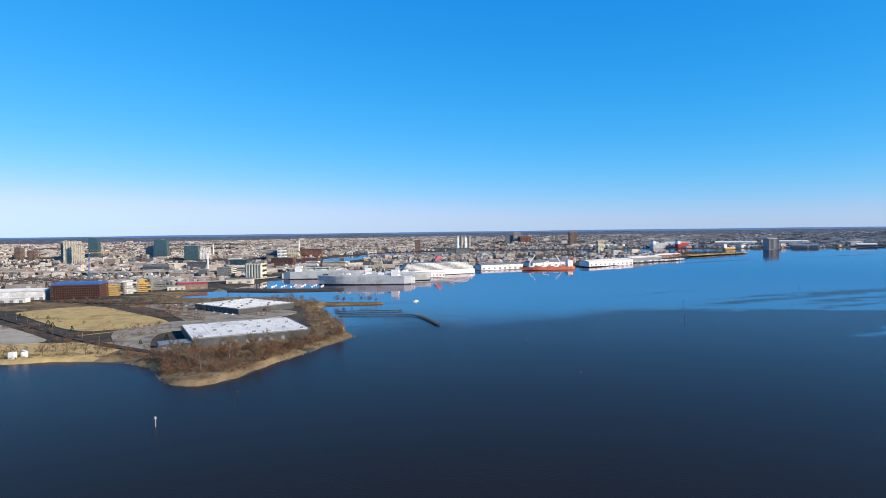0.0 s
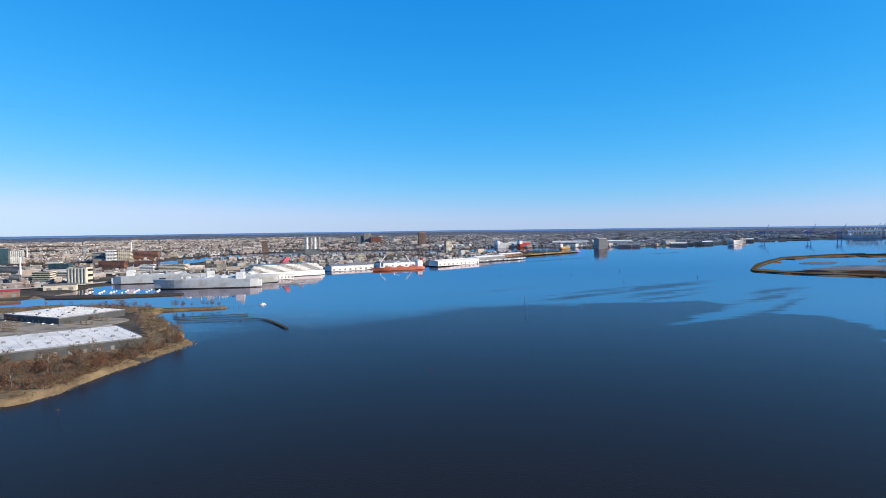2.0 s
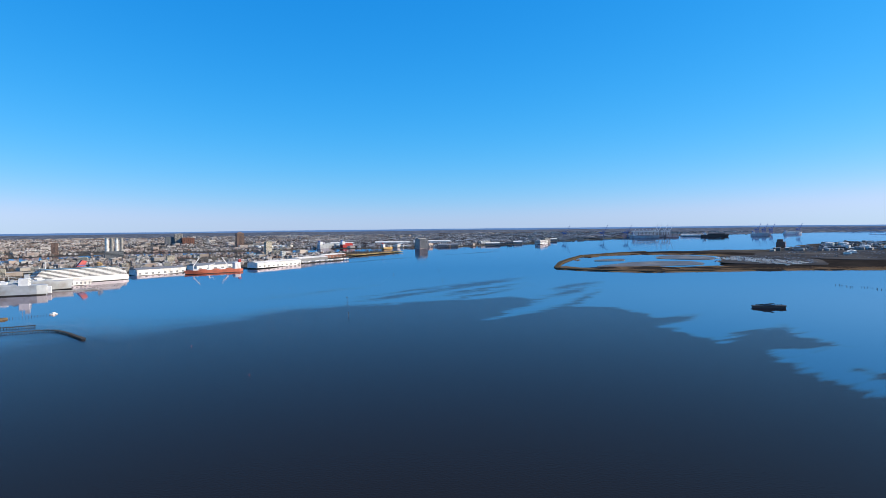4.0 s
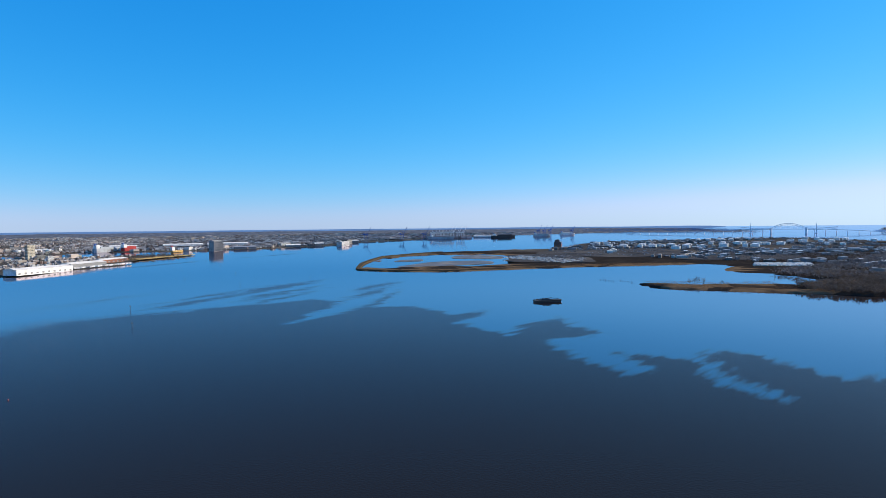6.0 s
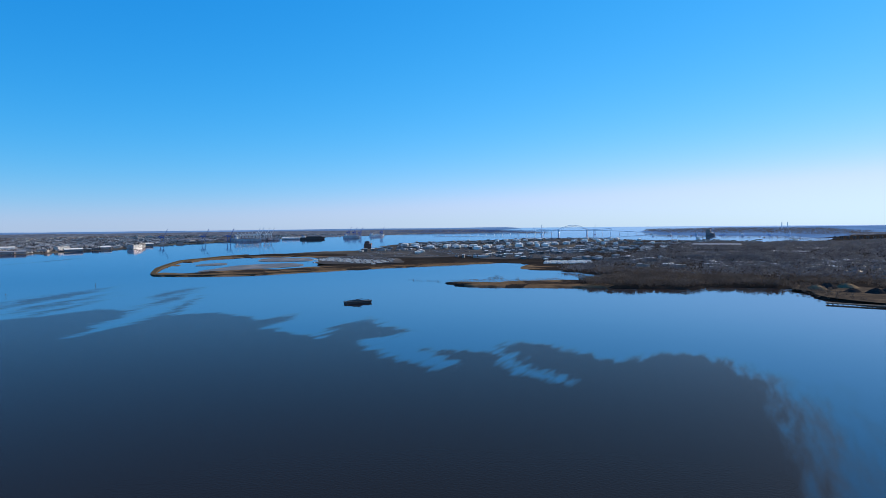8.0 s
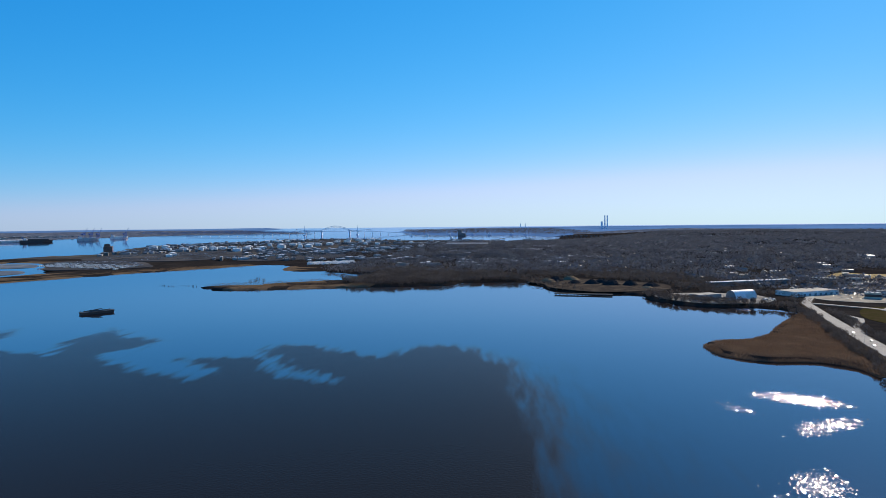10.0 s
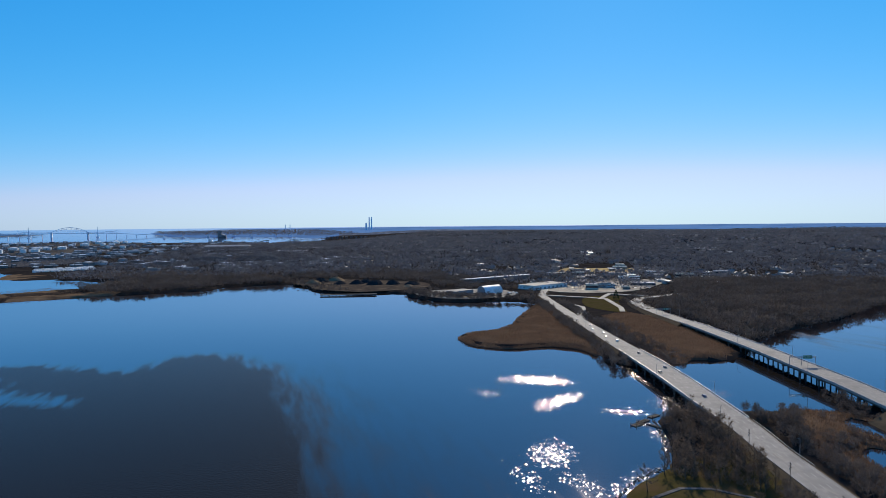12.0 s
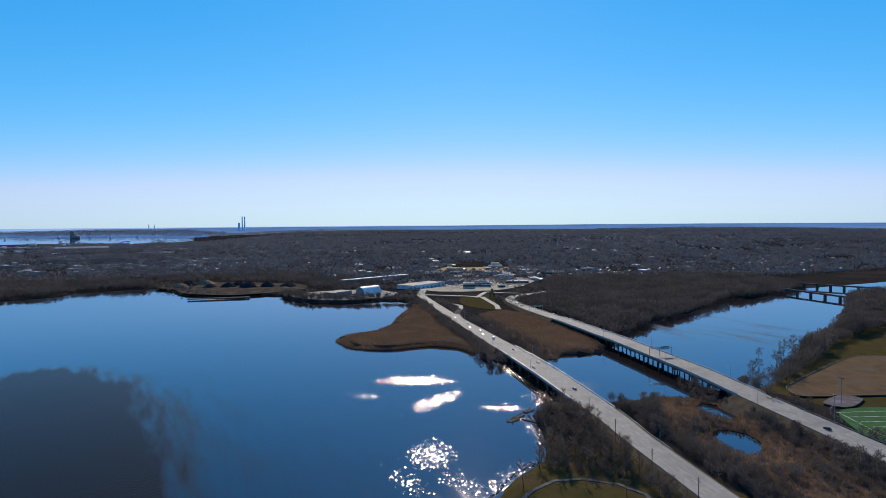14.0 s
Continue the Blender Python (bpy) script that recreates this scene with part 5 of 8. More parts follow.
wood_mass("grove_thicket", xs, ys, near_z(xs, ys), "bare brown thicket under the grove", 23, 4.2, 50, 0.5, None, 0.4)
for x, y, s, k in ((234, -181, 1.0, 4), (277, -250, 1.35, 1), (219, -205, 0.55, 2), (196, -226, 0.9, 0), (203, -214, 0.8, 3), (188, -206, 0.6, 2), (228, -232, 0.9, 1), (216, -228, 0.8, 0)):
    plant(TREES[k], x, y, float(near_z(x, y)), s, label="bare spreading tree on the park lawn", group="park trees")
for x, y in ((228, -214), (214, -200), (206, -190), (221, -192), (240, -216), (198, -200)):
    plant(SHRUBS[0], x, y, float(near_z(x, y)), 0.6, "shrub", "small bare shrub on the lawn", "lawn shrubs")
for i, (x, y) in enumerate(((322, -440), (330, -452), (318, -430), (338, -470), (300, -420), (306, -432), (345, -500), (352, -512), (362, -528), (372, -545), (380, -566), (395, -590), (404, -612), (366, -505), (412, -640), (268, -392), (246, -390))):
    plant(TREES[i % 5], x, y, float(near_z(x, y)), RND.uniform(0.75, 1.1), label="bare tree at the river's edge", group="river trees")

# rubble along the near shore
STONE = material("shore_stone", (0.19, 0.17, 0.15), 0.9, second=(0.12, 0.11, 0.10), size=0.8, each=0.35, bump=0.05)


def rock_mesh(seed):
    rnd = random.Random(seed)
    bm = bmesh.new()
    bmesh.ops.create_icosphere(bm, subdivisions=1, radius=1.0)
    for v in bm.verts:
        v.co *= rnd.uniform(0.7, 1.15)
        v.co.z *= 0.65
    me = bpy.data.meshes.new("stone")
    bm.to_mesh(me)
    bm.free()
    me.materials.append(STONE)
    return me


ROCKS = [rock_mesh(i) for i in range(4)]
shore = polyline([(331, -247), (305, -236), (282, -224), (263, -210), (256, -197), (250, -184), (240, -171), (234, -163)], 1.3)
for i, p in enumerate(shore):
    single("stone", ROCKS[i % 4], None, Matrix.Translation((p.x + RND.uniform(-1.0, 1.0), p.y + RND.uniform(-1.0, 1.0), 0.25)) @ Matrix.Rotation(RND.uniform(0, 6), 4, "Z") @ Matrix.Scale(RND.uniform(0.35, 0.8), 4), "grey stone on the water's edge", "stone", "shore stones")


def dock(x, y, turn, length, width):
    t = thing("floating_dock", Matrix.Translation((x, y, 0.0)) @ Matrix.Rotation(radians(turn), 4, "Z"), "weathered floating timber dock beside the bank", "dock", "floating docks")
    part("float", Geo().box(-length / 2, length / 2, -width / 2 + 0.1, width / 2 - 0.1, -0.3, 0.35), DARK_STEEL, t)
    n = int(length / 0.6)
    pl = Geo().block(0, 0, 0.36, 0.52, width, 0.12, 0.02).mesh("plank", TIMBER)
    for k in range(n):
        part("plank", pl, None, t, m=Matrix.Translation((-length / 2 + 0.3 + k * length / n, 0, 0)))
    for sx in (-1, 1):
        for sy in (-1, 1):
            part("pile", Geo().cyl(sx * (length / 2 - 0.4), sy * (width / 2 + 0.1), -2, 1.7, 0.15, sides=8), TIMBER, t)
    for s in (-1, 1):
        rail = part("rail", Geo().beam((-length / 2, s * width / 2, 1.35), (length / 2, s * width / 2, 1.35), 0.09), TIMBER, t)
        for k in range(5):
            part("rail_post", Geo().box(-0.05, 0.05, -0.05, 0.05, 0.4, 1.35, Matrix.Translation((-length / 2 + 0.2 + k * (length - 0.4) / 4, s * width / 2, 0))), TIMBER, rail)


dock(326, -233, -66, 9, 4)
dock(331, -240, -66, 10, 3.4)
dock(338, -252, -66, 9, 3.4)
dock(321, -241, 22, 10, 1.8)
dock(452, -309, -20, 8, 3)
single("drift_log", Geo().tube([(-4, 0, 0.2), (-1, 0.4, 0.5), (4, -0.3, 0.9)], [0.25, 0.3, 0.15], 7), TIMBER, Matrix.Translation((258, -204, 0)) @ Matrix.Rotation(0.4, 4, "Z"), "grey fallen log lying across the bank", "log")

# footpath, sports field, dirt lot
PATH = along_line([(215, -160, 0, 1.0, 1.0), (226, -181, 0, 1.0, 1.0), (230, -195, 0, 1.0, 1.0), (226, -208, 0, 1.0, 1.0), (214, -219, 0, 1.0, 1.0), (200, -222, 0, 1.0, 1.0), (180, -215, 0, 1.0, 1.0)], 3)
for p in PATH:
    p[2] = float(near_z(p[0], p[1])) + 0.25
single("footpath", strip(PATH, lambda p: p[3], lambda p: -p[4], 0, -0.4), STAINED_SHADED, Matrix(), "pale concrete footpath curving across the lawn", "path", kind="structure")


def flat_patch(name, outline, z, mat, label, category, thick=0.6):
    return single(name, Geo().prism([tuple(p) for p in polyline(outline, 6, True, 1.5)][::-1], z - thick, z + (0.7 if max(math.hypot(*p) for p in outline) > 2000 else 0)).drawn_in(), mat, Matrix(), label, category, kind="structure")


flat_patch("dirt_lot", [(290, -440), (322, -545), (330, -592), (300, -620), (240, -610), (215, -520), (246, -478), (262, -440), (274, -424)], 4.9, DIRT, "bare brown dirt lot fenced beside the river", "lot")
PUDDLE = material("drying_puddle", (0.15, 0.115, 0.105), 0.95, second=(0.10, 0.085, 0.085), size=4, coord="World", stains=(0.19, 0.18, 0.18), stain_size=9)
flat_patch("puddle", [(253, -421), (260, -449), (248, -455), (240, -427)], 4.96, PUDDLE, "drying reddish puddle bed", "ground")
turf = flat_patch("sports_field", [(238, -420), (231, -404), (190, -380), (150, -430), (190, -480), (229, -446)], 5.1, TURF, "green artificial turf sports field with white lines", "field")
for k in range(7):
    a = Vector((236 - k * 9, -408 - k * -3, 5.13))
    b = a + Vector((-14, -34, 0))
    part("field_line", Geo().beam(a, b, 0.25, 0.02), LINE, turf)
part("side_line", Geo().beam((240, -412, 5.13), (188, -384, 5.13), 0.25, 0.02), LINE, turf)


def fence(points, height, label):
    t = thing("fence", Matrix(), label, "fence")
    line = polyline(points, 5)
    for p in line:
        part("post", FENCE_POST, None, t, m=Matrix.Translation((p.x, p.y, 4.6)))
    g = Geo()
    for a, b in zip(line, line[1:]):
        for z in (4.75, 4.6 + height * 0.5, 4.6 + height):
            g.beam((a.x, a.y, z), (b.x, b.y, z), 0.05)
    part("rail", g, GALV, t)


FENCE_POST = Geo().cyl(0, 0, -0.4, 2.4, 0.05, sides=6).mesh("post", GALV)
fence([(247, -425), (235, -402), (190, -377), (140, -352)], 2.2, "steel mesh fence round the sports field")
fence([(276, -424), (292, -440), (324, -545), (332, -594)], 1.4, "low dark silt fence round the dirt lot")


def flood_light(x, y):
    t = thing("flood_light", Matrix.Translation((x, y, 4.6)), "tall steel flood light beside the sports field", "light mast", "field lights")
    part("mast", Geo().tube([(0, 0, -0.5), (0, 0, 17)], [0.25, 0.12], 8), GALV, t)
    bar = part("crossbar", Geo().box(-1.6, 1.6, -0.08, 0.08, 16.6, 16.8), GALV, t)
    for k in range(4):
        part("lamp_head", Geo().block(-1.35 + k * 0.9, 0.25, 16.3, 0.6, 0.4, 0.5), DARK_STEEL, bar)


flood_light(224, -388)
flood_light(248, -432)

# ---- the port peninsula ----
flat_patch("dry_field", [(-640, 965), (-568, 1030), (-470, 950), (-362, 838), (-385, 790), (-440, 770), (-520, 835), (-590, 905)], 4.25, DRY_GRASS, "wide dry tan grass field", "field")
flat_patch("worn_lot", [(-1000, 960), (-700, 930), (-600, 850), (-440, 706), (-452, 680), (-520, 700), (-700, 760)], 4.1, GRAVEL_LOT, "empty worn gravel lot", "lot")
flat_patch("parking_lot", [(-430, 1070), (-290, 985), (-215, 930), (-225, 880), (-300, 800), (-345, 850), (-420, 960), (-480, 1030)], 4.15, ASPHALT, "worn asphalt parking lot beside the warehouses", "lot")
flat_patch("service_yard", [(-345, 845), (-300, 795), (-330, 740), (-300, 650), (-280, 632), (-330, 650), (-385, 740), (-390, 790)], 4.18, ASPHALT, "worn asphalt service yard", "lot")
PR = along_line([(-900, 1150, 4.45, 5, 5), (-635, 912, 4.45, 5, 5), (-519, 808, 4.45, 5, 5), (-421, 722, 4.4, 5, 5), (-354, 668, 4.35, 5, 5), (-290, 628, 4.2, 4, 4), (-236, 590, 3.8, 4, 4), (-214, 560, 3.6, 3.5, 3.5)], 8)
DARK_ROAD = material("dark_road_asphalt", (0.060, 0.057, 0.053), 0.95, second=(0.044, 0.042, 0.040), size=6, stains=(0.085, 0.08, 0.073), stain_size=18, coord="World")
single("road_3", strip(PR, lambda p: p[3], lambda p: -p[4], 0, -0.6), DARK_ROAD, Matrix(), "dark asphalt road past the field", "road", kind="structure")
PR2 = along_line([(-700, 1120, 4.4, 6, 6), (-560, 1075, 4.4, 6, 6), (-430, 1050, 4.4, 5, 5)], 8)
single("road_4", strip(PR2, lambda p: p[3], lambda p: -p[4], 0, -0.6), DARK_ROAD, Matrix(), "dark asphalt road behind the field", "road", kind="structure")


def warehouse(x, y, turn, w, d, h, label):
    """A big-box shed: base corner at the place, w along the front, d deep, with roof units, doors and a front gable."""
    t = thing("warehouse", Matrix.Translation((x, y, 3.2)) @ Matrix.Rotation(radians(turn), 4, "Z"), label, "warehouse", "big warehouses")
    part("wall", Geo().block(w / 2, d / 2, -1.5, w, d, h + 1.5, 0.2), CLAD_DARK, t)
    roof = part("roof", Geo().box(0.6, w - 0.6, 0.6, d - 0.6, h - 0.2, h + 0.25), ROOF_WHITE, t, "white membrane roof")
    for a in ((0, w, -0.1, 0.5), (0, w, d - 0.5, d + 0.1), (-0.1, 0.5, 0, d), (w - 0.5, w + 0.1, 0, d)):
        part("coping", Geo().box(*a, h - 0.5, h + 0.75), CLAD_GREY, roof)
    rnd = random.Random(int(x))
    unit = Geo().block(0, 0, 0, 3.4, 2.4, 1.7, 0.1).mesh("roof_unit", CLAD_GREY)
    vent = Geo().cyl(0, 0, 0, 0.9, 0.5, 0.35, 10).mesh("roof_vent", CLAD_GREY)
    for i in range(7):
        for j in range(6):
            px, py = w * (i + 0.5 + rnd.uniform(-0.2, 0.2)) / 7, d * (j + 0.5 + rnd.uniform(-0.2, 0.2)) / 6
            part("roof_unit" if (i + j) % 3 == 0 else "roof_vent", unit if (i + j) % 3 == 0 else vent, None, roof, m=Matrix.Translation((px, py, h + 0.2)))
    for k in range(1, 12):
        part("roof_seam", Geo().box(w * k / 12 - 0.15, w * k / 12 + 0.15, 0.8, d - 0.8, h + 0.25, h + 0.42), ROOF_WHITE, roof)
    for k in range(2, 8):
        part("loading_door", Geo().box(w * (k + 0.35) / 10, w * (k + 0.35) / 10 + 3.4, -0.14, 0.02, 0.2, 4.2), CLAD_GREY, t)
    for k in range(0, 24, 2):
        part("wall_rib", Geo().box(w * (k + 0.5) / 24, w * (k + 0.5) / 24 + 0.3, -0.08, 0.02, 0, h - 0.5), CLAD_DARK, t)
    return t


w1 = warehouse(-258, 652, 27.2, 124, 112, 8.6, "long charcoal warehouse with a white membrane roof")
part("corner_pediment", Geo().gable(108, 118, 109, 112.4, 8.7, 10.6), CLAD_GREY, w1)
part("low_wing", Geo().block(-16, 8, -1.5, 32, 26, 7.5), CLAD_DARK, w1)
part("wing_roof", Geo().box(-31, -1, -4, 20, 6.02, 6.3), CLAD_GREY, w1)
for k in range(5):
    part("wing_door", Geo().box(-28 + k * 5.6, -24 + k * 5.6, -5.16, -5.0, 0, 3.6), CLAD_GREY, w1)
warehouse(-380, 975, -39, 116, 96, 8.6, "low charcoal warehouse with a white roof beside the inlet")


def timber_pier(pts, width, label):
    """Rows of piles with caps and stringers, partly decked."""
    t = thing("timber_pier", Matrix(), label, "pier", "old timber piers")
    line = polyline(pts, 2.6)
    for i, (a, b) in enumerate(zip(line, line[1:])):
        way = (b - a).normalized()
        n = Vector((-way.y, way.x))
        for s in (-1, 1):
            p = a + n * s * width / 2
            part("pile", PIER_PILE, None, t, m=Matrix.Translation((p.x, p.y, RND.uniform(-0.4, 0.25))))
    for s in (-1, 1):
        part("stringer", strip([[p.x, p.y, 1.7, 0, 0, *((Vector((-(line[min(i + 1, len(line) - 1)] - line[max(i - 1, 0)]).y, (line[min(i + 1, len(line) - 1)] - line[max(i - 1, 0)]).x)).normalized()))] for i, p in enumerate(line)], lambda p, s=s: s * width / 2 + 0.2, lambda p, s=s: s * width / 2 - 0.2, 0.2, -0.25), TIMBER, t)
    part("deck", strip([[p.x, p.y, 1.95, 0, 0, *((Vector((-(line[min(i + 1, len(line) - 1)] - line[max(i - 1, 0)]).y, (line[min(i + 1, len(line) - 1)] - line[max(i - 1, 0)]).x)).normalized()))] for i, p in enumerate(line)], lambda p: width * 0.42, lambda p: -width * 0.42, 0.05, -0.1), TIMBER, t)


flat_patch("pier_strip", [(-196, 1037), (-150, 1039), (-103, 1043), (-100, 1052), (-150, 1057), (-196, 1062)], 2.4, BANK_SCRUB, "narrow grassy strip of land running out as a pier", "ground", 4.0)
PIER_PILE = Geo().tube([(0, 0, -3), (0, 0, 2.4)], [0.24, 0.19], 7).mesh("pile", TIMBER)
timber_pier([(-160, 945), (-110, 947), (-61, 949)], 5, "rotting timber pier on dark piles")
timber_pier([(-150, 908), (-90, 900), (-40, 891), (-7, 799)], 4, "long bent timber breakwater on dark piles")
for k in range(16):
    single("mooring_pile", PIER_PILE, None, Matrix.Translation((-98 + k * 3.6, 1052 + k * 1.0, RND.uniform(-0.6, 0.2))), "old timber pile standing in the water", "pile", "old piles")

# trees of the peninsula
BANK_WOOD = [(-300, 600), (-262, 575), (-236, 532), (-214, 512), (-192, 506), (-178, 526), (-160, 586), (-146, 622), (-130, 672), (-112, 722), (-126, 760), (-140, 700), (-160, 660), (-205, 640), (-250, 628)]
xs, ys = scatter(BANK_WOOD, 12.5, 31, lambda x, y: ~((x > -232) & (x < -170) & (y < 530)))
for i, (x, y, z) in enumerate(zip(xs, ys, port_z(xs, ys))):
    kind = RUSSETS[i % 2] if i % 2 == 0 else (PALES[0] if i % 17 == 5 else TREES[i % 5])
    plant(kind, x, y, z, RND.uniform(0.9, 1.6), label="bare russet tree on the grassy bank" if i % 2 == 0 else "bare brown tree on the grassy bank", group="peninsula trees")
xs, ys = scatter(BANK_WOOD, 13, 33, lambda x, y: ~((x > -232) & (x < -170) & (y < 530)))
for i, (x, y, z) in enumerate(zip(xs, ys, port_z(xs, ys))):
    plant(SHRUBS[i % 2], x, y, z, RND.uniform(0.7, 1.15), "shrub", "bare bramble shrub on the bank", "bank shrubs")
for poly, gap, seed in (([(-150, 760), (-128, 770), (-146, 850), (-162, 905), (-190, 940), (-215, 940), (-190, 860), (-175, 800)], 13, 41), ([(-205, 950), (-196, 1030), (-235, 1075), (-290, 1110), (-300, 1085), (-250, 1040), (-222, 985)], 14, 42), ([(-180, 1044), (-110, 1046), (-110, 1050), (-180, 1054)], 6.0, 43), ([(-430, 606), (-330, 612), (-290, 600), (-300, 625), (-400, 640), (-480, 650)], 14, 44), ([(-420, 1150), (-300, 1130), (-300, 1115), (-420, 1135)], 18, 45)):
    xs, ys = scatter(poly, gap, seed)
    for i, (x, y, z) in enumerate(zip(xs, ys, port_z(xs, ys))):
        plant(RUSSETS[i % 2] if i % 2 else TREES[i % 5], x, y, z, RND.uniform(0.8, 1.15), label="bare tree beside the warehouse lot", group="peninsula trees")
for x, y, s in ((-505, 815, 1.1), (-490, 800, 0.9), (-300, 690, 0.9), (-318, 668, 0.7), (-262, 640, 0.8), (-252, 640, 0.9), (-600, 905, 0.7), (-585, 890, 0.6), (-545, 880, 0.9), (-452, 776, 0.7)):
    plant(GREENS[int(abs(x)) % 2], x, y, 4.0, s, "evergreen", "dark green evergreen beside the field", "evergreens")
rp = random.Random(5)
# planted islands between the parking rows, each with its line of small trees
ISLE = material("island_grass", (0.30, 0.22, 0.11), 0.95, second=(0.20, 0.15, 0.08), size=3, coord="World")
tx, ty = [], []
for a, b in (((-440, 1050), (-330, 975)), ((-455, 1020), (-345, 945)), ((-420, 965), (-335, 905)), ((-400, 925), (-325, 872)), ((-372, 888), (-316, 845)), ((-300, 960), (-232, 915)), ((-310, 925), (-240, 880)), ((-420, 730), (-352, 800)), ((-360, 700), (-330, 745))):
    a, b = Vector((*a, 0)), Vector((*b, 0))
    single("planted_island", Geo().beam(a + Vector((0, 0, 4.2)), b + Vector((0, 0, 4.2)), 3.2, 0.5), ISLE, Matrix(), "narrow grass island between parking rows", "island", "parking islands")
    for k in range(int((b - a).length / 7)):
        q = a.lerp(b, (k + rp.random()) * 7 / (b - a).length)
        tx.append(q.x + rp.uniform(-1, 1)), ty.append(q.y + rp.uniform(-1, 1))
wood_mass("lot_trees", tx, ty, np.full(len(tx), 4.2), "small bare trees on the parking islands", 46, 5.5, 40, 0.45, RUSSET_WOODS, 0.6)
xs, ys = scatter([(-700, 1080), (-560, 1045), (-470, 965), (-380, 860), (-350, 850), (-400, 960), (-470, 1050), (-640, 1100)], 13, 47)
wood_mass("field_hedge", xs, ys, port_z(xs, ys) + 0.5, "bare hedge trees along the field", 47, 5.5, 40, 0.5, RUSSET_WOODS, 0.6)
for k in range(30):
    s = k / 29
    x, y = -630 + 270 * s + rp.uniform(-12, 12), 945 - 165 * s + rp.uniform(-8, 8) - 30 * math.sin(math.pi * s)
    plant(SHRUBS[k % 2] if k % 3 else TREES[2], x, y, 4.2, rp.uniform(0.5, 0.9), "shrub" if k % 3 else "tree", "small bare shrub along the field's edge", "field edge shrubs")
for k in range(16):
    x, y = -560 + k * 14 + rp.uniform(-4, 4), 1025 - k * 12 + rp.uniform(-4, 4)
    plant(RUSSETS[k % 2], x, y, 4.2, 0.5, "tree", "small russet street tree", "street trees")
BANK_LINE = [(-430, 590), (-366, 602), (-303, 593), (-264, 569), (-234, 524), (-216, 504), (-194, 498), (-173, 522), (-154, 586), (-138, 620), (-122, 670), (-101, 722), (-117, 759), (-130, 820), (-150, 880), (-158, 915)]
BANK_BELT = BANK_LINE + [(-182, 910), (-160, 820), (-140, 760), (-130, 722), (-148, 672), (-166, 620), (-182, 590), (-198, 540), (-215, 530), (-240, 560), (-262, 592), (-303, 618), (-366, 628), (-430, 622)]
xs, ys = scatter(BANK_BELT, 3.6, 36, lambda x, y: (fbm(x / 12, y / 12, 37) > 0.47) & (edge_distance(x, y, BANK_LINE, False) > 3.5))
wood_mass("bank_scrub", xs, ys, port_z(xs, ys), "low tan and brown scrub on the grassy bank", 37, 1.9, 30, 0.9, DIKE_GRASS, 1.2)
rr = np.random.RandomState(38)
rubble = Geo()
ico = rock_mesh(9)
rock_v, rock_f = [v.co.copy() for v in ico.vertices], [tuple(q.vertices) for q in ico.polygons]
bpy.data.meshes.remove(ico)
for p in polyline(BANK_LINE, 1.6):
    r = rr.uniform(0.25, 0.75)
    q = Vector((p.x + rr.uniform(-1.3, 1.3), p.y + rr.uniform(-1.3, 1.3), rr.uniform(0.0, 0.35)))
    a = rr.uniform(0, 6.28)
    rubble.add([q + Vector((v.x * math.cos(a) - v.y * math.sin(a), v.x * math.sin(a) + v.y * math.cos(a), v.z)) * r for v in rock_v], rock_f)
stuff("shore_rubble", rubble, material("pale_rubble", (0.25, 0.22, 0.175), 0.9, second=(0.15, 0.13, 0.105), size=2, island=0.3, coord="World"), "pale rubble stones along the water's edge", "stones")
xs, ys = scatter(BANK_WOOD, 5.0, 35, lambda x, y: ~((x > -232) & (x < -170) & (y < 530)) & (fbm(x / 16, y / 16, 36) > 0.46))
wood_mass("bank_thicket", xs, ys, port_z(xs, ys), "russet bramble and saplings along the bank", 35, 4.6, 44, 0.55, RUSSET_WOODS)
for k, (poly, gap) in enumerate((([(-700, 1075), (-460, 1080), (-300, 1130), (-240, 1060), (-300, 1010), (-420, 1060), (-560, 1060)], 11), ([(-470, 770), (-300, 640), (-330, 615), (-560, 800), (-520, 830)], 12), ([(-360, 830), (-300, 790), (-345, 720), (-400, 780)], 15), ([(-1000, 1150), (-720, 1090), (-640, 1010), (-680, 980), (-900, 1040)], 15))):
    xs, ys = scatter(poly, gap, 150 + k, lambda x, y: fbm(x / 30, y / 30, 151) > 0.42)
    wood_mass("lot_scrub", xs, ys, port_z(xs, ys) + 0.3, "bare shrubs and small trees beside the lots", 152 + k, 4.6, 40, 0.6, RUSSET_WOODS if k % 2 else None, 0.6)
# lamp posts and cars in the lots
for k in range(8):
    lamp_post(-620 + k * 36, 905 - k * 32, 4.4, 45, 8)
for k in range(26):
    x, y = -430 + (k % 13) * 12 + rp.uniform(-2, 2), 1000 - (k % 13) * 9 + (k // 13) * 30
    car(x, y, 4.2, rp.choice((30, 210)), rp.randrange(6), "car", "cars in the lot")


def storage_tank(x, y, z, r, h, label, mat=None, group="storage tanks"):
    t = thing("storage_tank", site(x, y, z), label, "tank", group)
    part("shell", Geo().cyl(0, 0, -1, h, r, sides=28), mat or WHITE, t, smooth=False)
    part("roof", Geo().cyl(0, 0, h, h + r * 0.12, r * 0.99, r * 0.15, 28), mat or WHITE, t)
    part("rim", Geo().cyl(0, 0, h - 0.5, h + 0.15, r + 0.2, sides=28), CLAD_GREY, t)
    part("ladder", Geo().box(r, r + 0.5, -0.4, 0.4, 0, h + 1), CLAD_GREY, t)
    return t


storage_tank(-404, 614, 3.2, 3.4, 6, "small white storage tank on the shore")
single("pump_house", Geo().block(0, 0, -1, 6, 5, 7), WHITE, Matrix.Translation((-411, 607, 3)), "white block shed beside the tank", "shed")


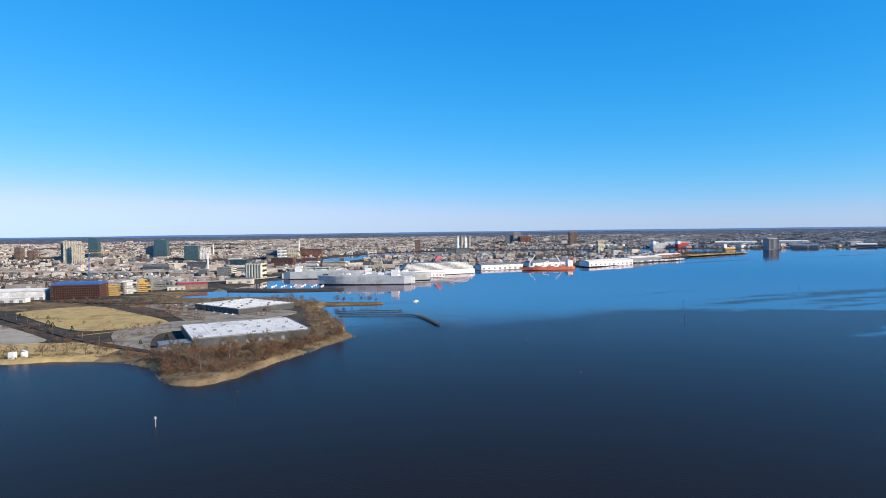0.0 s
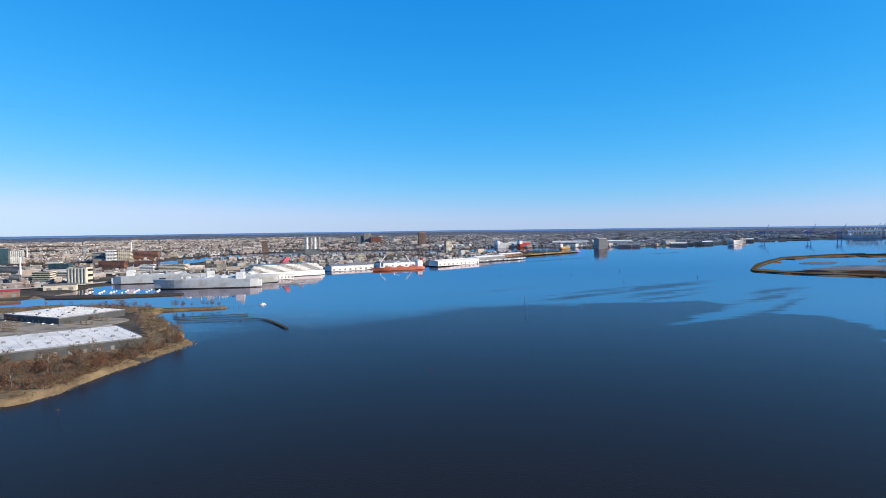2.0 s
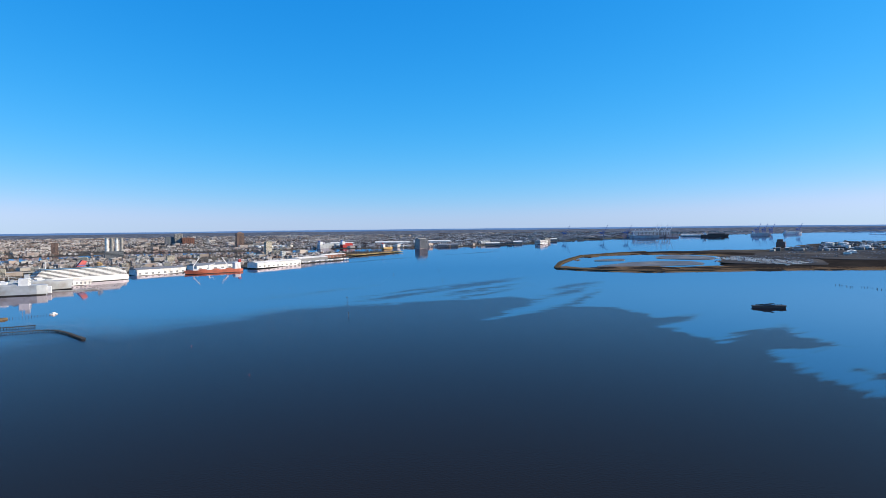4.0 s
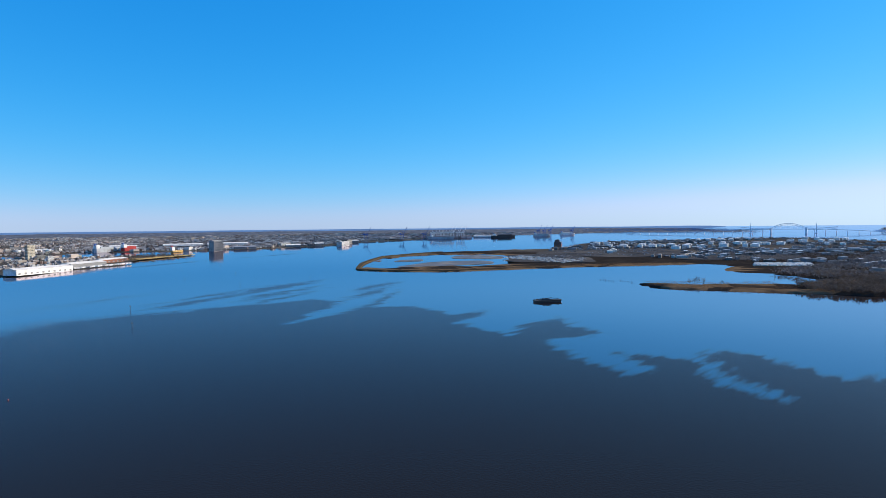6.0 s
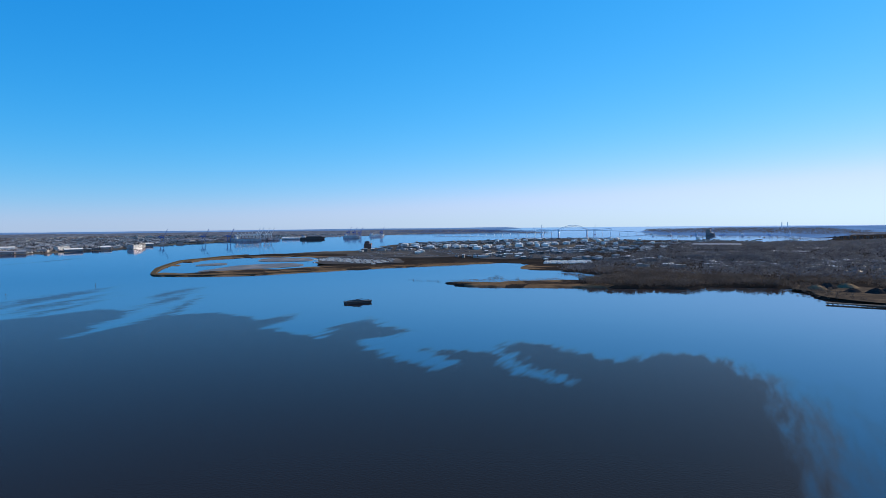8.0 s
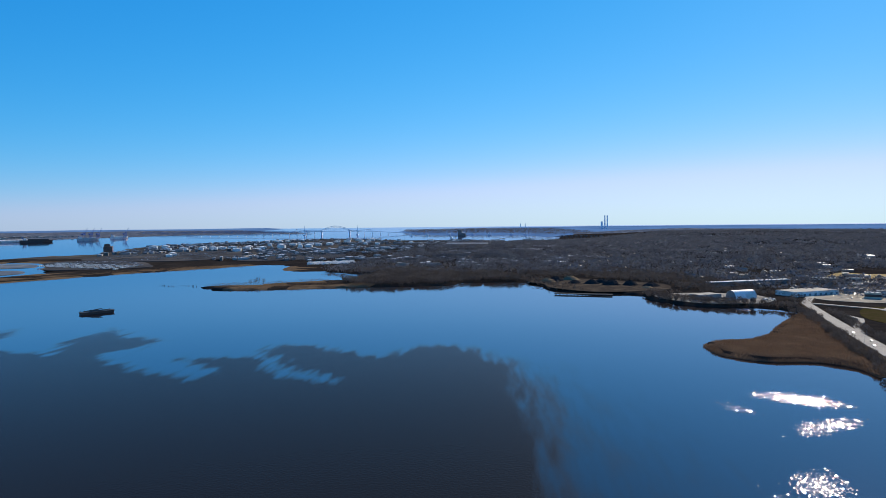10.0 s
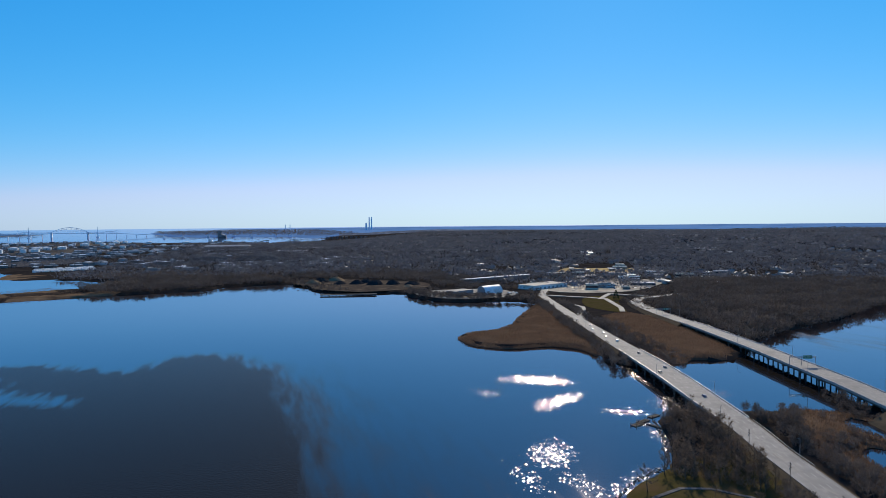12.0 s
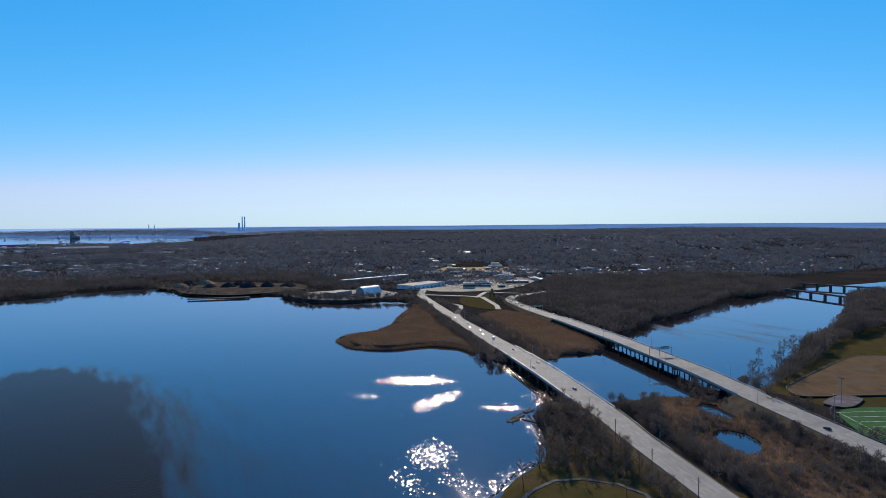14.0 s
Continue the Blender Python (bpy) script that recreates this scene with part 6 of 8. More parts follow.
def channel_marker(x, y, h=6.0, label="pale wooden channel marker post in the water", mat=None, thick=0.32):
    t = thing("channel_marker", Matrix.Translation((x, y, 0)), label, "marker", "channel markers")
    part("post", Geo().tube([(0, 0, -3), (0, 0, h)], [thick, thick * 0.8], 8), mat or TIMBER, t)
    part("board", Geo().box(-0.9, 0.9, -0.06, 0.06, h - 1.6, h - 0.2), mat or WHITE, t)


channel_marker(-180, 395, 6.5, "pale wooden channel marker post in the water", CONCRETE, 0.32)
channel_marker(-150, 461, 5.5, "thin grey marker post in the water", TIMBER, 0.14)
for x, y, h in ((304, 808, 7), (370, 990, 7), (680, 1225, 6), (840, 1536, 6), (886, 1268, 6), (1254, 1924, 7), (676, 1476, 4)):
    channel_marker(x, y, h, "dark channel marker post standing in the bay", DARK_STEEL, 0.35)
for x, y in ((90, 693), (113, 529)):
    buoy = thing("buoy", Matrix.Translation((x, y, 0)), "small red buoy floating on the water", "buoy", "buoys")
    part("float", Geo().cyl(0, 0, -0.3, 0.8, 0.6, 0.4, 10), RED, buoy)
    part("mast", Geo().cyl(0, 0, 0.8, 1.8, 0.08, sides=6), RED, buoy)


def motor_boat(x, y, turn, size=1.0, group="boats", label="small white motor boat on the water"):
    t = thing("boat", site(x, y, 0, turn) @ Matrix.Scale(size, 4), label, "boat", group)
    part("hull", Geo().add([(-4, -1.3, 1.0), (2.5, -1.3, 1.1), (4.6, 0, 1.3), (2.5, 1.3, 1.1), (-4, 1.3, 1.0), (-4, -0.9, -0.4), (2.2, -0.9, -0.4), (3.8, 0, -0.3), (2.2, 0.9, -0.4), (-4, 0.9, -0.4)], [(0, 1, 2, 3, 4), (5, 6, 1, 0), (6, 7, 2, 1), (7, 8, 3, 2), (8, 9, 4, 3), (9, 5, 0, 4)]), WHITE, t)
    part("cabin", Geo().block(-0.4, 0, 1.0, 3.4, 1.9, 1.3, 0.2), WHITE, t)
    part("windscreen", Geo().box(1.31, 1.4, -0.8, 0.8, 1.35, 2.1), GLASS_DARK, t)


motor_boat(-47, 1075, 200, 1.3)

# ---- ships at the berths ----
def hull_geo(length, beam, height, draft=1.5, flare=1.0):
    """A ship's hull from stern (-x) to bow (+x), with raked bow and rounded sections."""
    g = Geo()
    st = 14
    rows = []
    for i in range(st + 1):
        s = i / st
        x = -length / 2 + length * s
        full = min(1.0, (s / 0.06 + 0.55) if s < 0.06 else 1.0)
        taper = 1.0 if s < 0.72 else max(0.02, 1 - ((s - 0.72) / 0.28) ** 1.7)
        low = 1.0 if s < 0.6 else max(0.01, 1 - ((s - 0.6) / 0.36) ** 1.4)
        b_top, b_low = beam / 2 * full * taper, beam / 2 * full * max(0.01, low) * 0.92
        sheer = height * (1 + 0.10 * max(0, (s - 0.7) / 0.3) ** 2)
        xl = x - (length * 0.035 * max(0, (s - 0.8) / 0.2))
        rows.append([(xl, -b_low, -draft), (xl * 0.6 + x * 0.4, -b_low * 0.45 - b_top * 0.55, height * 0.45), (x, -b_top, sheer), (x, b_top, sheer), (xl * 0.6 + x * 0.4, b_low * 0.45 + b_top * 0.55, height * 0.45), (xl, b_low, -draft)])
    g.v = [p for r in rows for p in r]
    for i in range(st):
        g.f += [(i * 6 + j, (i + 1) * 6 + j, (i + 1) * 6 + (j + 1) % 6, i * 6 + (j + 1) % 6) for j in range(6)]
    g.f += [tuple(range(5, -1, -1)), tuple(st * 6 + j for j in range(6))]
    return g


BOOT = material("black_boot_topping", (0.03, 0.03, 0.032), 0.6, second=(0.05, 0.045, 0.04), size=4)


def grey_ship(x, y, turn, length, label, towers=1):
    t = thing("cargo_ship", site(x, y, 0, turn), label, "ship", "grey ships at the berth")
    part("hull", hull_geo(length, 31, 19), STEEL_GREY, t)
    part("boot_topping", hull_geo(length * 0.995, 31.3, 2.2), BOOT, t)
    part("hatch_deck", Geo().block(-length * 0.02, 0, 19, length * 0.62, 24, 2.6), STEEL_GREY, t)
    for k in range(7):
        part("deck_house", Geo().block(-length * 0.26 + k * length * 0.085, RND.uniform(-3, 3), 21.5, length * RND.uniform(0.03, 0.06), 14, RND.uniform(1.5, 4)), WHITE if k % 2 else STEEL_GREY, t)
    for sx in (-0.33, 0.22)[: towers + 1]:
        tower = part("superstructure", Geo().block(length * sx, 0, 19, 17, 26, 13), WHITE, t)
        for f in range(3):
            part("window_row", Geo().box(length * sx - 8.7, length * sx + 8.7, -12, 12, 23 + f * 3.2, 24.2 + f * 3.2), GLASS_DARK, tower)
        part("funnel", Geo().block(length * sx - 4, 0, 32, 8, 7, 7), STEEL_GREY, tower)
        part("mast", Geo().tube([(length * sx + 5, 0, 32), (length * sx + 5, 0, 46)], [0.6, 0.25], 6), STEEL_GREY, tower)
    for sx in (-0.12, 0.05):
        c = part("deck_crane", Geo().cyl(length * sx, 0, 21, 31, 1.6, 1.2, 10), STEEL_GREY, t)
        part("jib", Geo().beam((length * sx, 0, 30), (length * sx + 26, 0, 27), 1.1), STEEL_GREY, c)
    part("stern_ramp", Geo().box(-length / 2 - 7, -length / 2, -6, 6, 2.5, 15), WHITE, t)
    part("side_port", Geo().box(-length * 0.02, length * 0.05, -15.75, -15.4, 9, 13), DARK_STEEL, t)


grey_ship(-178, 1436, 176, 214, "long grey cargo ship moored with black boot topping", 0)
grey_ship(-300, 1625, 3, 200, "grey cargo ship moored behind another", 0)
grey_ship(-118, 1512, 8, 180, "grey cargo ship lying outside its sister", 0)


def cruise_ship(x, y, turn, length=262):
    t = thing("cruise_ship", site(x, y, 0, turn), "white cruise ship with terraced decks and a red funnel", "ship")
    part("hull", hull_geo(length, 34, 13), WHITE, t)
    part("boot_topping", hull_geo(length * 0.996, 34.3, 1.6), BOOT, t)
    for k in range(7):
        a, b = -length * (0.47 - (0.004 if k < 4 else 0.012) * k), length * (0.37 - 0.012 * k)
        w = 33 - k * 0.5
        d = part("deck", Geo().box(a, b, -w / 2, w / 2, 13 + k * 3.0, 14.5 + k * 3.0), WHITE, t)
        part("balcony_row", Geo().box(a + 2, b - 2, -w / 2 + 1.4, w / 2 - 1.4, 14.5 + k * 3.0, 16 + k * 3.0), GLASS_DARK, d)
    for k in range(12):
        part("lifeboat", Geo().block(-length * 0.36 + k * length * 0.058, -17.4, 15.5, 9, 2.6, 2.6, 0.7), ORANGE if k % 2 else WHITE, t)
    f = part("funnel", Geo().add([(-22, -5, 37), (-6, -5, 37), (-6, 5, 37), (-22, 5, 37), (-30, -4, 49), (-19, -3, 52), (-19, 3, 52), (-30, 4, 49)], [(0, 1, 5, 4), (1, 2, 6, 5), (2, 3, 7, 6), (3, 0, 4, 7), (4, 5, 6, 7)]), RED, t, "red winged funnel")
    part("funnel_band", Geo().box(-25, -9, -5.1, 5.1, 39, 41), BLUE, f)
    part("mast", Geo().tube([(60, 0, 36), (58, 0, 50)], [1.2, 0.4], 6), WHITE, t)
    for x0 in (30, 42, 75):
        part("radar_dome", Geo().cyl(x0, 6, 37, 40, 2.0, 0.6, 12), WHITE, t)
    part("bridge_windows", Geo().box(length * 0.262, length * 0.268, -17, 17, 31, 33), GLASS_DARK, t)
    part("slide", Geo().tube([(-60 + 6 * math.cos(a), 5 * math.sin(a), 37 + a * 0.6) for a in np.linspace(0, 14, 40)], 0.7, 6), YELLOW, t)


cruise_ship(-32, 1706, 205, 250)


def bulk_ship(x, y, turn, length, hull_mat, label, crane=True):
    t = thing("bulk_ship", site(x, y, 0, turn), label, "ship")
    part("hull", hull_geo(length, 24, 10), hull_mat, t)
    part("boot_topping", hull_geo(length * 0.995, 24.2, 1.3), BOOT, t)
    tower = part("superstructure", Geo().block(-length * 0.40, 0, 10, 16, 20, 17), WHITE, t)
    for f in range(4):
        part("window_row", Geo().box(-length * 0.40 - 8.2, -length * 0.40 + 8.2, -9, 9, 12.5 + f * 3.4, 13.7 + f * 3.4), GLASS_DARK, tower)
    part("funnel", Geo().block(-length * 0.455, 0, 27, 7, 7, 8), RED, tower)
    for k in range(6):
        part("hatch", Geo().block(-length * 0.26 + k * length * 0.115, 0, 10, length * 0.09, 15, 2.2), WHITE if k % 2 else hull_mat, t)
    if crane:
        for sx, s in ((-0.24, 1), (0.34, -1), (0.08, -1)):
            base = part("crane_post", Geo().cyl(length * sx, 0, 10, 24, 1.8, 1.5, 10), WHITE, t)
            part("crane_jib", Geo().beam((length * sx, 0, 22), (length * sx + s * 16, 0, 44 if abs(sx) > 0.2 else 26), 1.9), WHITE, base)


bulk_ship(300, 1840, 190, 160, ORANGE, "orange bulk ship with white cranes at the quay")
bulk_ship(1450, 3250, 10, 70, YELLOW, "yellow and white work ship by the far quay", False)


def shed(x, y, turn, w, d, h, wall, roof, label, doors=0, z=3.0, group="port sheds", pitched=True):
    t = thing("shed", site(x, y, z, turn), label, "shed", group)
    part("wall", Geo().block(0, 0, -2, w, d, h + 2), wall, t)
    if pitched:
        part("roof", Geo().gable(-w / 2, w / 2, -d / 2, d / 2, h, h + d * 0.11, 0.6), roof, t)
    else:
        part("roof", Geo().box(-w / 2 + 0.3, w / 2 - 0.3, -d / 2 + 0.3, d / 2 - 0.3, h, h + 0.5), roof, t)
    for k in range(doors):
        part("door", Geo().box(-w / 2 + w * (k + 0.3) / doors, -w / 2 + w * (k + 0.7) / doors, -d / 2 - 0.12, -d / 2, 0, min(5, h * 0.6)), CLAD_GREY, t)
    return t


shed(165, 1900, 24, 140, 40, 13, WHITE, CLAD_GREY, "long white quay shed with a grey roof", 8)
shed(520, 2040, 33, 200, 42, 13, WHITE, ROOF_WHITE, "long white quay shed beside the berth", 10)
shed(330, 2020, 26, 150, 50, 12, WHITE, CLAD_GREY, "grey-roofed warehouse behind the quay", 6)
shed(700, 2260, 36, 170, 45, 11, CLAD_GREY, ROOF_WHITE, "white-roofed grey terminal shed", 6)
shed(860, 2480, 36, 150, 40, 10, BRICK, ROOF_WHITE, "low brick terminal building with a white roof", 6)
shed(-20, 1622, 22, 44, 18, 8, WHITE, ROOF_WHITE, "white passenger shed on the cruise pier", 5)
single("pier_apron", Geo().block(-60, 1478, -2, 150, 14, 4.0), CONCRETE, Matrix(), "low concrete finger pier beside the ships", "pier")
single("quay_wall", Geo().prism([(-440, 1300), (-330, 1278), (-206, 1290), (-204, 1316), (-330, 1328), (-430, 1345)][::1], -2, 2.4), TIMBER, Matrix(), "dark old timber quay", "quay")
for k in range(0, 40, 2):
    motor_boat(-395 + (k % 14) * 11 + RND.uniform(-2, 2), 1385 + (k // 14) * 22 + RND.uniform(-3, 3), 90, RND.uniform(0.8, 1.4), "marina boats", "white motor boat moored in the marina")

# ---- buildings that can be told apart ----
SKIN = {"beige": CREAM, "brick": BRICK, "brown": BROWN_BRICK, "white": WHITE, "grey": CONCRETE, "teal": GLASS_TEAL, "dark": GLASS_DARK, "clad": CLAD_GREY}
for x, y, turn, w, d, h, skin, floors, label in (
        (-1500, 2600, 10, 60, 30, 88, "beige", 22, "tall beige apartment tower"), (-1455, 2560, 10, 40, 26, 74, "beige", 18, "beige apartment tower with a lower roof"),
        (-1540, 2620, 10, 26, 26, 90, "grey", 22, "grey apartment tower"), (-1800, 3321, 5, 46, 36, 96, "teal", 24, "dark glass office tower"),
        (-1305, 2982, 5, 56, 40, 87, "teal", 22, "teal glass office tower"), (-1420, 3130, 5, 40, 40, 74, "grey", 18, "pale office tower"), (-1370, 3080, 5, 30, 30, 60, "white", 15, "white office tower"),
        (-1097, 2811, 8, 60, 40, 60, "teal", 14, "glass apartment block"), (-1060, 2860, 8, 40, 40, 50, "white", 12, "white apartment block"),
        (-2024, 3071, 0, 30, 30, 56, "brown", 14, "brown round-topped block"), (-1966, 3080, 0, 34, 30, 42, "brown", 12, "brown stone block"),
        (-480, 1640, -16, 46, 26, 37, "beige", 3, "cream grain elevator"), (-575, 1700, -16, 44, 24, 26, "beige", 5, "cream industrial block"), (-540, 1760, -16, 70, 30, 20, "beige", 4, "cream industrial block beside the elevator"),
        (-676, 2693, 0, 32, 30, 50, "white", 4, "white refinery block"), (-650, 2792, 0, 46, 40, 44, "beige", 8, "cream refinery block"), (-600, 2951, 0, 92, 40, 36, "brick", 7, "long brick refinery"), (-740, 2790, 0, 50, 40, 38, "grey", 7, "pale grey works block"),
        (93, 2990, 4, 70, 30, 30, "clad", 6, "grey podium block"), (837, 4146, 0, 46, 46, 88, "brown", 22, "tall red brick tower"), (710, 2908, 10, 28, 24, 58, "beige", 10, "tan concrete tower"),
        (620, 5367, 0, 60, 40, 84, "grey", 18, "pale hospital tower"), (680, 5300, 0, 90, 50, 52, "brick", 12, "brick hospital block"), (560, 5420, 0, 60, 60, 60, "clad", 12, "grey hospital block"), (-332, 1965, -8, 72, 28, 23, "beige", 6, "tan brick loft building"), (-400, 1970, -8, 36, 28, 24, "white", 6, "white loft building"),
        (-140, 3600, 0, 30, 30, 60, "brown", 14, "dark brown apartment tower"), (-880, 1980, -10, 90, 26, 22, "grey", 6, "long pale apartment building"), (-780, 2050, -10, 70, 24, 24, "clad", 7, "grey apartment building"), (-560, 2250, -10, 80, 30, 26, "brick", 7, "brick apartment building"), (-470, 2280, -10, 60, 30, 22, "brick", 6, "red brick apartment building"), (-690, 2180, -10, 60, 26, 24, "teal", 7, "glass apartment building"),
        (3009, 1967, 30, 90, 40, 24, "brick", 5, "red brick works building"), (2990, 1960, 30, 26, 26, 36, "brick", 7, "red brick tower"), (2600, 3360, 20, 90, 40, 22, "white", 4, "white plant building"), (2900, 3700, 20, 70, 40, 24, "grey", 4, "grey plant building"), (2300, 3600, 10, 60, 30, 18, "white", 3, "white terminal building"),
        (6885, 490, 0, 42, 40, 60, "grey", 10, "tall grey elevator block"), (6790, 440, 0, 70, 40, 18, "clad", 4, "grey plant building on the point")):
    building(x, y, turn, w, d, h, SKIN[skin], label + " with rows of windows", floors, group="landmark buildings", glass=GLASS_DARK if skin not in ("dark", "teal") else GLASS_TEAL, bays=6 if h > 40 else 0)
# the pointed top of the brick tower, round silos, stacks
single("pointed_roof", Geo().tube([(0, 0, 0), (0, 0, 12)], [34, 4], 4), BROWN_BRICK, site(837, 4146, 90, 45), "pointed brown roof of the brick tower", "roof")
for k in range(4):
    t = thing("silo", site(68 + k * 18, 2986, 3), "tall round grey concrete silo", "silo", "grain silos")
    part("shell", Geo().cyl(0, 0, 0, 86, 6.5, sides=14), CONCRETE if k % 2 else WHITE, t)
    part("cap", Geo().box(-8, 8, -8, 8, 86, 90), CLAD_GREY, t)
for i in range(6):
    t = thing("silo", site(-498 + i * 7.6, 1624 - i * 2.2, 3), "cream concrete silo of the elevator", "silo", "cream silos")
    part("shell", Geo().cyl(0, 0, 0, 36, 4.0, sides=14), CREAM, t)


def chimney(x, y, h, r, label, mat=None, z=3.0):
    t = thing("chimney", site(x, y, z), label, "chimney", "chimneys")
    part("shaft", Geo().cyl(0, 0, -2, h, r, r * 0.7, 14), mat or WHITE, t)
    part("rim", Geo().cyl(0, 0, h - 2, h + 0.3, r * 0.8, sides=14), CLAD_GREY, t)


chimney(-663, 1804, 62, 3.0, "tall white chimney beside the motorway")
chimney(-768, 3431, 72, 4.5, "tall white chimney of the refinery")
chimney(-1180, 3300, 60, 3.0, "pale slender chimney in the town")


# the cube-like elevator standing at the water
t = thing("elevator_block", site(1652, 3232, 2, 12), "dark square elevator with pale silo ribs by the water", "building")
part("body", Geo().block(0, 0, -3, 62, 40, 54), CONCRETE, t)
for k in range(9):
    part("silo_rib", Geo().cyl(-27 + k * 6.8, -20, 0, 50, 3.2, sides=10), CLAD_GREY, t)
part("headhouse", Geo().block(0, 0, 51, 60, 14, 5), CLAD_GREY, t)

# the office block with the blue-wrapped top floor, and the sites beside it
t = thing("office_block", site(-668, 1176, 3, 10), "brown brick office block with a blue-wrapped top floor", "building")
OFFICE_BRICK = material("dark_office_brick", (0.115, 0.062, 0.050), 0.9, second=(0.085, 0.047, 0.040), size=4)
W_, D_, F_ = 82, 46, 6
part("core", Geo().block(0, 0, -1, W_ - 5, D_ - 5, 26), GLASS_DARK, t)
for k in range(F_ + 1):
    part("floor_band", Geo().box(-W_ / 2, W_ / 2, -D_ / 2, D_ / 2, k * 4.2 - 0.4, k * 4.2 + 1.1), OFFICE_BRICK, t)
for k in range(23):
    for s in (-1, 1):
        part("pier", Geo().box(-W_ / 2 + k * (W_ - 1.2) / 22, -W_ / 2 + k * (W_ - 1.2) / 22 + 1.2, s * D_ / 2 - 0.65, s * D_ / 2 + 0.08, 0, 26), OFFICE_BRICK, t)
for k in range(10):
    for s in (-1, 1):
        part("pier", Geo().box(s * W_ / 2 - 0.65, s * W_ / 2 + 0.08, -D_ / 2 + k * (D_ - 1.2) / 9, -D_ / 2 + k * (D_ - 1.2) / 9 + 1.2, 0, 26), OFFICE_BRICK, t)
part("top_floor", Geo().block(0, 0, 26.3, W_ - 2, D_ - 2, 3.6), BLUE, t, "blue wrapped top floor")


def frame_building(x, y, turn, w, d, floors, skin, label):
    """A building site: slabs on columns, partly clad."""
    t = thing("building_site", site(x, y, 3, turn), label, "building", "building sites")
    for k in range(floors + 1):
        part("slab", Geo().box(-w / 2, w / 2, -d / 2, d / 2, k * 4 - 0.35, k * 4), CONCRETE, t)
    for i in range(int(w / 7) + 1):
        for j in (-1, 0, 1):
            part("column", Geo().box(-0.35, 0.35, -0.35, 0.35, 0, floors * 4, Matrix.Translation((-w / 2 + 0.6 + i * (w - 1.2) / int(w / 7), j * (d / 2 - 0.6), 0))), CONCRETE, t)
    for k in range(floors):
        part("panel", Geo().box(-w / 2 + w * RND.uniform(0, 0.2), w / 2 - w * RND.uniform(0, 0.3), -d / 2 - 0.2, -d / 2 - 0.02, k * 4 + 0.1, k * 4 + RND.uniform(1.8, 3.7)), skin, t)
    part("stair_core", Geo().block(w * 0.2, 0, 0, 8, 8, floors * 4 + 4), CONCRETE, t)


frame_building(-630, 1228, 18, 36, 30, 6, YELLOW, "parking deck clad in ochre panels")
frame_building(-621, 1262, 18, 34, 30, 7, WHITE, "white building under construction")
frame_building(-612, 1298, 18, 40, 30, 7, YELLOW, "concrete frame with ochre panels under construction")
frame_building(-597, 1342, 18, 60, 30, 6, CLAD_GREY, "open grey concrete parking frame")
frame_building(-760, 1360, 10, 90, 40, 3, CLAD_GREY, "low open grey parking deck")
shed(-780, 1165, 8, 120, 40, 16, WHITE, ROOF_WHITE, "large white industrial shed with loading doors", 8, group="city sheds")
shed(-770, 1110, 8, 90, 18, 8, WHITE, ROOF_WHITE, "low white loading shed beside the yard", 6, group="city sheds")
shed(-527, 1345, 20, 58, 26, 11, BROWN_BRICK, RED, "brown hall with a dark red roof", 3, group="city sheds")
shed(-552, 1322, 20, 34, 18, 8, CREAM, CLAD_GREY, "cream hall with a grey roof", 3, group="city sheds")
shed(-470, 1480, 10, 60, 26, 10, CREAM, SHINGLE, "cream hall with a dark green roof", 3, group="city sheds")


def tower_crane(x, y, h, reach, turn, z=3.0):
    t = thing("tower_crane", site(x, y, z, turn), "tall blue and yellow lattice tower crane", "crane")
    g = Geo()
    for sx in (-1, 1):
        for sy in (-1, 1):
            g.beam((sx, sy, 0), (sx, sy, h), 0.35)
    for k in range(int(h / 4)):
        g.beam((-1, -1, k * 4), (1, -1, k * 4 + 4), 0.25).beam((1, 1, k * 4), (-1, 1, k * 4 + 4), 0.25)
    part("mast", g, BLUE, t)
    part("jib", Geo().beam((-reach * 0.3, 0, h), (reach, 0, h), 1.6).beam((0, 0, h + 8), (reach * 0.8, 0, h + 0.5), 0.3), YELLOW, t)
    part("counterweight", Geo().block(-reach * 0.27, 0, h - 3, 4, 2, 3), CONCRETE, t)
    part("cab", Geo().block(1.8, 0, h - 2.5, 2, 2, 2.4), WHITE, t)


tower_crane(-860, 1555, 72, 50, 8)

# the motorway on its viaduct
VIA = along_line([(-2100, 2100, 14, 9, 9), (-1400, 1900, 14, 9, 9), (-900, 1800, 14, 9, 9), (-560, 1840, 13, 9, 9), (-300, 1960, 12, 9, 9), (-40, 2080, 11, 9, 9), (150, 2160, 9, 9, 9)], 22)
t = thing("viaduct", Matrix(), "long pale motorway viaduct on piers", "viaduct")
part("deck", strip(VIA, lambda p: 9, lambda p: -9, 0, -1.8).drawn_in(), CONCRETE, t)
for s in (1, -1):
    part("parapet", strip(VIA, lambda p, s=s: s * 9, lambda p, s=s: s * 8.5, 1.0, 0).drawn_in(), CONCRETE, t)
for p in VIA[::2]:
    part("pier", Geo().box(-1, 1, -6, 6, -1, p[2] - 1.8, Matrix.Translation((p[0], p[1], 0)) @ Matrix.Rotation(math.atan2(p[5], -p[6]) * -1, 4, "Z")).drawn_in(), CONCRETE, t)
VIA2 = along_line([(-1500, 1560, 9, 8, 8), (-900, 1490, 9, 8, 8), (-600, 1480, 8, 8, 8), (-480, 1530, 7, 8, 8), (-380, 1720, 6, 8, 8)], 22)
t = thing("viaduct", Matrix(), "low pale ramp viaduct on piers", "viaduct")
part("deck", strip(VIA2, lambda p: 7, lambda p: -7, 0, -1.5), CONCRETE, t)
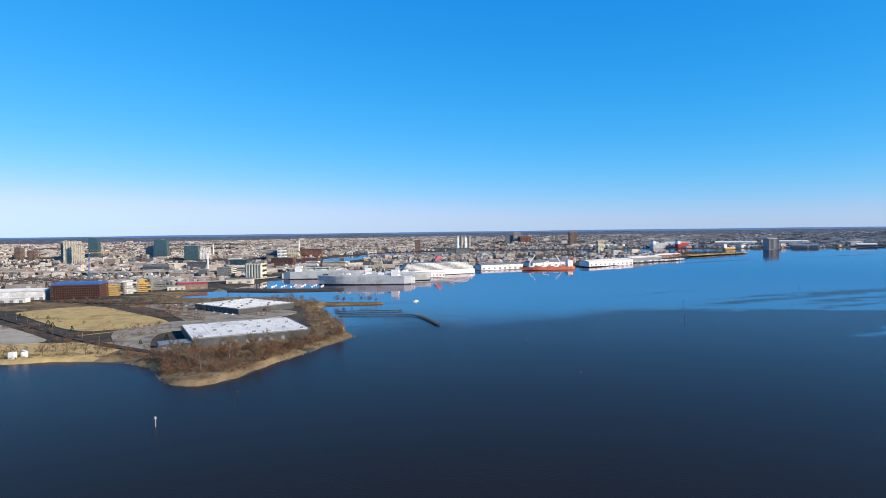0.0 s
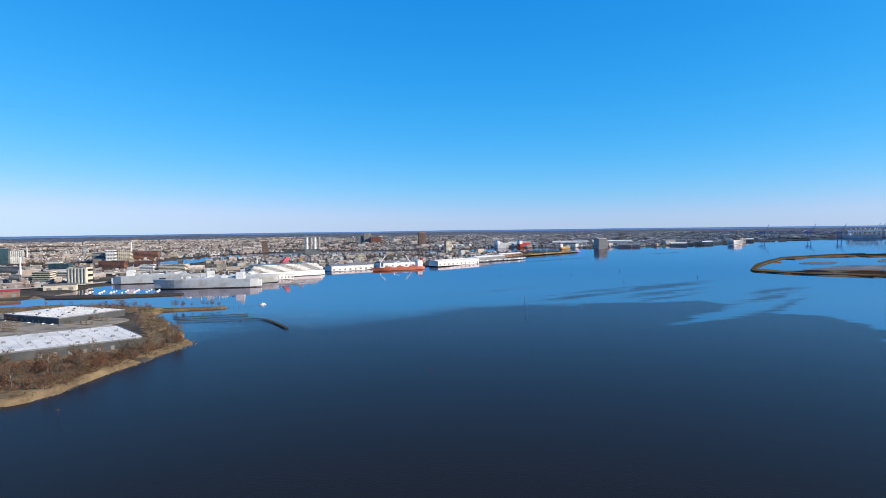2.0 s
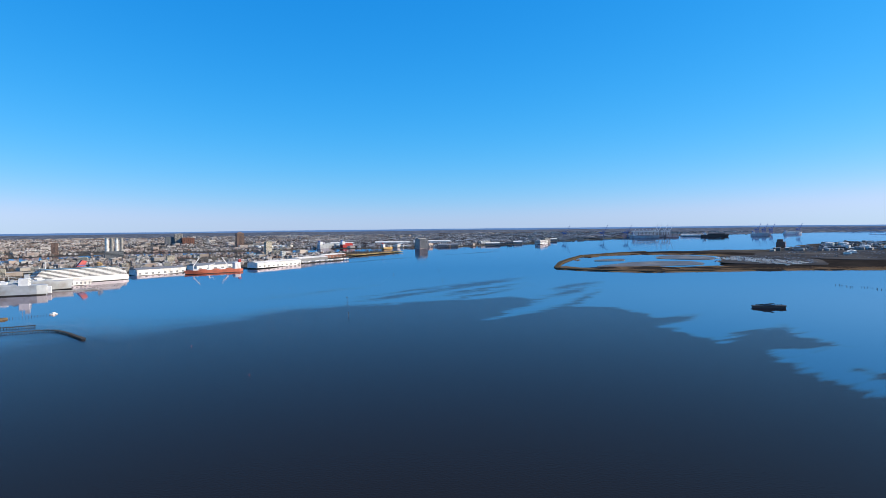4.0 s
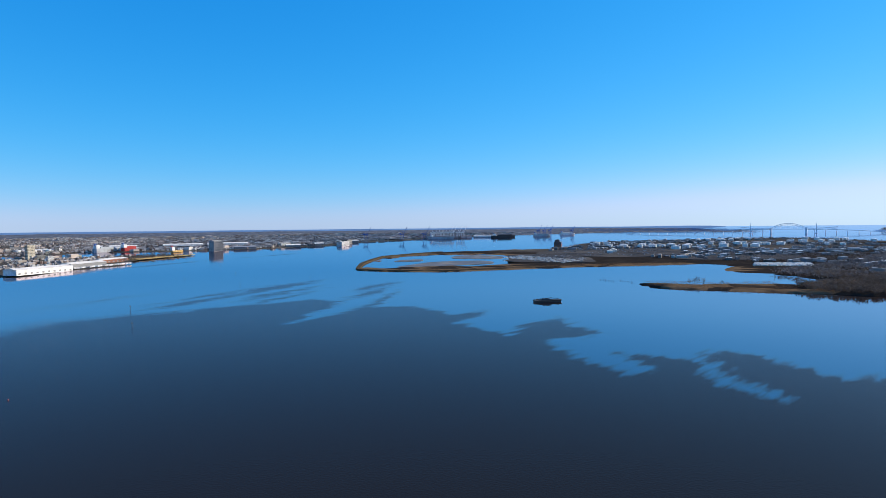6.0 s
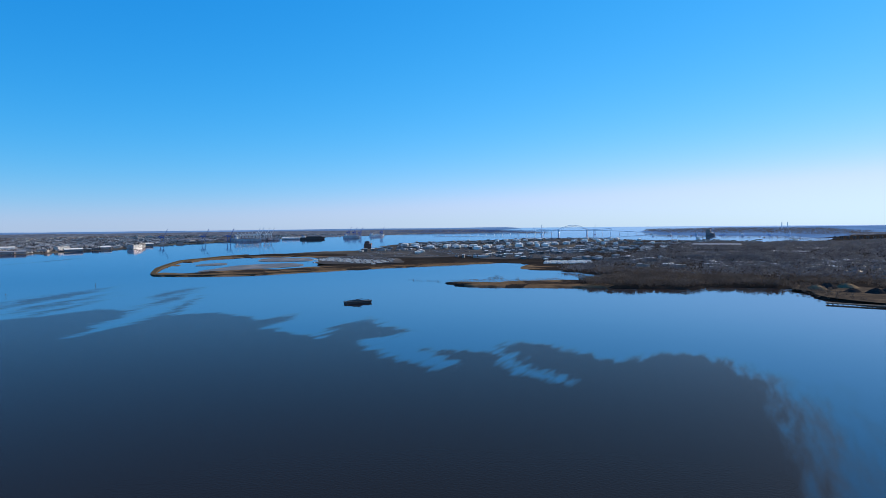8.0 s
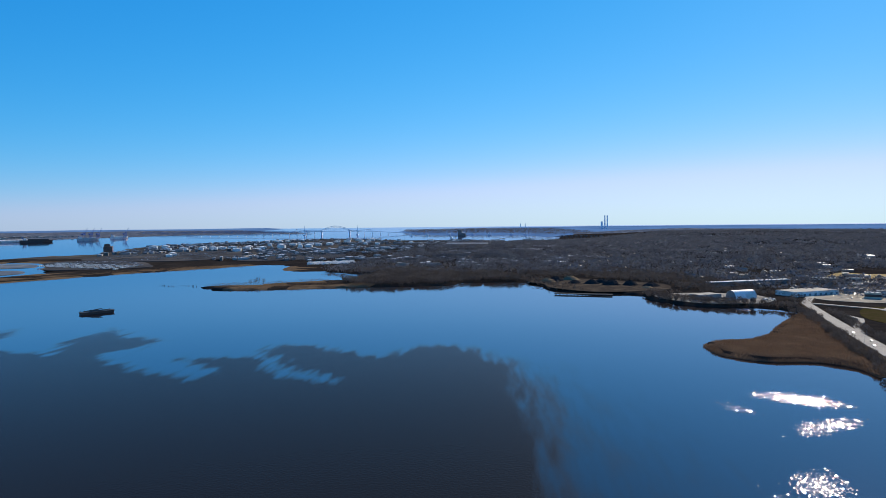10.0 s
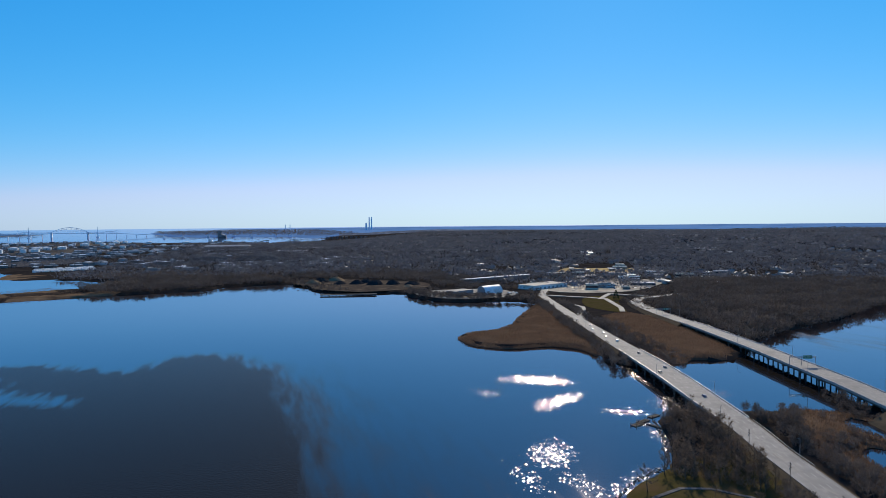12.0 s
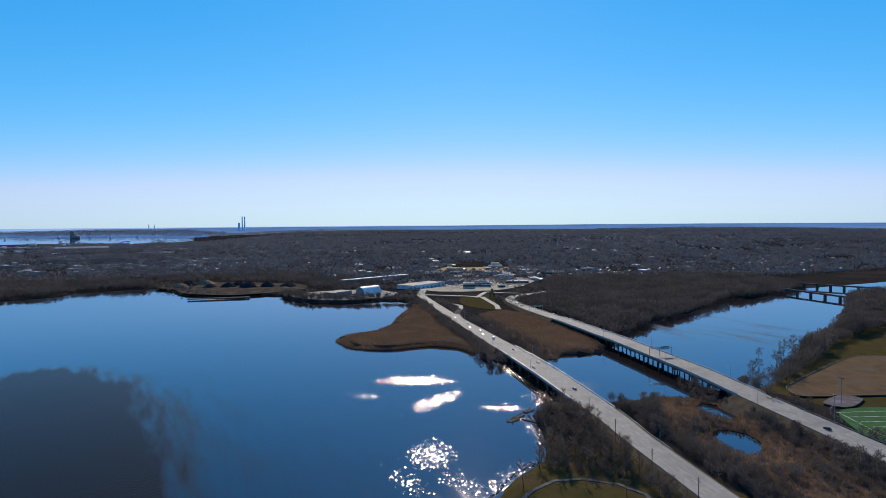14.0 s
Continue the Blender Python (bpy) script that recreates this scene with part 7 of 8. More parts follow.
for p in VIA2[::2]:
    part("pier", Geo().box(-1, 1, -4, 4, -1, p[2] - 1.5, Matrix.Translation((p[0], p[1], 0))), CONCRETE, t)

# ---- the town: terraces, works and yards too many to count ----
CITY = [(-3600, 1700), (-900, 1380), (-700, 1400), (-500, 1560), (-460, 1850), (-260, 1800), (-60, 1900), (230, 2010), (420, 2120), (700, 2350), (940, 2600), (1120, 2900), (900, 2980), (420, 3130), (60, 3230), (-180, 2950), (-380, 2520), (-470, 2260), (-600, 2380), (-570, 2650), (-480, 3150), (-200, 3500), (150, 3620), (500, 3560), (800, 3470), (1000, 3530), (1260, 3660), (1400, 3480), (1900, 3300), (2400, 3500), (2700, 3650), (3200, 4000), (4300, 4500), (5200, 4900), (7500, 5300), (6500, 8000), (0, 9500), (-6500, 7000)]


def town(name, poly, rows, seed, label, wall, roof, size, height):
    """Terraces along a grid of streets."""
    rnd = np.random.RandomState(seed)
    px = np.array(poly, float)
    n = rows
    x, y = rnd.uniform(px[:, 0].min(), px[:, 0].max(), n * 8), rnd.uniform(px[:, 1].min(), px[:, 1].max(), n * 8)
    r = np.hypot(x, y)
    ok = inside(x, y, poly) & (rnd.uniform(0, 1, n * 8) < np.clip((2200 / r) ** 1.1, 0.05, 1)) & (fbm(x / 380, y / 380, seed + 3) > 0.40)
    x, y = x[ok][:n], y[ok][:n]
    district = np.floor(vnoise(x / 900, y / 900, seed) * 3) * 25 - 12
    t = np.radians(district)
    u, v = x * np.cos(t) + y * np.sin(t), -x * np.sin(t) + y * np.cos(t)
    v = np.round(v / 36) * 36 + rnd.choice((-7, 7), len(v))
    u = np.round(u / size[0]) * size[0]
    x, y = u * np.cos(t) - v * np.sin(t), u * np.sin(t) + v * np.cos(t)
    grow = np.clip(np.hypot(x, y) / 4200, 1, 1.5)
    w, d = rnd.uniform(0.8, 1.7, len(x)) * size[0] * grow, rnd.uniform(0.8, 1.2, len(x)) * size[1] * grow
    h = rnd.uniform(*height, len(x)) * rnd.choice((1, 1, 1, 1.5), len(x))
    box_mass(name, x, y, port_z(x, y), w, d, h, district, [wall, roof], label, "houses")


town("terraced_houses", CITY, 25000, 1, "dense brick terraces with pale flat roofs", ROW_BRICK, ROW_ROOF, (7, 8), (5.0, 8.0))
town("works_and_yards", CITY, 520, 2, "low works and warehouses with pale roofs", material("works_walls", (0.46, 0.42, 0.37), 0.85, second=(0.30, 0.22, 0.18), size=90, island=0.4, coord="World"), material("works_roofs", (0.66, 0.65, 0.62), 0.8, second=(0.36, 0.35, 0.34), size=70, island=0.4, coord="World"), (34, 22), (6, 13))
rc = np.random.RandomState(9)
xs, ys = rc.uniform(-4500, 6500, 52000), rc.uniform(1300, 9000, 52000)
ok = inside(xs, ys, CITY) & (rc.uniform(0, 1, 52000) < np.clip((3200 / np.hypot(xs, ys)) ** 1.0, 0.2, 1)) & (fbm(xs / 260, ys / 260, 71) > 0.42)
xs, ys = xs[ok], ys[ok]
wood_mass("city_trees", xs, ys, port_z(xs, ys), "bare street trees and groves among the terraces", 9, 11, 8, 0.7, HAZED_WOODS, 1.7)
# single mid-rise buildings of the nearer town
rm = random.Random(12)
SK = [BRICK, CREAM, CREAM, CONCRETE, WHITE, CLAD_GREY]
SN = ["red brick", "pale cream", "cream", "pale concrete", "white", "grey clad"]
made = 0
while made < 110:
    x, y = rm.uniform(-2200, 1500), rm.uniform(1450, 4300)
    if not bool(inside(np.array([x]), np.array([y]), CITY)[0]) or math.hypot(x, y) < 1500:
        continue
    k = rm.randrange(6)
    f = rm.choice((3, 4, 4, 5, 6, 8))
    building(x, y, rm.choice((-12, 13, 0)), rm.uniform(14, 32), rm.uniform(11, 17), f * 2.9, SK[k], SN[k] + " city building with rows of windows", f, ROOF_WHITE if rm.random() < 0.6 else TAR_ROOF, float(port_z(np.array([x]), np.array([y]))[0]), group="mid-rise buildings")
    made += 1
# woods beside the railway and at the fort
for poly, gap, seed, lab in (([(-1250, 1450), (-950, 1420), (-780, 1460), (-860, 1600), (-1200, 1620)], 9, 81, "bare woods beside the motorway"), ([(860, 2420), (1000, 2560), (1300, 2760), (1180, 2900), (980, 2820), (820, 2560)], 17, 82, "bare trees around the fort"), ([(-330, 1770), (-120, 1790), (-40, 1850), (-200, 1900)], 14, 83, "bare trees behind the ships"), ([(-640, 1060), (-480, 1075), (-440, 1130), (-600, 1090)], 12, 84, "bare trees along the street")):
    xs, ys = scatter(poly, gap, seed)
    wood_mass("town_woods", xs, ys, port_z(xs, ys), lab, seed, 10, 20)
flat_patch("point_lawn", [(985, 2540), (1120, 2640), (1318, 2772), (1300, 2800), (1120, 2720), (960, 2600)], 4.4, DRY_GRASS, "tan grass on the point", "field")
xs = np.linspace(640, 860, 60) + rc.uniform(-4, 4, 60)
ys = 2125 + (xs - 640) * 0.70 + rc.uniform(5, 30, 60)
box_mass("quay_vehicles", xs, ys, np.full(60, 4.0), np.full(60, 9.0), np.full(60, 3.0), np.full(60, 3.2), rc.uniform(20, 50, 60), [material("truck_paint", (0.7, 0.7, 0.68), 0.5, second=(0.25, 0.25, 0.27), size=20, island=0.5, coord="World"), ROOF_WHITE], "trucks and trailers parked on the quay", "trucks")

# ---- the southern shore: dike, yards, works, suburbs ----
MUD = material("wet_mud", (0.115, 0.108, 0.098), 0.6, second=(0.08, 0.076, 0.07), size=30, coord="World", stains=(0.20, 0.17, 0.13), stain_size=80)
LOT = material("port_lot", (0.072, 0.071, 0.071), 0.95, second=(0.052, 0.052, 0.053), size=60, coord="World", stains=(0.10, 0.094, 0.086), stain_size=200)
COAL = material("coal_heap", (0.024, 0.023, 0.023), 0.98, second=(0.038, 0.036, 0.034), size=5, bump=0.2, bump_size=1.5)
SAND = material("sand_heap", (0.24, 0.165, 0.095), 0.98, second=(0.17, 0.118, 0.07), size=6, bump=0.15, bump_size=1.5)
for outline, z in (([(1290, 1400), (1420, 1460), (1560, 1500), (1700, 1420), (1600, 1290), (1420, 1330)], 0.07), ([(1760, 1600), (1900, 1720), (2000, 1700), (1985, 1560), (1830, 1450)], 0.09), ([(1480, 1620), (1560, 1680), (1640, 1660), (1560, 1580)], 0.06)):
    flat_patch("mud_flat", outline, z, MUD, "wet mud bank in the basin", "mud", 0.5)
for outline in ([(1660, 1260), (1870, 1400), (2010, 1540), (2120, 1480), (2060, 1240), (1900, 1100), (1760, 1040)], [(2150, 1500), (2560, 1640), (2900, 1400), (2950, 1250), (2400, 1000), (2100, 1120)], [(2100, 900), (2600, 980), (2640, 700), (2350, 600), (2150, 700)]):
    flat_patch("car_lot", outline, 4.0, LOT, "wide dark asphalt lot for parked cars", "lot")
# dike crest and its stones
DIKE = along_line([(1140, 1395, 3.0, 6, 6), (1170, 1440, 3.0, 6, 6), (1330, 1615, 3.0, 8, 8), (1500, 1768, 3.0, 8, 8), (1695, 1930, 3.0, 8, 8), (1985, 2020, 3.0, 9, 9), (2150, 2040, 3.0, 9, 9)], 14)
single("dike", strip(DIKE, lambda p: p[3], lambda p: -p[4], 0.6, -3).drawn_in(), EMBANK, Matrix(), "low brown earth dike round the basin", "dike", kind="structure")
DIKE2 = along_line([(1140, 1395, 2.8, 8, 8), (1165, 1290, 2.8, 9, 9), (1240, 1170, 2.8, 10, 10), (1400, 1100, 2.8, 11, 11), (1560, 1030, 2.8, 11, 11)], 14)
single("dike_front", strip(DIKE2, lambda p: p[3], lambda p: -p[4], 0.8, -3), EMBANK, Matrix(), "brown earth dike facing the bay", "dike", kind="structure")
# reeds and brush along the front
xs, ys = scatter([(1180, 1260), (1240, 1150), (1380, 1080), (1540, 1000), (1655, 930), (1760, 845), (1870, 790), (1930, 760), (1800, 900), (1650, 1000), (1500, 1090), (1300, 1170)], 7, 91)
wood_mass("dike_brush", xs, ys, south_z(xs, ys), "brown brush along the dike", 91, 3.2, 16, 0.7, REED)
xs, ys = scatter([(1216, 590), (1172, 535), (1170, 470), (1190, 374), (1230, 290), (1290, 330), (1380, 390), (1290, 500), (1275, 575)], 6, 92)
wood_mass("spit_reeds", xs, ys, south_z(xs, ys), "dry reeds on the low spit", 92, 2.6, 16, 0.7, REED)
for x, y, s in ((1262, 500, 1.0), (1258, 492, 1.1), (1268, 484, 0.9), (1250, 505, 0.8), (1278, 452, 0.7)):
    plant(TREES[4], x, y, 2.5, s, label="bare bush on the reedy spit", group="spit trees")
for k in range(16):
    single("old_pile", PIER_PILE, None, Matrix.Translation((1232 + (k % 8) * 3 + RND.uniform(-4, 4), 612 + k * 6, RND.uniform(-1.4, -0.6))) @ Matrix.Scale(1.6, 4), "rotten pile stump off the spit", "pile", "stumps off the spit")

# parked cars and white vans in rows
rs = np.random.RandomState(14)
for k in range(11):
    n = 16
    s = np.linspace(0, 1, n)
    x0, y0 = 1690 + k * 14, 1090 + k * 34
    xs, ys = x0 + s * 150 + rs.uniform(-1, 1, n), y0 + s * 18
    ok = rs.uniform(0, 1, n) < 0.85
    box_mass("parked_vans", xs[ok], ys[ok], np.full(ok.sum(), 4.1), np.full(ok.sum(), 7.5), np.full(ok.sum(), 2.6), np.full(ok.sum(), 2.6), np.full(ok.sum(), 96.0), [WHITE, ROOF_WHITE], "row of white vans parked on the lot", "vans")
CARS = material("lot_cars", (0.30, 0.31, 0.33), 0.35, second=(0.05, 0.055, 0.06), size=60, island=0.9, coord="World")
xs, ys = scatter([(1760, 1060), (1900, 1120), (2060, 1250), (2100, 1460), (2010, 1500), (1900, 1400), (1860, 1200)], 11, 94, lambda x, y: (np.floor(x / 26) % 3 > 0))
box_mass("parked_cars", xs, ys, np.full(len(xs), 4.1), np.full(len(xs), 4.6), np.full(len(xs), 1.9), np.full(len(xs), 1.4), np.full(len(xs), 96.0), [CARS, CARS], "rows of parked cars on the dark lot", "cars")
xs, ys = scatter([(2160, 1480), (2560, 1610), (2880, 1390), (2900, 1270), (2420, 1040), (2140, 1150)], 17, 95, lambda x, y: (np.floor(y / 40) % 3 > 0) & (fbm(x / 90, y / 90, 4) > 0.45))
box_mass("parked_cars", xs, ys, np.full(len(xs), 4.1), np.full(len(xs), 6.5), np.full(len(xs), 2.4), np.full(len(xs), 1.5), np.full(len(xs), 60.0), [CARS, CARS], "rows of parked cars beside the works", "cars")
xs, ys = scatter([(1890, 590), (1990, 620), (2090, 500), (1950, 452), (1900, 520)], 7, 96)
box_mass("stored_boats", xs, ys, np.full(len(xs), 3.5), np.full(len(xs), 8.0), np.full(len(xs), 2.8), rs.uniform(1.5, 3.5, len(xs)), rs.uniform(0, 180, len(xs)), [WHITE, ROOF_WHITE], "white boats laid up ashore for winter", "boats")

# the works district behind the yards: sheds, plant and scrub
DISTRICT = [(2080, 700), (2250, 1500), (2650, 1780), (3100, 1900), (3800, 2150), (4350, 2000), (4700, 1800), (5200, 1800), (5300, 1300), (4750, 850), (4500, 250), (4150, -60), (3300, -320), (2200, -330), (1750, -120), (1800, 250), (2060, 420)]
rd = np.random.RandomState(61)
YARDS = [(1640, 1250), (1870, 1400), (2010, 1540), (2560, 1640), (2900, 1400), (2950, 1250), (2400, 1000), (1900, 1100), (1760, 1040)]
xs, ys = scatter(DISTRICT, 58, 62, lambda x, y: ~inside(x, y, YARDS) & (fbm(x / 330, y / 330, 63) > 0.43))
m = len(xs)
box_mass("district_works", xs, ys, np.full(m, 3.4), rd.uniform(10, 46, m) * rd.choice((1, 1, 1.7), m), rd.uniform(8, 20, m), rd.uniform(3.5, 9, m) * rd.choice((1, 1, 1.5), m), rd.choice((22, 112, 35), m), [material("district_walls", (0.34, 0.33, 0.32), 0.8, second=(0.10, 0.085, 0.075), size=70, island=0.5, coord="World"), material("district_roofs", (0.62, 0.63, 0.64), 0.55, second=(0.10, 0.10, 0.105), size=50, island=0.5, coord="World")], "low sheds and plant of the works district", "buildings")
xs, ys = scatter(DISTRICT, 23, 64, lambda x, y: ~inside(x, y, YARDS) & (fbm(x / 210, y / 210, 65) > 0.44))
wood_mass("district_trees", xs, ys, south_z(xs, ys), "bare trees and scrub among the works", 64, 9, 6, 0.8, HAZED_WOODS, 2.2)

# tank farms
rt = random.Random(3)
TANKS = [(3331, 1923), (3014, 1651), (2962, 1539), (3143, 1531), (3170, 1443), (2894, 1257), (3126, 1295), (3599, 1352), (3340, 1191), (3365, 1106), (3657, 1138), (4270, 1144), (4287, 1069), (4303, 992), (4754, 1002), (4476, 1621), (4652, 1577), (4300, 1702)]
for x, y in TANKS:
    for k in range(rt.choice((1, 2, 2, 3))):
        storage_tank(x + k * 60 + rt.uniform(-10, 10), y - k * 45 + rt.uniform(-10, 10), 3, rt.uniform(13, 23), rt.uniform(12, 17), "white oil storage tank in the tank farm", group="tank farm")
for k in range(14):
    x, y = 3700 + rt.uniform(0, 1500), 300 + rt.uniform(0, 1100)
    storage_tank(x, y, 3, rt.uniform(12, 22), rt.uniform(12, 16), "white storage tank beside the bay", group="tank farm")
shed(2550, 1380, 30, 70, 30, 9, WHITE, ROOF_WHITE, "white shed among the parked cars", 4, group="works sheds")
shed(2430, 1330, 30, 40, 24, 8, WHITE, ROOF_WHITE, "small white shed among the parked cars", 3, group="works sheds")
shed(2440, 1000, 8, 170, 8, 4, CONCRETE, CONCRETE, "long low pale wall by the lot", 0, group="works sheds", pitched=False)
shed(3255, 185, 80, 210, 60, 18, CLAD_GREY, CLAD_GREY, "long blue-grey works shed with a white end", 0, group="works sheds")
shed(2249, -267, 90, 120, 50, 7, WHITE, ROOF_WHITE, "flat white-roofed warehouse in the woods", 0, group="works sheds", pitched=False)
shed(2700, -100, 70, 130, 50, 10, CLAD_GREY, ROOF_WHITE, "white-roofed works shed beside the rail yard", 0, group="works sheds")
shed(2950, -210, 60, 160, 60, 12, CLAD_GREY, ROOF_WHITE, "large white-roofed works hall", 0, group="works sheds")
shed(1242, -470, -68, 180, 16, 8, CLAD_GREY, ROOF_WHITE, "very long low building with a pale roof", 0, group="works sheds", pitched=False)
shed(1075, -500, -64, 92, 40, 7.5, WHITE, TAR_ROOF, "long grey works building beside the road", 8, group="works sheds", pitched=False)
shed(1010, -322, -56, 44, 24, 8, CLAD_GREY, TAR_ROOF, "grey steel boat shed near the shore", 4, group="works sheds", pitched=False)
RAIL = material("rail_yard_ballast", (0.34, 0.325, 0.30), 0.95, second=(0.22, 0.21, 0.20), size=30, coord="World")
flat_patch("rail_yard", [(2700, 120), (2830, 80), (3250, -20), (3240, -80), (2900, 0), (2680, 60)], 12, RAIL, "pale rail yard", "yard", 10)


TRUSS_STEEL = material("weathered_truss_steel", (0.11, 0.115, 0.12), 0.7, second=(0.08, 0.08, 0.082), size=3)


def truss_bridge(a, b, h, label, bays=14):
    """An old through truss with curved top chords."""
    a, b = Vector(a), Vector(b)
    t = thing("truss_bridge", Matrix(), label, "bridge")
    n = Vector((-(b - a).y, (b - a).x, 0)).normalized() * 5
    part("deck", Geo().beam(a, b, 10, 1.6).drawn_in(), TRUSS_STEEL, t)
    for s in (-1, 1):
        pts = [a.lerp(b, k / bays) + n * s for k in range(bays + 1)]
        tops = [p + Vector((0, 0, h * (0.45 + 0.55 * math.sin(math.pi * min(1, max(0, k / bays)))) if 0 < k < bays else 0.5)) for k, p in enumerate(pts)]
        side = part("side_truss", Geo().beam(a + n * s, b + n * s, 1.2).drawn_in(), TRUSS_STEEL, t)
        for k in range(bays):
            part("top_chord", Geo().beam(tops[k], tops[k + 1], 1.2).drawn_in(), TRUSS_STEEL, side)
            part("upright", Geo().beam(pts[k], tops[k], 0.8).drawn_in(), TRUSS_STEEL, side)
            part("diagonal", Geo().beam(pts[k], tops[k + 1], 0.7).drawn_in(), TRUSS_STEEL, side)
    for k in range(0, bays + 1, 7):
        p = a.lerp(b, k / bays)
        part("pier", Geo().block(p.x, p.y, -2, 6, 14, a.z + 1.5).drawn_in(), CONCRETE, t)


truss_bridge((2140, 240, 8), (2095, 100, 8), 15, "grey steel truss bridge in the woods")
truss_bridge((2095, 96, 8), (2055, -40, 8), 19, "grey steel truss bridge with an arched span")

# wharf, heaps, hangar
t = thing("wharf", site(1090, -146, 0, 78), "long low wharf faced with dark timber", "wharf")
part("deck", Geo().block(0, 0, 1.6, 96, 12, 1.2), STAINED_SHADED, t)
for k in range(16):
    part("fender_pile", Geo().cyl(-46 + k * 6.1, -6.2, -2, 2.6, 0.4, sides=8), TIMBER, t)
    part("fender_pile", Geo().cyl(-46 + k * 6.1, 6.2, -2, 2.6, 0.4, sides=8), TIMBER, t)


def heap(x, y, r, h, mat, label):
    g = Geo()
    rnd = random.Random(int(x + y))
    n = 22
    rings = ((1.0, 0), (0.78, 0.34), (0.52, 0.72), (0.24, 0.96), (0.04, 1.0))
    for f, z in rings:
        g.v += [(r * f * math.cos(k * 2 * math.pi / n) * rnd.uniform(0.9, 1.1), r * f * math.sin(k * 2 * math.pi / n) * rnd.uniform(0.9, 1.1), h * 0.62 * z * rnd.uniform(0.86, 1.08)) for k in range(n)]
    for i in range(4):
        g.f += [(i * n + k, i * n + (k + 1) % n, (i + 1) * n + (k + 1) % n, (i + 1) * n + k) for k in range(n)]
    g.f.append(tuple(4 * n + k for k in range(n)))
    single("mound", g, mat, site(x, y, 3.0), label, "heap", "heaps on the wharf")


for x, y, r, h, m in ((1300, -100, 17, 13, 1), (1330, -118, 18, 15, 0), (1350, -150, 19, 14, 1), (1270, -150, 15, 11, 0), (1262, -182, 17, 14, 0), (1240, -215, 19, 16, 0), (1232, -250, 16, 15, 0), (1290, -205, 17, 13, 0), (1215, -285, 18, 12, 0), (1180, -270, 12, 7, 1)):
    heap(x, y, r, h, SAND if m else COAL, "tan sand heap on the wharf yard" if m else "black coal heap on the wharf yard")
YARD_DIRT = material("dark_yard_dirt", (0.072, 0.056, 0.042), 0.98, second=(0.048, 0.040, 0.033), size=7, stains=(0.11, 0.085, 0.06), stain_size=22, coord="World")
flat_patch("wharf_yard", [(1115, -160), (1180, -100), (1260, -86), (1310, -60), (1380, -80), (1370, -180), (1260, -310), (1150, -300), (1112, -220)], 4.0, YARD_DIRT, "brown bare yard behind the wharf", "yard")
flat_patch("boat_yard", [(1050, -255), (985, -275), (955, -305), (950, -345), (960, -392), (1010, -420), (1080, -400), (1090, -300)], 4.0, GRAVEL_LOT, "pale gravel boat yard by the shore", "yard")
t = thing("fabric_hangar", site(1018, -378, 3.6, -66), "white ribbed fabric hangar in the boat yard", "hangar")
for k in range(9):
    g = Geo()
    prof = [(math.cos(a) * 11, math.sin(a) * 13 + 0.3) for a in np.linspace(0, math.pi, 15)]
    x0, x1 = -20 + k * 4.45, -20 + (k + 1) * 4.45
    g.v = [(x0, y, z) for y, z in prof] + [((x0 + x1) / 2, y * 0.975, z * 0.975) for y, z in prof] + [(x1, y, z) for y, z in prof]
    for r in (0, 1):
        g.f += [(r * 15 + i, r * 15 + i + 1, r * 15 + 16 + i, r * 15 + 15 + i) for i in range(14)]
    part("panel", g, WHITE, t)
for x0 in (-19.9, 20.0):
    part("end_wall", Geo().add([(x0, math.cos(a) * 10.7, math.sin(a) * 12.7) for a in np.linspace(0, math.pi, 15)], [tuple(range(15))]), CLAD_GREY, t)
for k in range(12):
    motor_boat(975 + rt.uniform(0, 70), -330 - rt.uniform(0, 70), rt.uniform(0, 180), rt.uniform(0.9, 1.4), "boats ashore", "white boat laid up in the yard")

for k in range(14):
    car(960 + rt.uniform(0, 60), -370 - rt.uniform(0, 50), 4.1, rt.uniform(0, 180), rt.randrange(6), rt.choice(("car", "van")), "cars in the yard lot")

# the derelict barge
t = thing("barge", Matrix.Translation((848, 566, 0)) @ Matrix.Rotation(radians(-38), 4, "Z"), "derelict rusty black barge aground in the bay", "barge")
part("hull", Geo().add([(-21, -6, -1), (20, -6, -1), (22, 0, -1), (20, 6, -1), (-21, 6, -1), (-22, -6.5, 3.2), (21, -6.5, 3.6), (23.5, 0, 3.8), (21, 6.5, 3.6), (-22, 6.5, 3.2)], [(4, 3, 2, 1, 0), (5, 6, 7, 8, 9), (0, 1, 6, 5), (1, 2, 7, 6), (2, 3, 8, 7), (3, 4, 9, 8), (4, 0, 5, 9)]), BOOT, t)
part("rubbing_strake", Geo().box(-22.2, 21, -6.9, 6.9, 2.2, 2.7), TIMBER, t)
part("deck_house", Geo().add([(-9, -4, 3.4), (9, -4, 3.4), (9, 4, 3.4), (-9, 4, 3.4), (-8, -3.4, 5.9), (3, -3.4, 5.2), (3, 3.4, 5.0), (-8, 3.4, 5.7)], [(0, 1, 5, 4), (1, 2, 6, 5), (2, 3, 7, 6), (3, 0, 4, 7), (4, 5, 6, 7)]), DARK_STEEL, t)
part("fallen_beam", Geo().beam((-18, 3, 3.6), (6, -3, 6.8), 0.9), TIMBER, t)
part("fallen_beam", Geo().beam((4, 4, 3.8), (18, -2, 4.6), 0.7), TIMBER, t)
for k in range(9):
    part("frame_stump", Geo().box(-20 + k * 4.8, -19.4 + k * 4.8, 5.6, 6.3, 3, 4.2 + RND.uniform(0, 1.2)), TIMBER, t)

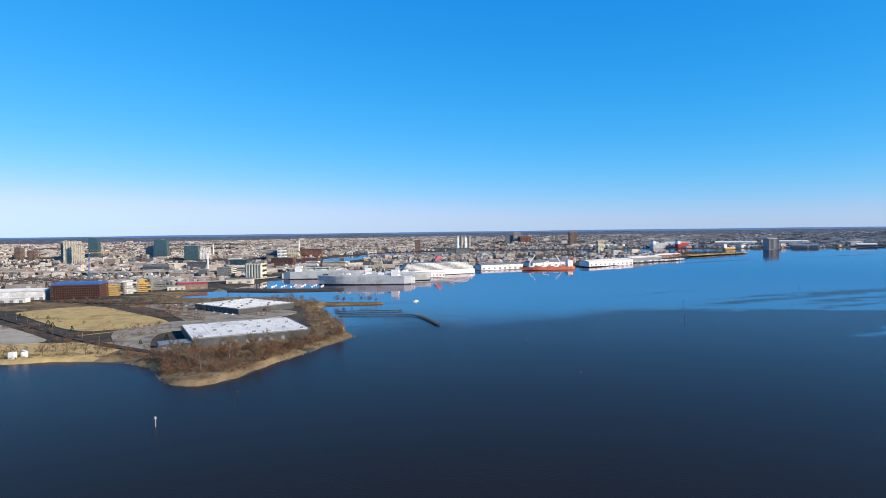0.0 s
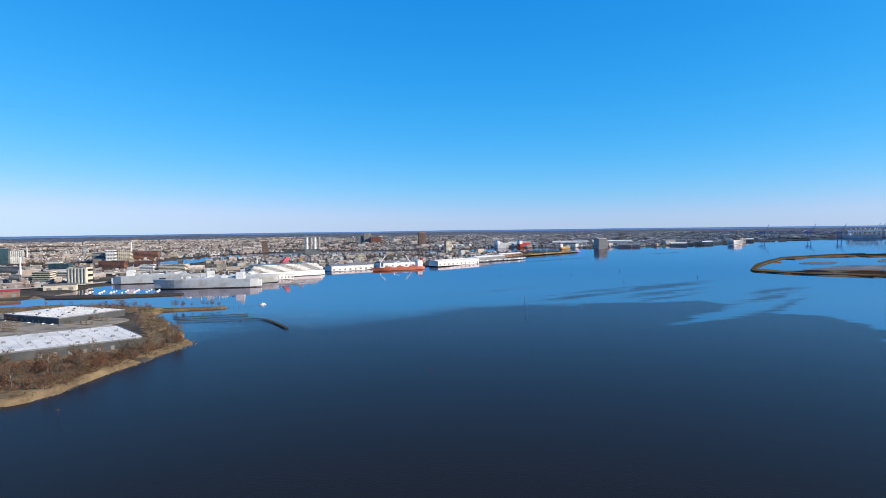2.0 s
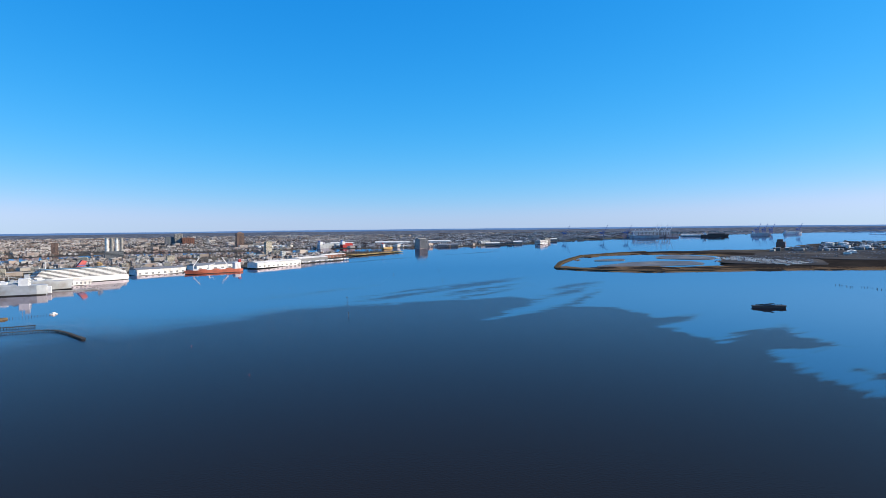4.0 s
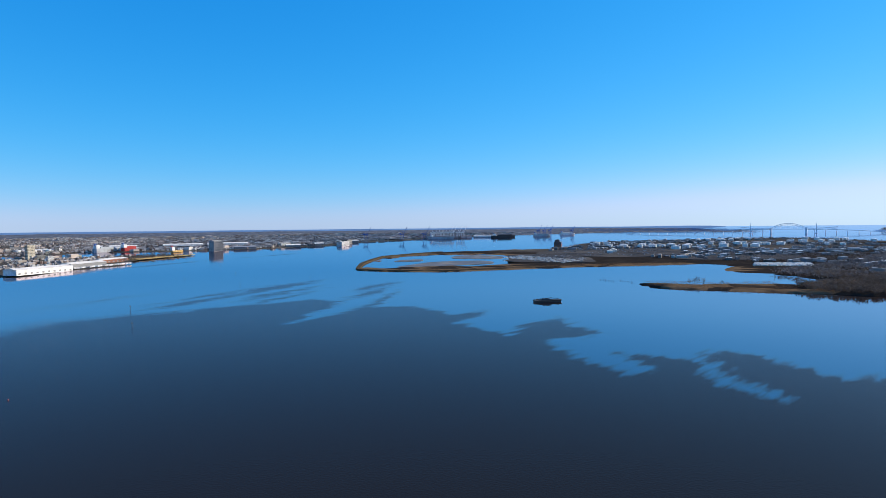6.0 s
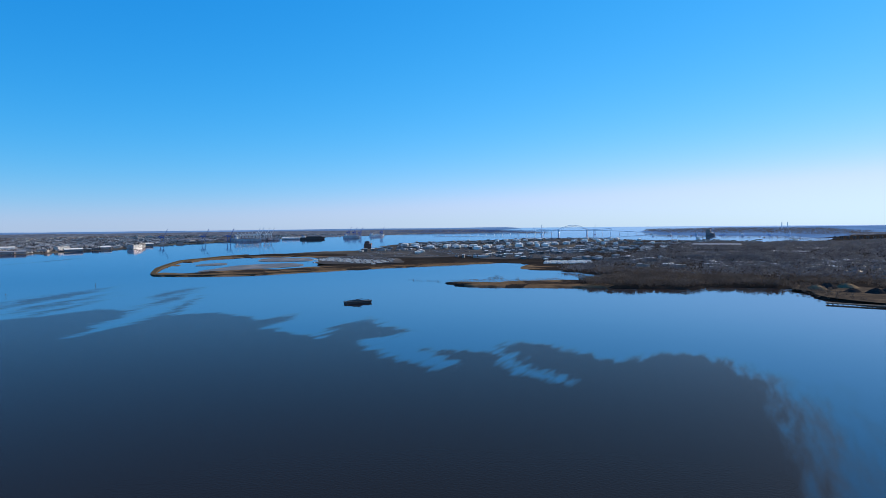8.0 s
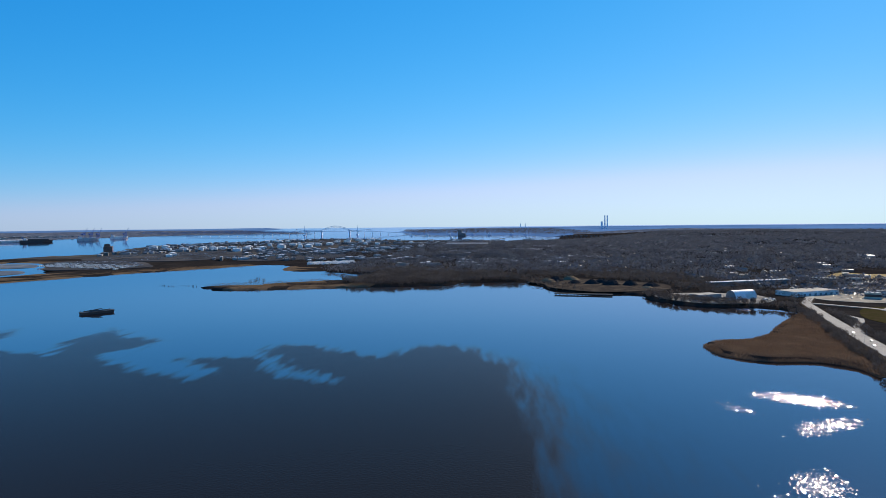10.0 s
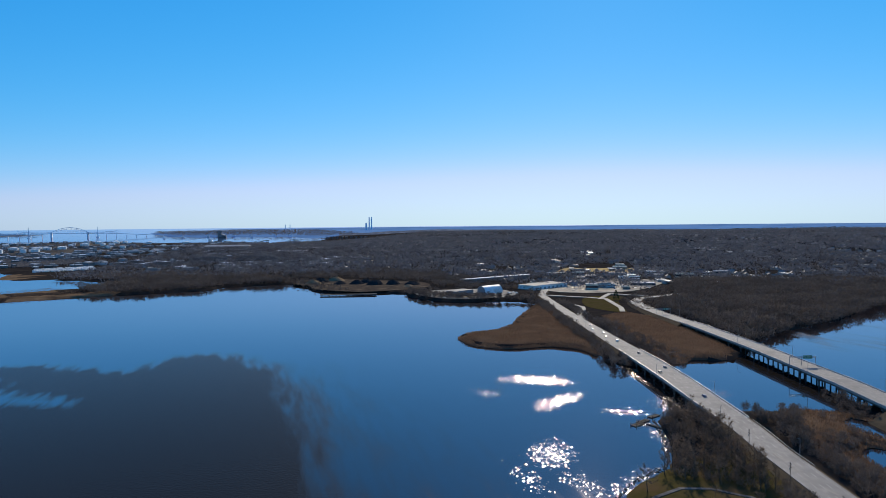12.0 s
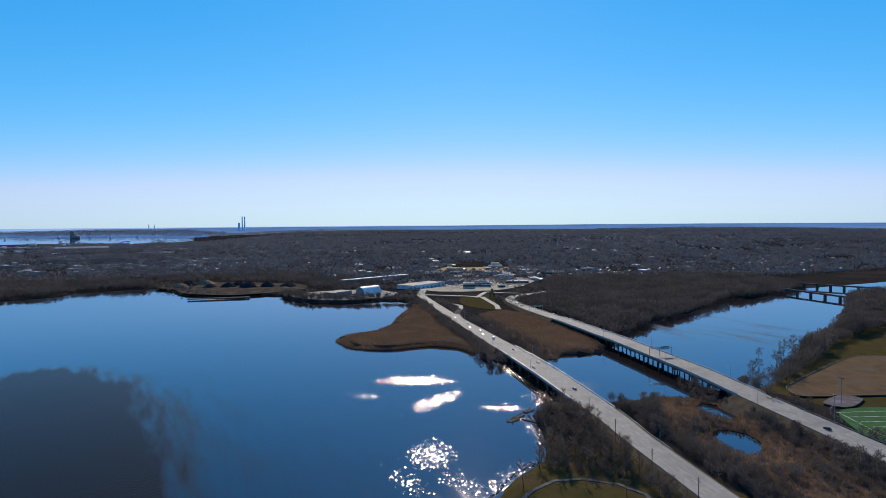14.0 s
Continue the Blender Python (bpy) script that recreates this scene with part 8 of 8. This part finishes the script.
for k, (poly, gap, size) in enumerate((([(1125, -320), (1260, -325), (1385, -190), (1420, -60), (1540, -40), (1640, -260), (1460, -430), (1260, -440), (1150, -455), (1095, -420)], 9.5, 10), ([(1180, -98), (1262, -84), (1320, -45), (1400, -70), (1380, -120), (1290, -110), (1200, -120)], 9, 6), ([(940, -425), (1000, -440), (1030, -430), (1090, -425), (1090, -310), (1060, -260), (1110, -260), (1130, -440), (1040, -470), (960, -460)], 9, 7), ([(1110, -640), (1230, -500), (1350, -480), (1300, -700), (1130, -800)], 16, 9), ([(740, -488), (860, -535), (960, -640), (1000, -720), (870, -660), (800, -570), (730, -525)], 11, 8))):
    xs, ys = scatter(poly, gap, 140 + k, lambda x, y: fbm(x / 40, y / 40, 19) > 0.36)
    wood_mass("works_woods", xs, ys, south_z(xs, ys), "bare trees round the works and yards", 141 + k, size, 22, 0.55)
# ---- suburbs and woods on the rise ----
SUBURB = [(1020, -560), (1130, -470), (1350, -420), (1500, -250), (1700, -150), (2200, -350), (3300, -350), (4300, -300), (5200, -900), (7000, -1700), (6000, -6500), (0, -6800), (-200, -3600), (700, -1500), (900, -1000), (1130, -840), (980, -660)]
rw = np.random.RandomState(21)
n = 210000
xs, ys = rw.uniform(900, 6500, n), rw.uniform(-6000, 1000, n)
r = np.hypot(xs, ys)
ok = (rw.uniform(0, 1, n) < np.clip((2600 / r) ** 1.2, 0.06, 1.0)) & (r < 6500) & (inside(xs, ys, SUBURB) | ((xs > 1500) & (ys > -400) & (ys < 560 - 0.06 * xs) & (xs < 4300))) & (fbm(xs / 150, ys / 150, 77) > 0.30)
ok &= ~inside(xs, ys, [(1290, -740), (1380, -670), (1570, -820), (1580, -985), (1300, -830)])
xs, ys = xs[ok], ys[ok]
ok = inside(xs, ys, SOUTH_LINE)
xs, ys = xs[ok], ys[ok]
wood_mass("suburb_woods", xs, ys, south_z(xs, ys), "bare woods and street trees over the southern suburbs", 21, 13.0, 6, 0.85, HAZED_WOODS, 2.3)
n = 26000
xs, ys = rw.uniform(900, 6500, n), rw.uniform(-6000, 700, n)
r = np.hypot(xs, ys)
ok = (rw.uniform(0, 1, n) < np.clip((2400 / r) ** 1.3, 0.08, 0.62)) & inside(xs, ys, SUBURB) & (fbm(xs / 240, ys / 240, 57) > 0.44)
xs, ys = xs[ok], ys[ok]
xs, ys = np.round(xs / 17) * 17, np.round(ys / 26) * 26 + rw.uniform(-3, 3, len(ys))
m = len(xs)
box_mass("suburban_houses", xs, ys, south_z(xs, ys), rw.uniform(9, 15, m), rw.uniform(8, 10, m), rw.uniform(4.0, 5.5, m), rw.choice((-25, 65), m), [HOUSE_WALL, SHINGLE], "small gabled houses of the southern suburbs", "houses", 0.32)
n = 1300
xs, ys = rw.uniform(1050, 5200, n), rw.uniform(-4200, 500, n)
ok = (inside(xs, ys, SUBURB) | ((xs > 1700) & (ys > -350) & (ys < 400))) & (fbm(xs / 400, ys / 400, 58) > 0.46) & (rw.uniform(0, 1, n) < 0.6)
xs, ys = xs[ok], ys[ok]
m = len(xs)
box_mass("low_works", xs, ys, south_z(xs, ys), rw.uniform(12, 38, m), rw.uniform(10, 20, m), rw.uniform(4, 7, m), rw.choice((-25, 65, 10), m), [material("plain_works_walls", (0.42, 0.39, 0.35), 0.8, second=(0.24, 0.2, 0.17), size=80, island=0.4, coord="World"), material("plain_works_roofs", (0.55, 0.54, 0.52), 0.6, second=(0.2, 0.2, 0.2), size=60, island=0.6, coord="World")], "low works and shops with pale roofs", "buildings")
# the nearer town block by the end of the bridge, one by one
rq = random.Random(8)
for k in range(46):
    x, y = rq.uniform(1010, 1500), rq.uniform(-1000, -560)
    if y > -0.9 * (x - 1010) - 500 and x < 1100:
        continue
    i = rq.randrange(6)
    building(x, y, rq.choice((-25, 65)), rq.uniform(18, 46), rq.uniform(12, 22), rq.choice((4.5, 5, 7, 9)), SK[i], SN[i] + " shop building among parked cars", 1 if rq.random() < 0.6 else 2, ROOF_WHITE if rq.random() < 0.7 else TAR_ROOF, float(south_z(np.array([x]), np.array([y]))[0]), group="shops by the bridge", plant_room=False)
for k in range(60):
    x, y = rq.uniform(990, 1160), rq.uniform(-720, -500)
    car(x, y, float(south_z(np.array([x]), np.array([y]))[0]) + 0.6, rq.choice((-25, 65, 155)), rq.choice((0, 0, 1, 2, 5, 3)), "car", "cars in the shop lot")
flat_patch("shop_lot", [(985, -500), (1060, -490), (1160, -560), (1200, -700), (1120, -780), (1010, -680), (960, -590)], 3.9, ASPHALT, "worn asphalt lot by the shops", "lot")
flat_patch("ramp_lawn", [(740, -470), (800, -500), (850, -525), (900, -560), (920, -520), (880, -480), (800, -450)], 3.6, LAWN, "olive lawn inside the ramp", "field")
flat_patch("ball_field", [(1300, -740), (1390, -676), (1560, -815), (1570, -970), (1420, -900), (1310, -820)], 4.5, DRY_GRASS, "tan ball field among the houses", "field")
plant(GREENS[0], 866, -530, 3.5, 1.6, "evergreen", "lone dark evergreen on the ramp lawn", "evergreens")
for i, rows in enumerate(([(960, -446, 4.3, 4, 4), (905, -505, 3.9, 4, 4), (880, -520, 3.9, 4, 4), (780, -488, 3.9, 3.5, 3.5), (745, -470, 3.9, 3.5, 3.5)], [(890, -600, 4.7, 4, 4), (940, -560, 4.2, 4, 4), (880, -510, 3.95, 3.5, 3.5)], [(690, -384, 5.5, 3, 3), (740, -404, 5.2, 3.2, 3.2), (775, -428, 4.8, 3.2, 3.2), (800, -440, 4.5, 3.2, 3.2), (860, -436, 4.3, 3.2, 3.2)])):
    ln = along_line(rows, 8)
    single("ramp_%d" % (i + 1), strip(ln, lambda p: p[3], lambda p: -p[4], 0.06, -2.5), ROAD_DECK, Matrix(), "pale concrete ramp road", "road", kind="structure")

# rail bridges over the river
for a, b, h, lab in (((725, -1010), (562, -978), 6.5, "dark steel rail bridge on stone piers"), ((760, -1110), (640, -1150), 7, "second dark bridge up the river")):
    t = thing("rail_bridge", Matrix(), lab, "bridge", "rail bridges")
    a, b = Vector((*a, h)), Vector((*b, h))
    part("girder", Geo().beam(a, b, 5, 1.9), DARK_STEEL, t)
    part("walkway", Geo().beam(a + Vector((0, 0, 1.6)), b + Vector((0, 0, 1.15)), 5.4, 0.3), STAINED_SHADED, t)
    for k in range(6):
        p = a.lerp(b, (k + 0.5) / 6)
        part("pier", Geo().block(p.x, p.y, -2, 2.2, 5, h + 1.0), STAINED_SHADED, t)


# ---- far shores ----
def polar(az, dist):
    return MID.x + dist * math.sin(radians(az)), MID.y + dist * math.cos(radians(az))


t = thing("harbour_bridge", Matrix(), "long pale steel arch bridge across the bay", "bridge")
D = 8100.0


def at(az, z):
    x, y = polar(az, D)
    return far(x, y, z)


# lightened to a pale blue-grey: the bay's haze is in this base colour
HAZE_STEEL = material("hazed_pale_steel", (0.66, 0.74, 0.82), 0.8, second=(0.58, 0.66, 0.74), size=40)
W = 3.0
for a0, a1, z0, z1 in ((62.5, 69.5, 8, 30), (69.5, 72.2, 30, 48), (72.2, 77.0, 48, 48), (77.0, 79.5, 48, 30), (79.5, 81.5, 30, 10)):
    part("deck", Geo().beam(at(a0, z0), at(a1, z1), W, 2.4), HAZE_STEEL, t)
arch = []
for k in range(41):
    az = 71.4 + k * (78.1 - 71.4) / 40
    u = (az - 74.8) / 1.22
    if abs(u) <= 1:
        top = 60 + 52 * (1 - u * u)
    else:
        top = 60 - 10 * (abs(u) - 1) * 1.0 + 10 * (abs(u) - 1) ** 2
    arch.append((az, top))
for (a0, t0), (a1, t1) in zip(arch, arch[1:]):
    part("arch_chord", Geo().beam(at(a0, t0), at(a1, t1), 2.2), HAZE_STEEL, t)
    part("hanger", Geo().beam(at(a0, 48), at(a0, t0), 0.9), HAZE_STEEL, t)
    part("lower_chord", Geo().beam(at(a0, t0 - 15), at(a1, t1 - 15), 1.4), HAZE_STEEL, t)
for az in (73.58, 76.02):
    part("main_pier", Geo().beam(at(az, -2), at(az, 58), 8), HAZE_STEEL, t)
for k in range(26):
    az = 62.9 + k * 0.72
    zt = 48 - 5.5 * abs(az - 74.6) if abs(az - 74.6) < 7 else 9
    if abs(az - 74.8) > 1.6:
        part("pier", Geo().beam(at(az, -2), at(az, max(8, zt)), 2.6), HAZE_STEEL, t)
for az in (72.1, 76.7):
    t2 = thing("pylon", site(*polar(az, D), 0), "slender steel power pylon in the bay", "pylon", "bay pylons")
    part("mast", Geo().tube([(0, 0, 0), (0, 0, 118)], [6, 1.5], 4), HAZE_STEEL, t2)
    part("crossarm", Geo().box(-14, 14, -1, 1, 104, 106), HAZE_STEEL, t2)
    part("footing", Geo().block(0, 0, -2, 26, 26, 8), HAZE_STEEL, t2)

# power station stacks, smoke-free, far inland
for az, h, r, lab in ((98.46, 240, 13, "tall pale power station chimney"), (98.66, 240, 13, "tall pale twin power station chimney"), (98.2, 130, 22, "pale boiler house chimney"), (91.2, 110, 8, "slender far pale chimney"), (91.6, 110, 8, "far pale chimney beside its twin")):
    x, y = polar(az, 12000)
    t2 = thing("chimney", site(x, y, 10), lab, "chimney", "power station chimneys")
    part("shaft", Geo().cyl(0, 0, 0, h, r, r * 0.75, 12), HAZE_STEEL, t2)
    part("rim", Geo().cyl(0, 0, h, h + 4, r * 0.8, sides=12), HAZE_STEEL, t2)
for k in range(9):
    x, y = polar(94.8 + k * 0.42, 5300)
    t2 = thing("loading_crane", site(x, y, 3, 20), "dark ore unloading crane on the far pier", "crane", "ore cranes")
    for s in (-12, 12):
        part("leg", Geo().box(s - 1, s + 1, -3, 3, 0, 17), TRUSS_STEEL, t2)
    part("bridge", Geo().box(-26, 26, -2, 2, 17, 20), TRUSS_STEEL, t2)
shed(*polar(86.0, 6905), 0, 120, 50, 24, CLAD_GREY, CLAD_GREY, "grey grain hall on the point", 0, group="point works")
for k in range(10):
    x, y = polar(81.5 + k * 1.1 + (k * k % 5) * 0.3, 6900 + 150 * (k % 3))
    storage_tank(x, y, 4, 11 + k % 4, 13, "pale storage tank on the far point", HAZE_STEEL, "point tanks")


# container port and ships to the east
def port_crane(az, dist, mat, turn, lab, boom_up=True):
    x, y = polar(az, dist)
    t = thing("container_crane", site(x, y, 4, turn), lab, "crane", "container cranes")
    for sx in (-13, 13):
        for sy in (-9, 9):
            part("leg", Geo().beam((sx, sy, 0), (sx * 0.8, sy * 0.8, 46), 2.6), mat, t)
    part("portal", Geo().box(-15, 15, -10, 10, 44, 50), mat, t)
    part("apex", Geo().beam((-4, 0, 48), (4, 0, 76), 2.6).beam((14, 0, 48), (4, 0, 76), 2.6), mat, t)
    part("boom", Geo().beam((12, 0, 50), (44, 0, 112) if boom_up else (74, 0, 52), 3.4), mat, t)
    part("back_girder", Geo().beam((12, 0, 50), (-34, 0, 50), 3.4), mat, t)
    part("machine_house", Geo().block(-16, 0, 51, 14, 9, 8), mat, t)


for az in (47.1, 47.4, 47.9, 48.3):
    port_crane(az, 6400, WHITE, -30, "white container crane with raised boom")
for az in (45.6, 45.9, 46.2, 46.5, 46.8):
    port_crane(az, 6300, WHITE, -30, "white container crane at the quay", False)
for az in (39.7, 42.9, 44.9):
    port_crane(az, 5600, BLUE, -40, "blue container crane at the quay")
for az in (55.0, 55.5, 56.0, 57.9):
    port_crane(az, 7600, BLUE, -20, "blue container crane on the far pier")
BOXES = material("container_stacks", (0.40, 0.24, 0.19), 0.7, second=(0.42, 0.40, 0.38), size=60, island=0.6, coord="World")
n = 420
azs, ds = rw.uniform(40.5, 49.0, n), rw.uniform(6250, 6900, n)
xs, ys = MID.x + ds * np.sin(np.radians(azs)), MID.y + ds * np.cos(np.radians(azs))
box_mass("container_stacks", xs, ys, np.full(n, 4.0), rw.uniform(18, 50, n), rw.uniform(10, 20, n), rw.uniform(8, 20, n), np.full(n, -35.0), [BOXES, BOXES], "stacks of shipping containers on the quay", "containers")
for az, dist, ln, turn, mat, lab in ((46.4, 6120, 260, -50, STEEL_GREY, "long pale container ship at the quay"), (51.9, 6500, 250, -38, BOOT, "long dark car carrier at the pier"), (55.3, 7000, 190, -40, STEEL_GREY, "grey-green ship at the far pier"), (57.5, 7900, 200, -30, WHITE, "white ship at the far pier"), (18.8, 3900, 130, 10, STEEL_GREY, "grey reserve ship at the far quay"), (20.5, 3950, 84, 10, RED, "red bulk ship at the far quay")):
    x, y = polar(az, dist)
    t = thing("far_ship", site(x, y, 0, turn), lab, "ship", "ships at the far quays")
    part("hull", hull_geo(ln, 34, 20), mat, t)
    part("superstructure", Geo().block(-ln * 0.36, 0, 18, 20, 30, 20), WHITE, t)
    part("deck_load", Geo().block(ln * 0.05, 0, 18, ln * 0.6, 30, 10 if mat is not BOOT else 12), BOXES if ln == 260 else mat, t)
    part("funnel", Geo().block(-ln * 0.42, 0, 36, 9, 9, 10), BLUE, t)
# sheds of the eastern shore
for az, dist, w, h, lab in ((29.4, 3880, 120, 10, "long white pier shed across the river"), (33.4, 4080, 90, 10, "long white pier shed with a pale roof"), (35.6, 4350, 60, 11, "white plant shed by the water"), (38.4, 5000, 110, 13, "large pale works shed on the east shore"), (24.5, 4500, 240, 16, "very long pale roofed works"), (19.6, 4400, 220, 15, "long white works roof"), (28.0, 4600, 260, 16, "long white sloping conveyor shed"), (50.2, 6700, 220, 16, "white warehouse on the east quay"), (50.9, 6800, 160, 14, "pale warehouse on the east quay")):
    x, y = polar(az, dist)
    shed(x, y, -az + 5, w, 50, h, CLAD_GREY if w < 130 else WHITE, CLAD_GREY if w == 120 else ROOF_WHITE, lab, 0, group="eastern sheds")
xs, ys = scatter([(1560, 3420), (1900, 3260), (2330, 3420), (2660, 3520), (3150, 3900), (3700, 4100), (4300, 4380), (5100, 4720), (5400, 5500), (3600, 6200), (1500, 5200), (1200, 4500), (1350, 3700)], 62, 66, lambda x, y: fbm(x / 300, y / 300, 67) > 0.40)
m = len(xs)
box_mass("eastern_works", xs, ys, port_z(xs, ys), rw.uniform(16, 70, m), rw.uniform(12, 30, m), rw.uniform(5, 13, m), rw.choice((-20, 70, -35), m), [material("eastern_walls", (0.40, 0.36, 0.32), 0.85, second=(0.16, 0.10, 0.08), size=70, island=0.5, coord="World"), material("eastern_roofs", (0.70, 0.69, 0.67), 0.8, second=(0.14, 0.14, 0.145), size=50, island=0.5, coord="World")], "works, sheds and stores of the eastern shore", "buildings")
for k in range(16):
    x, y = polar(13 + k * 0.33 + (3 if k > 8 else 0), 4050 + 60 * (k % 3))
    storage_tank(x, y, 3, 16, 13, "white tank on the canton shore", group="eastern tanks")
xs, ys = scatter([(8500, 4700), (9400, 4650), (8950, 3650), (9900, 2950), (13500, 5500), (11000, 7000)], 70, 98)
wood_mass("far_shore_woods", xs, ys, np.full(len(xs), 5.0), "woods on the far shore", 98, 26, 8, 1.2, DISTANT_HAZE)
xs, ys = scatter(HAWKINS, 60, 99)
wood_mass("point_woods", xs, ys, np.full(len(xs), 14.0), "woods on the low point", 99, 24, 8, 1.2)
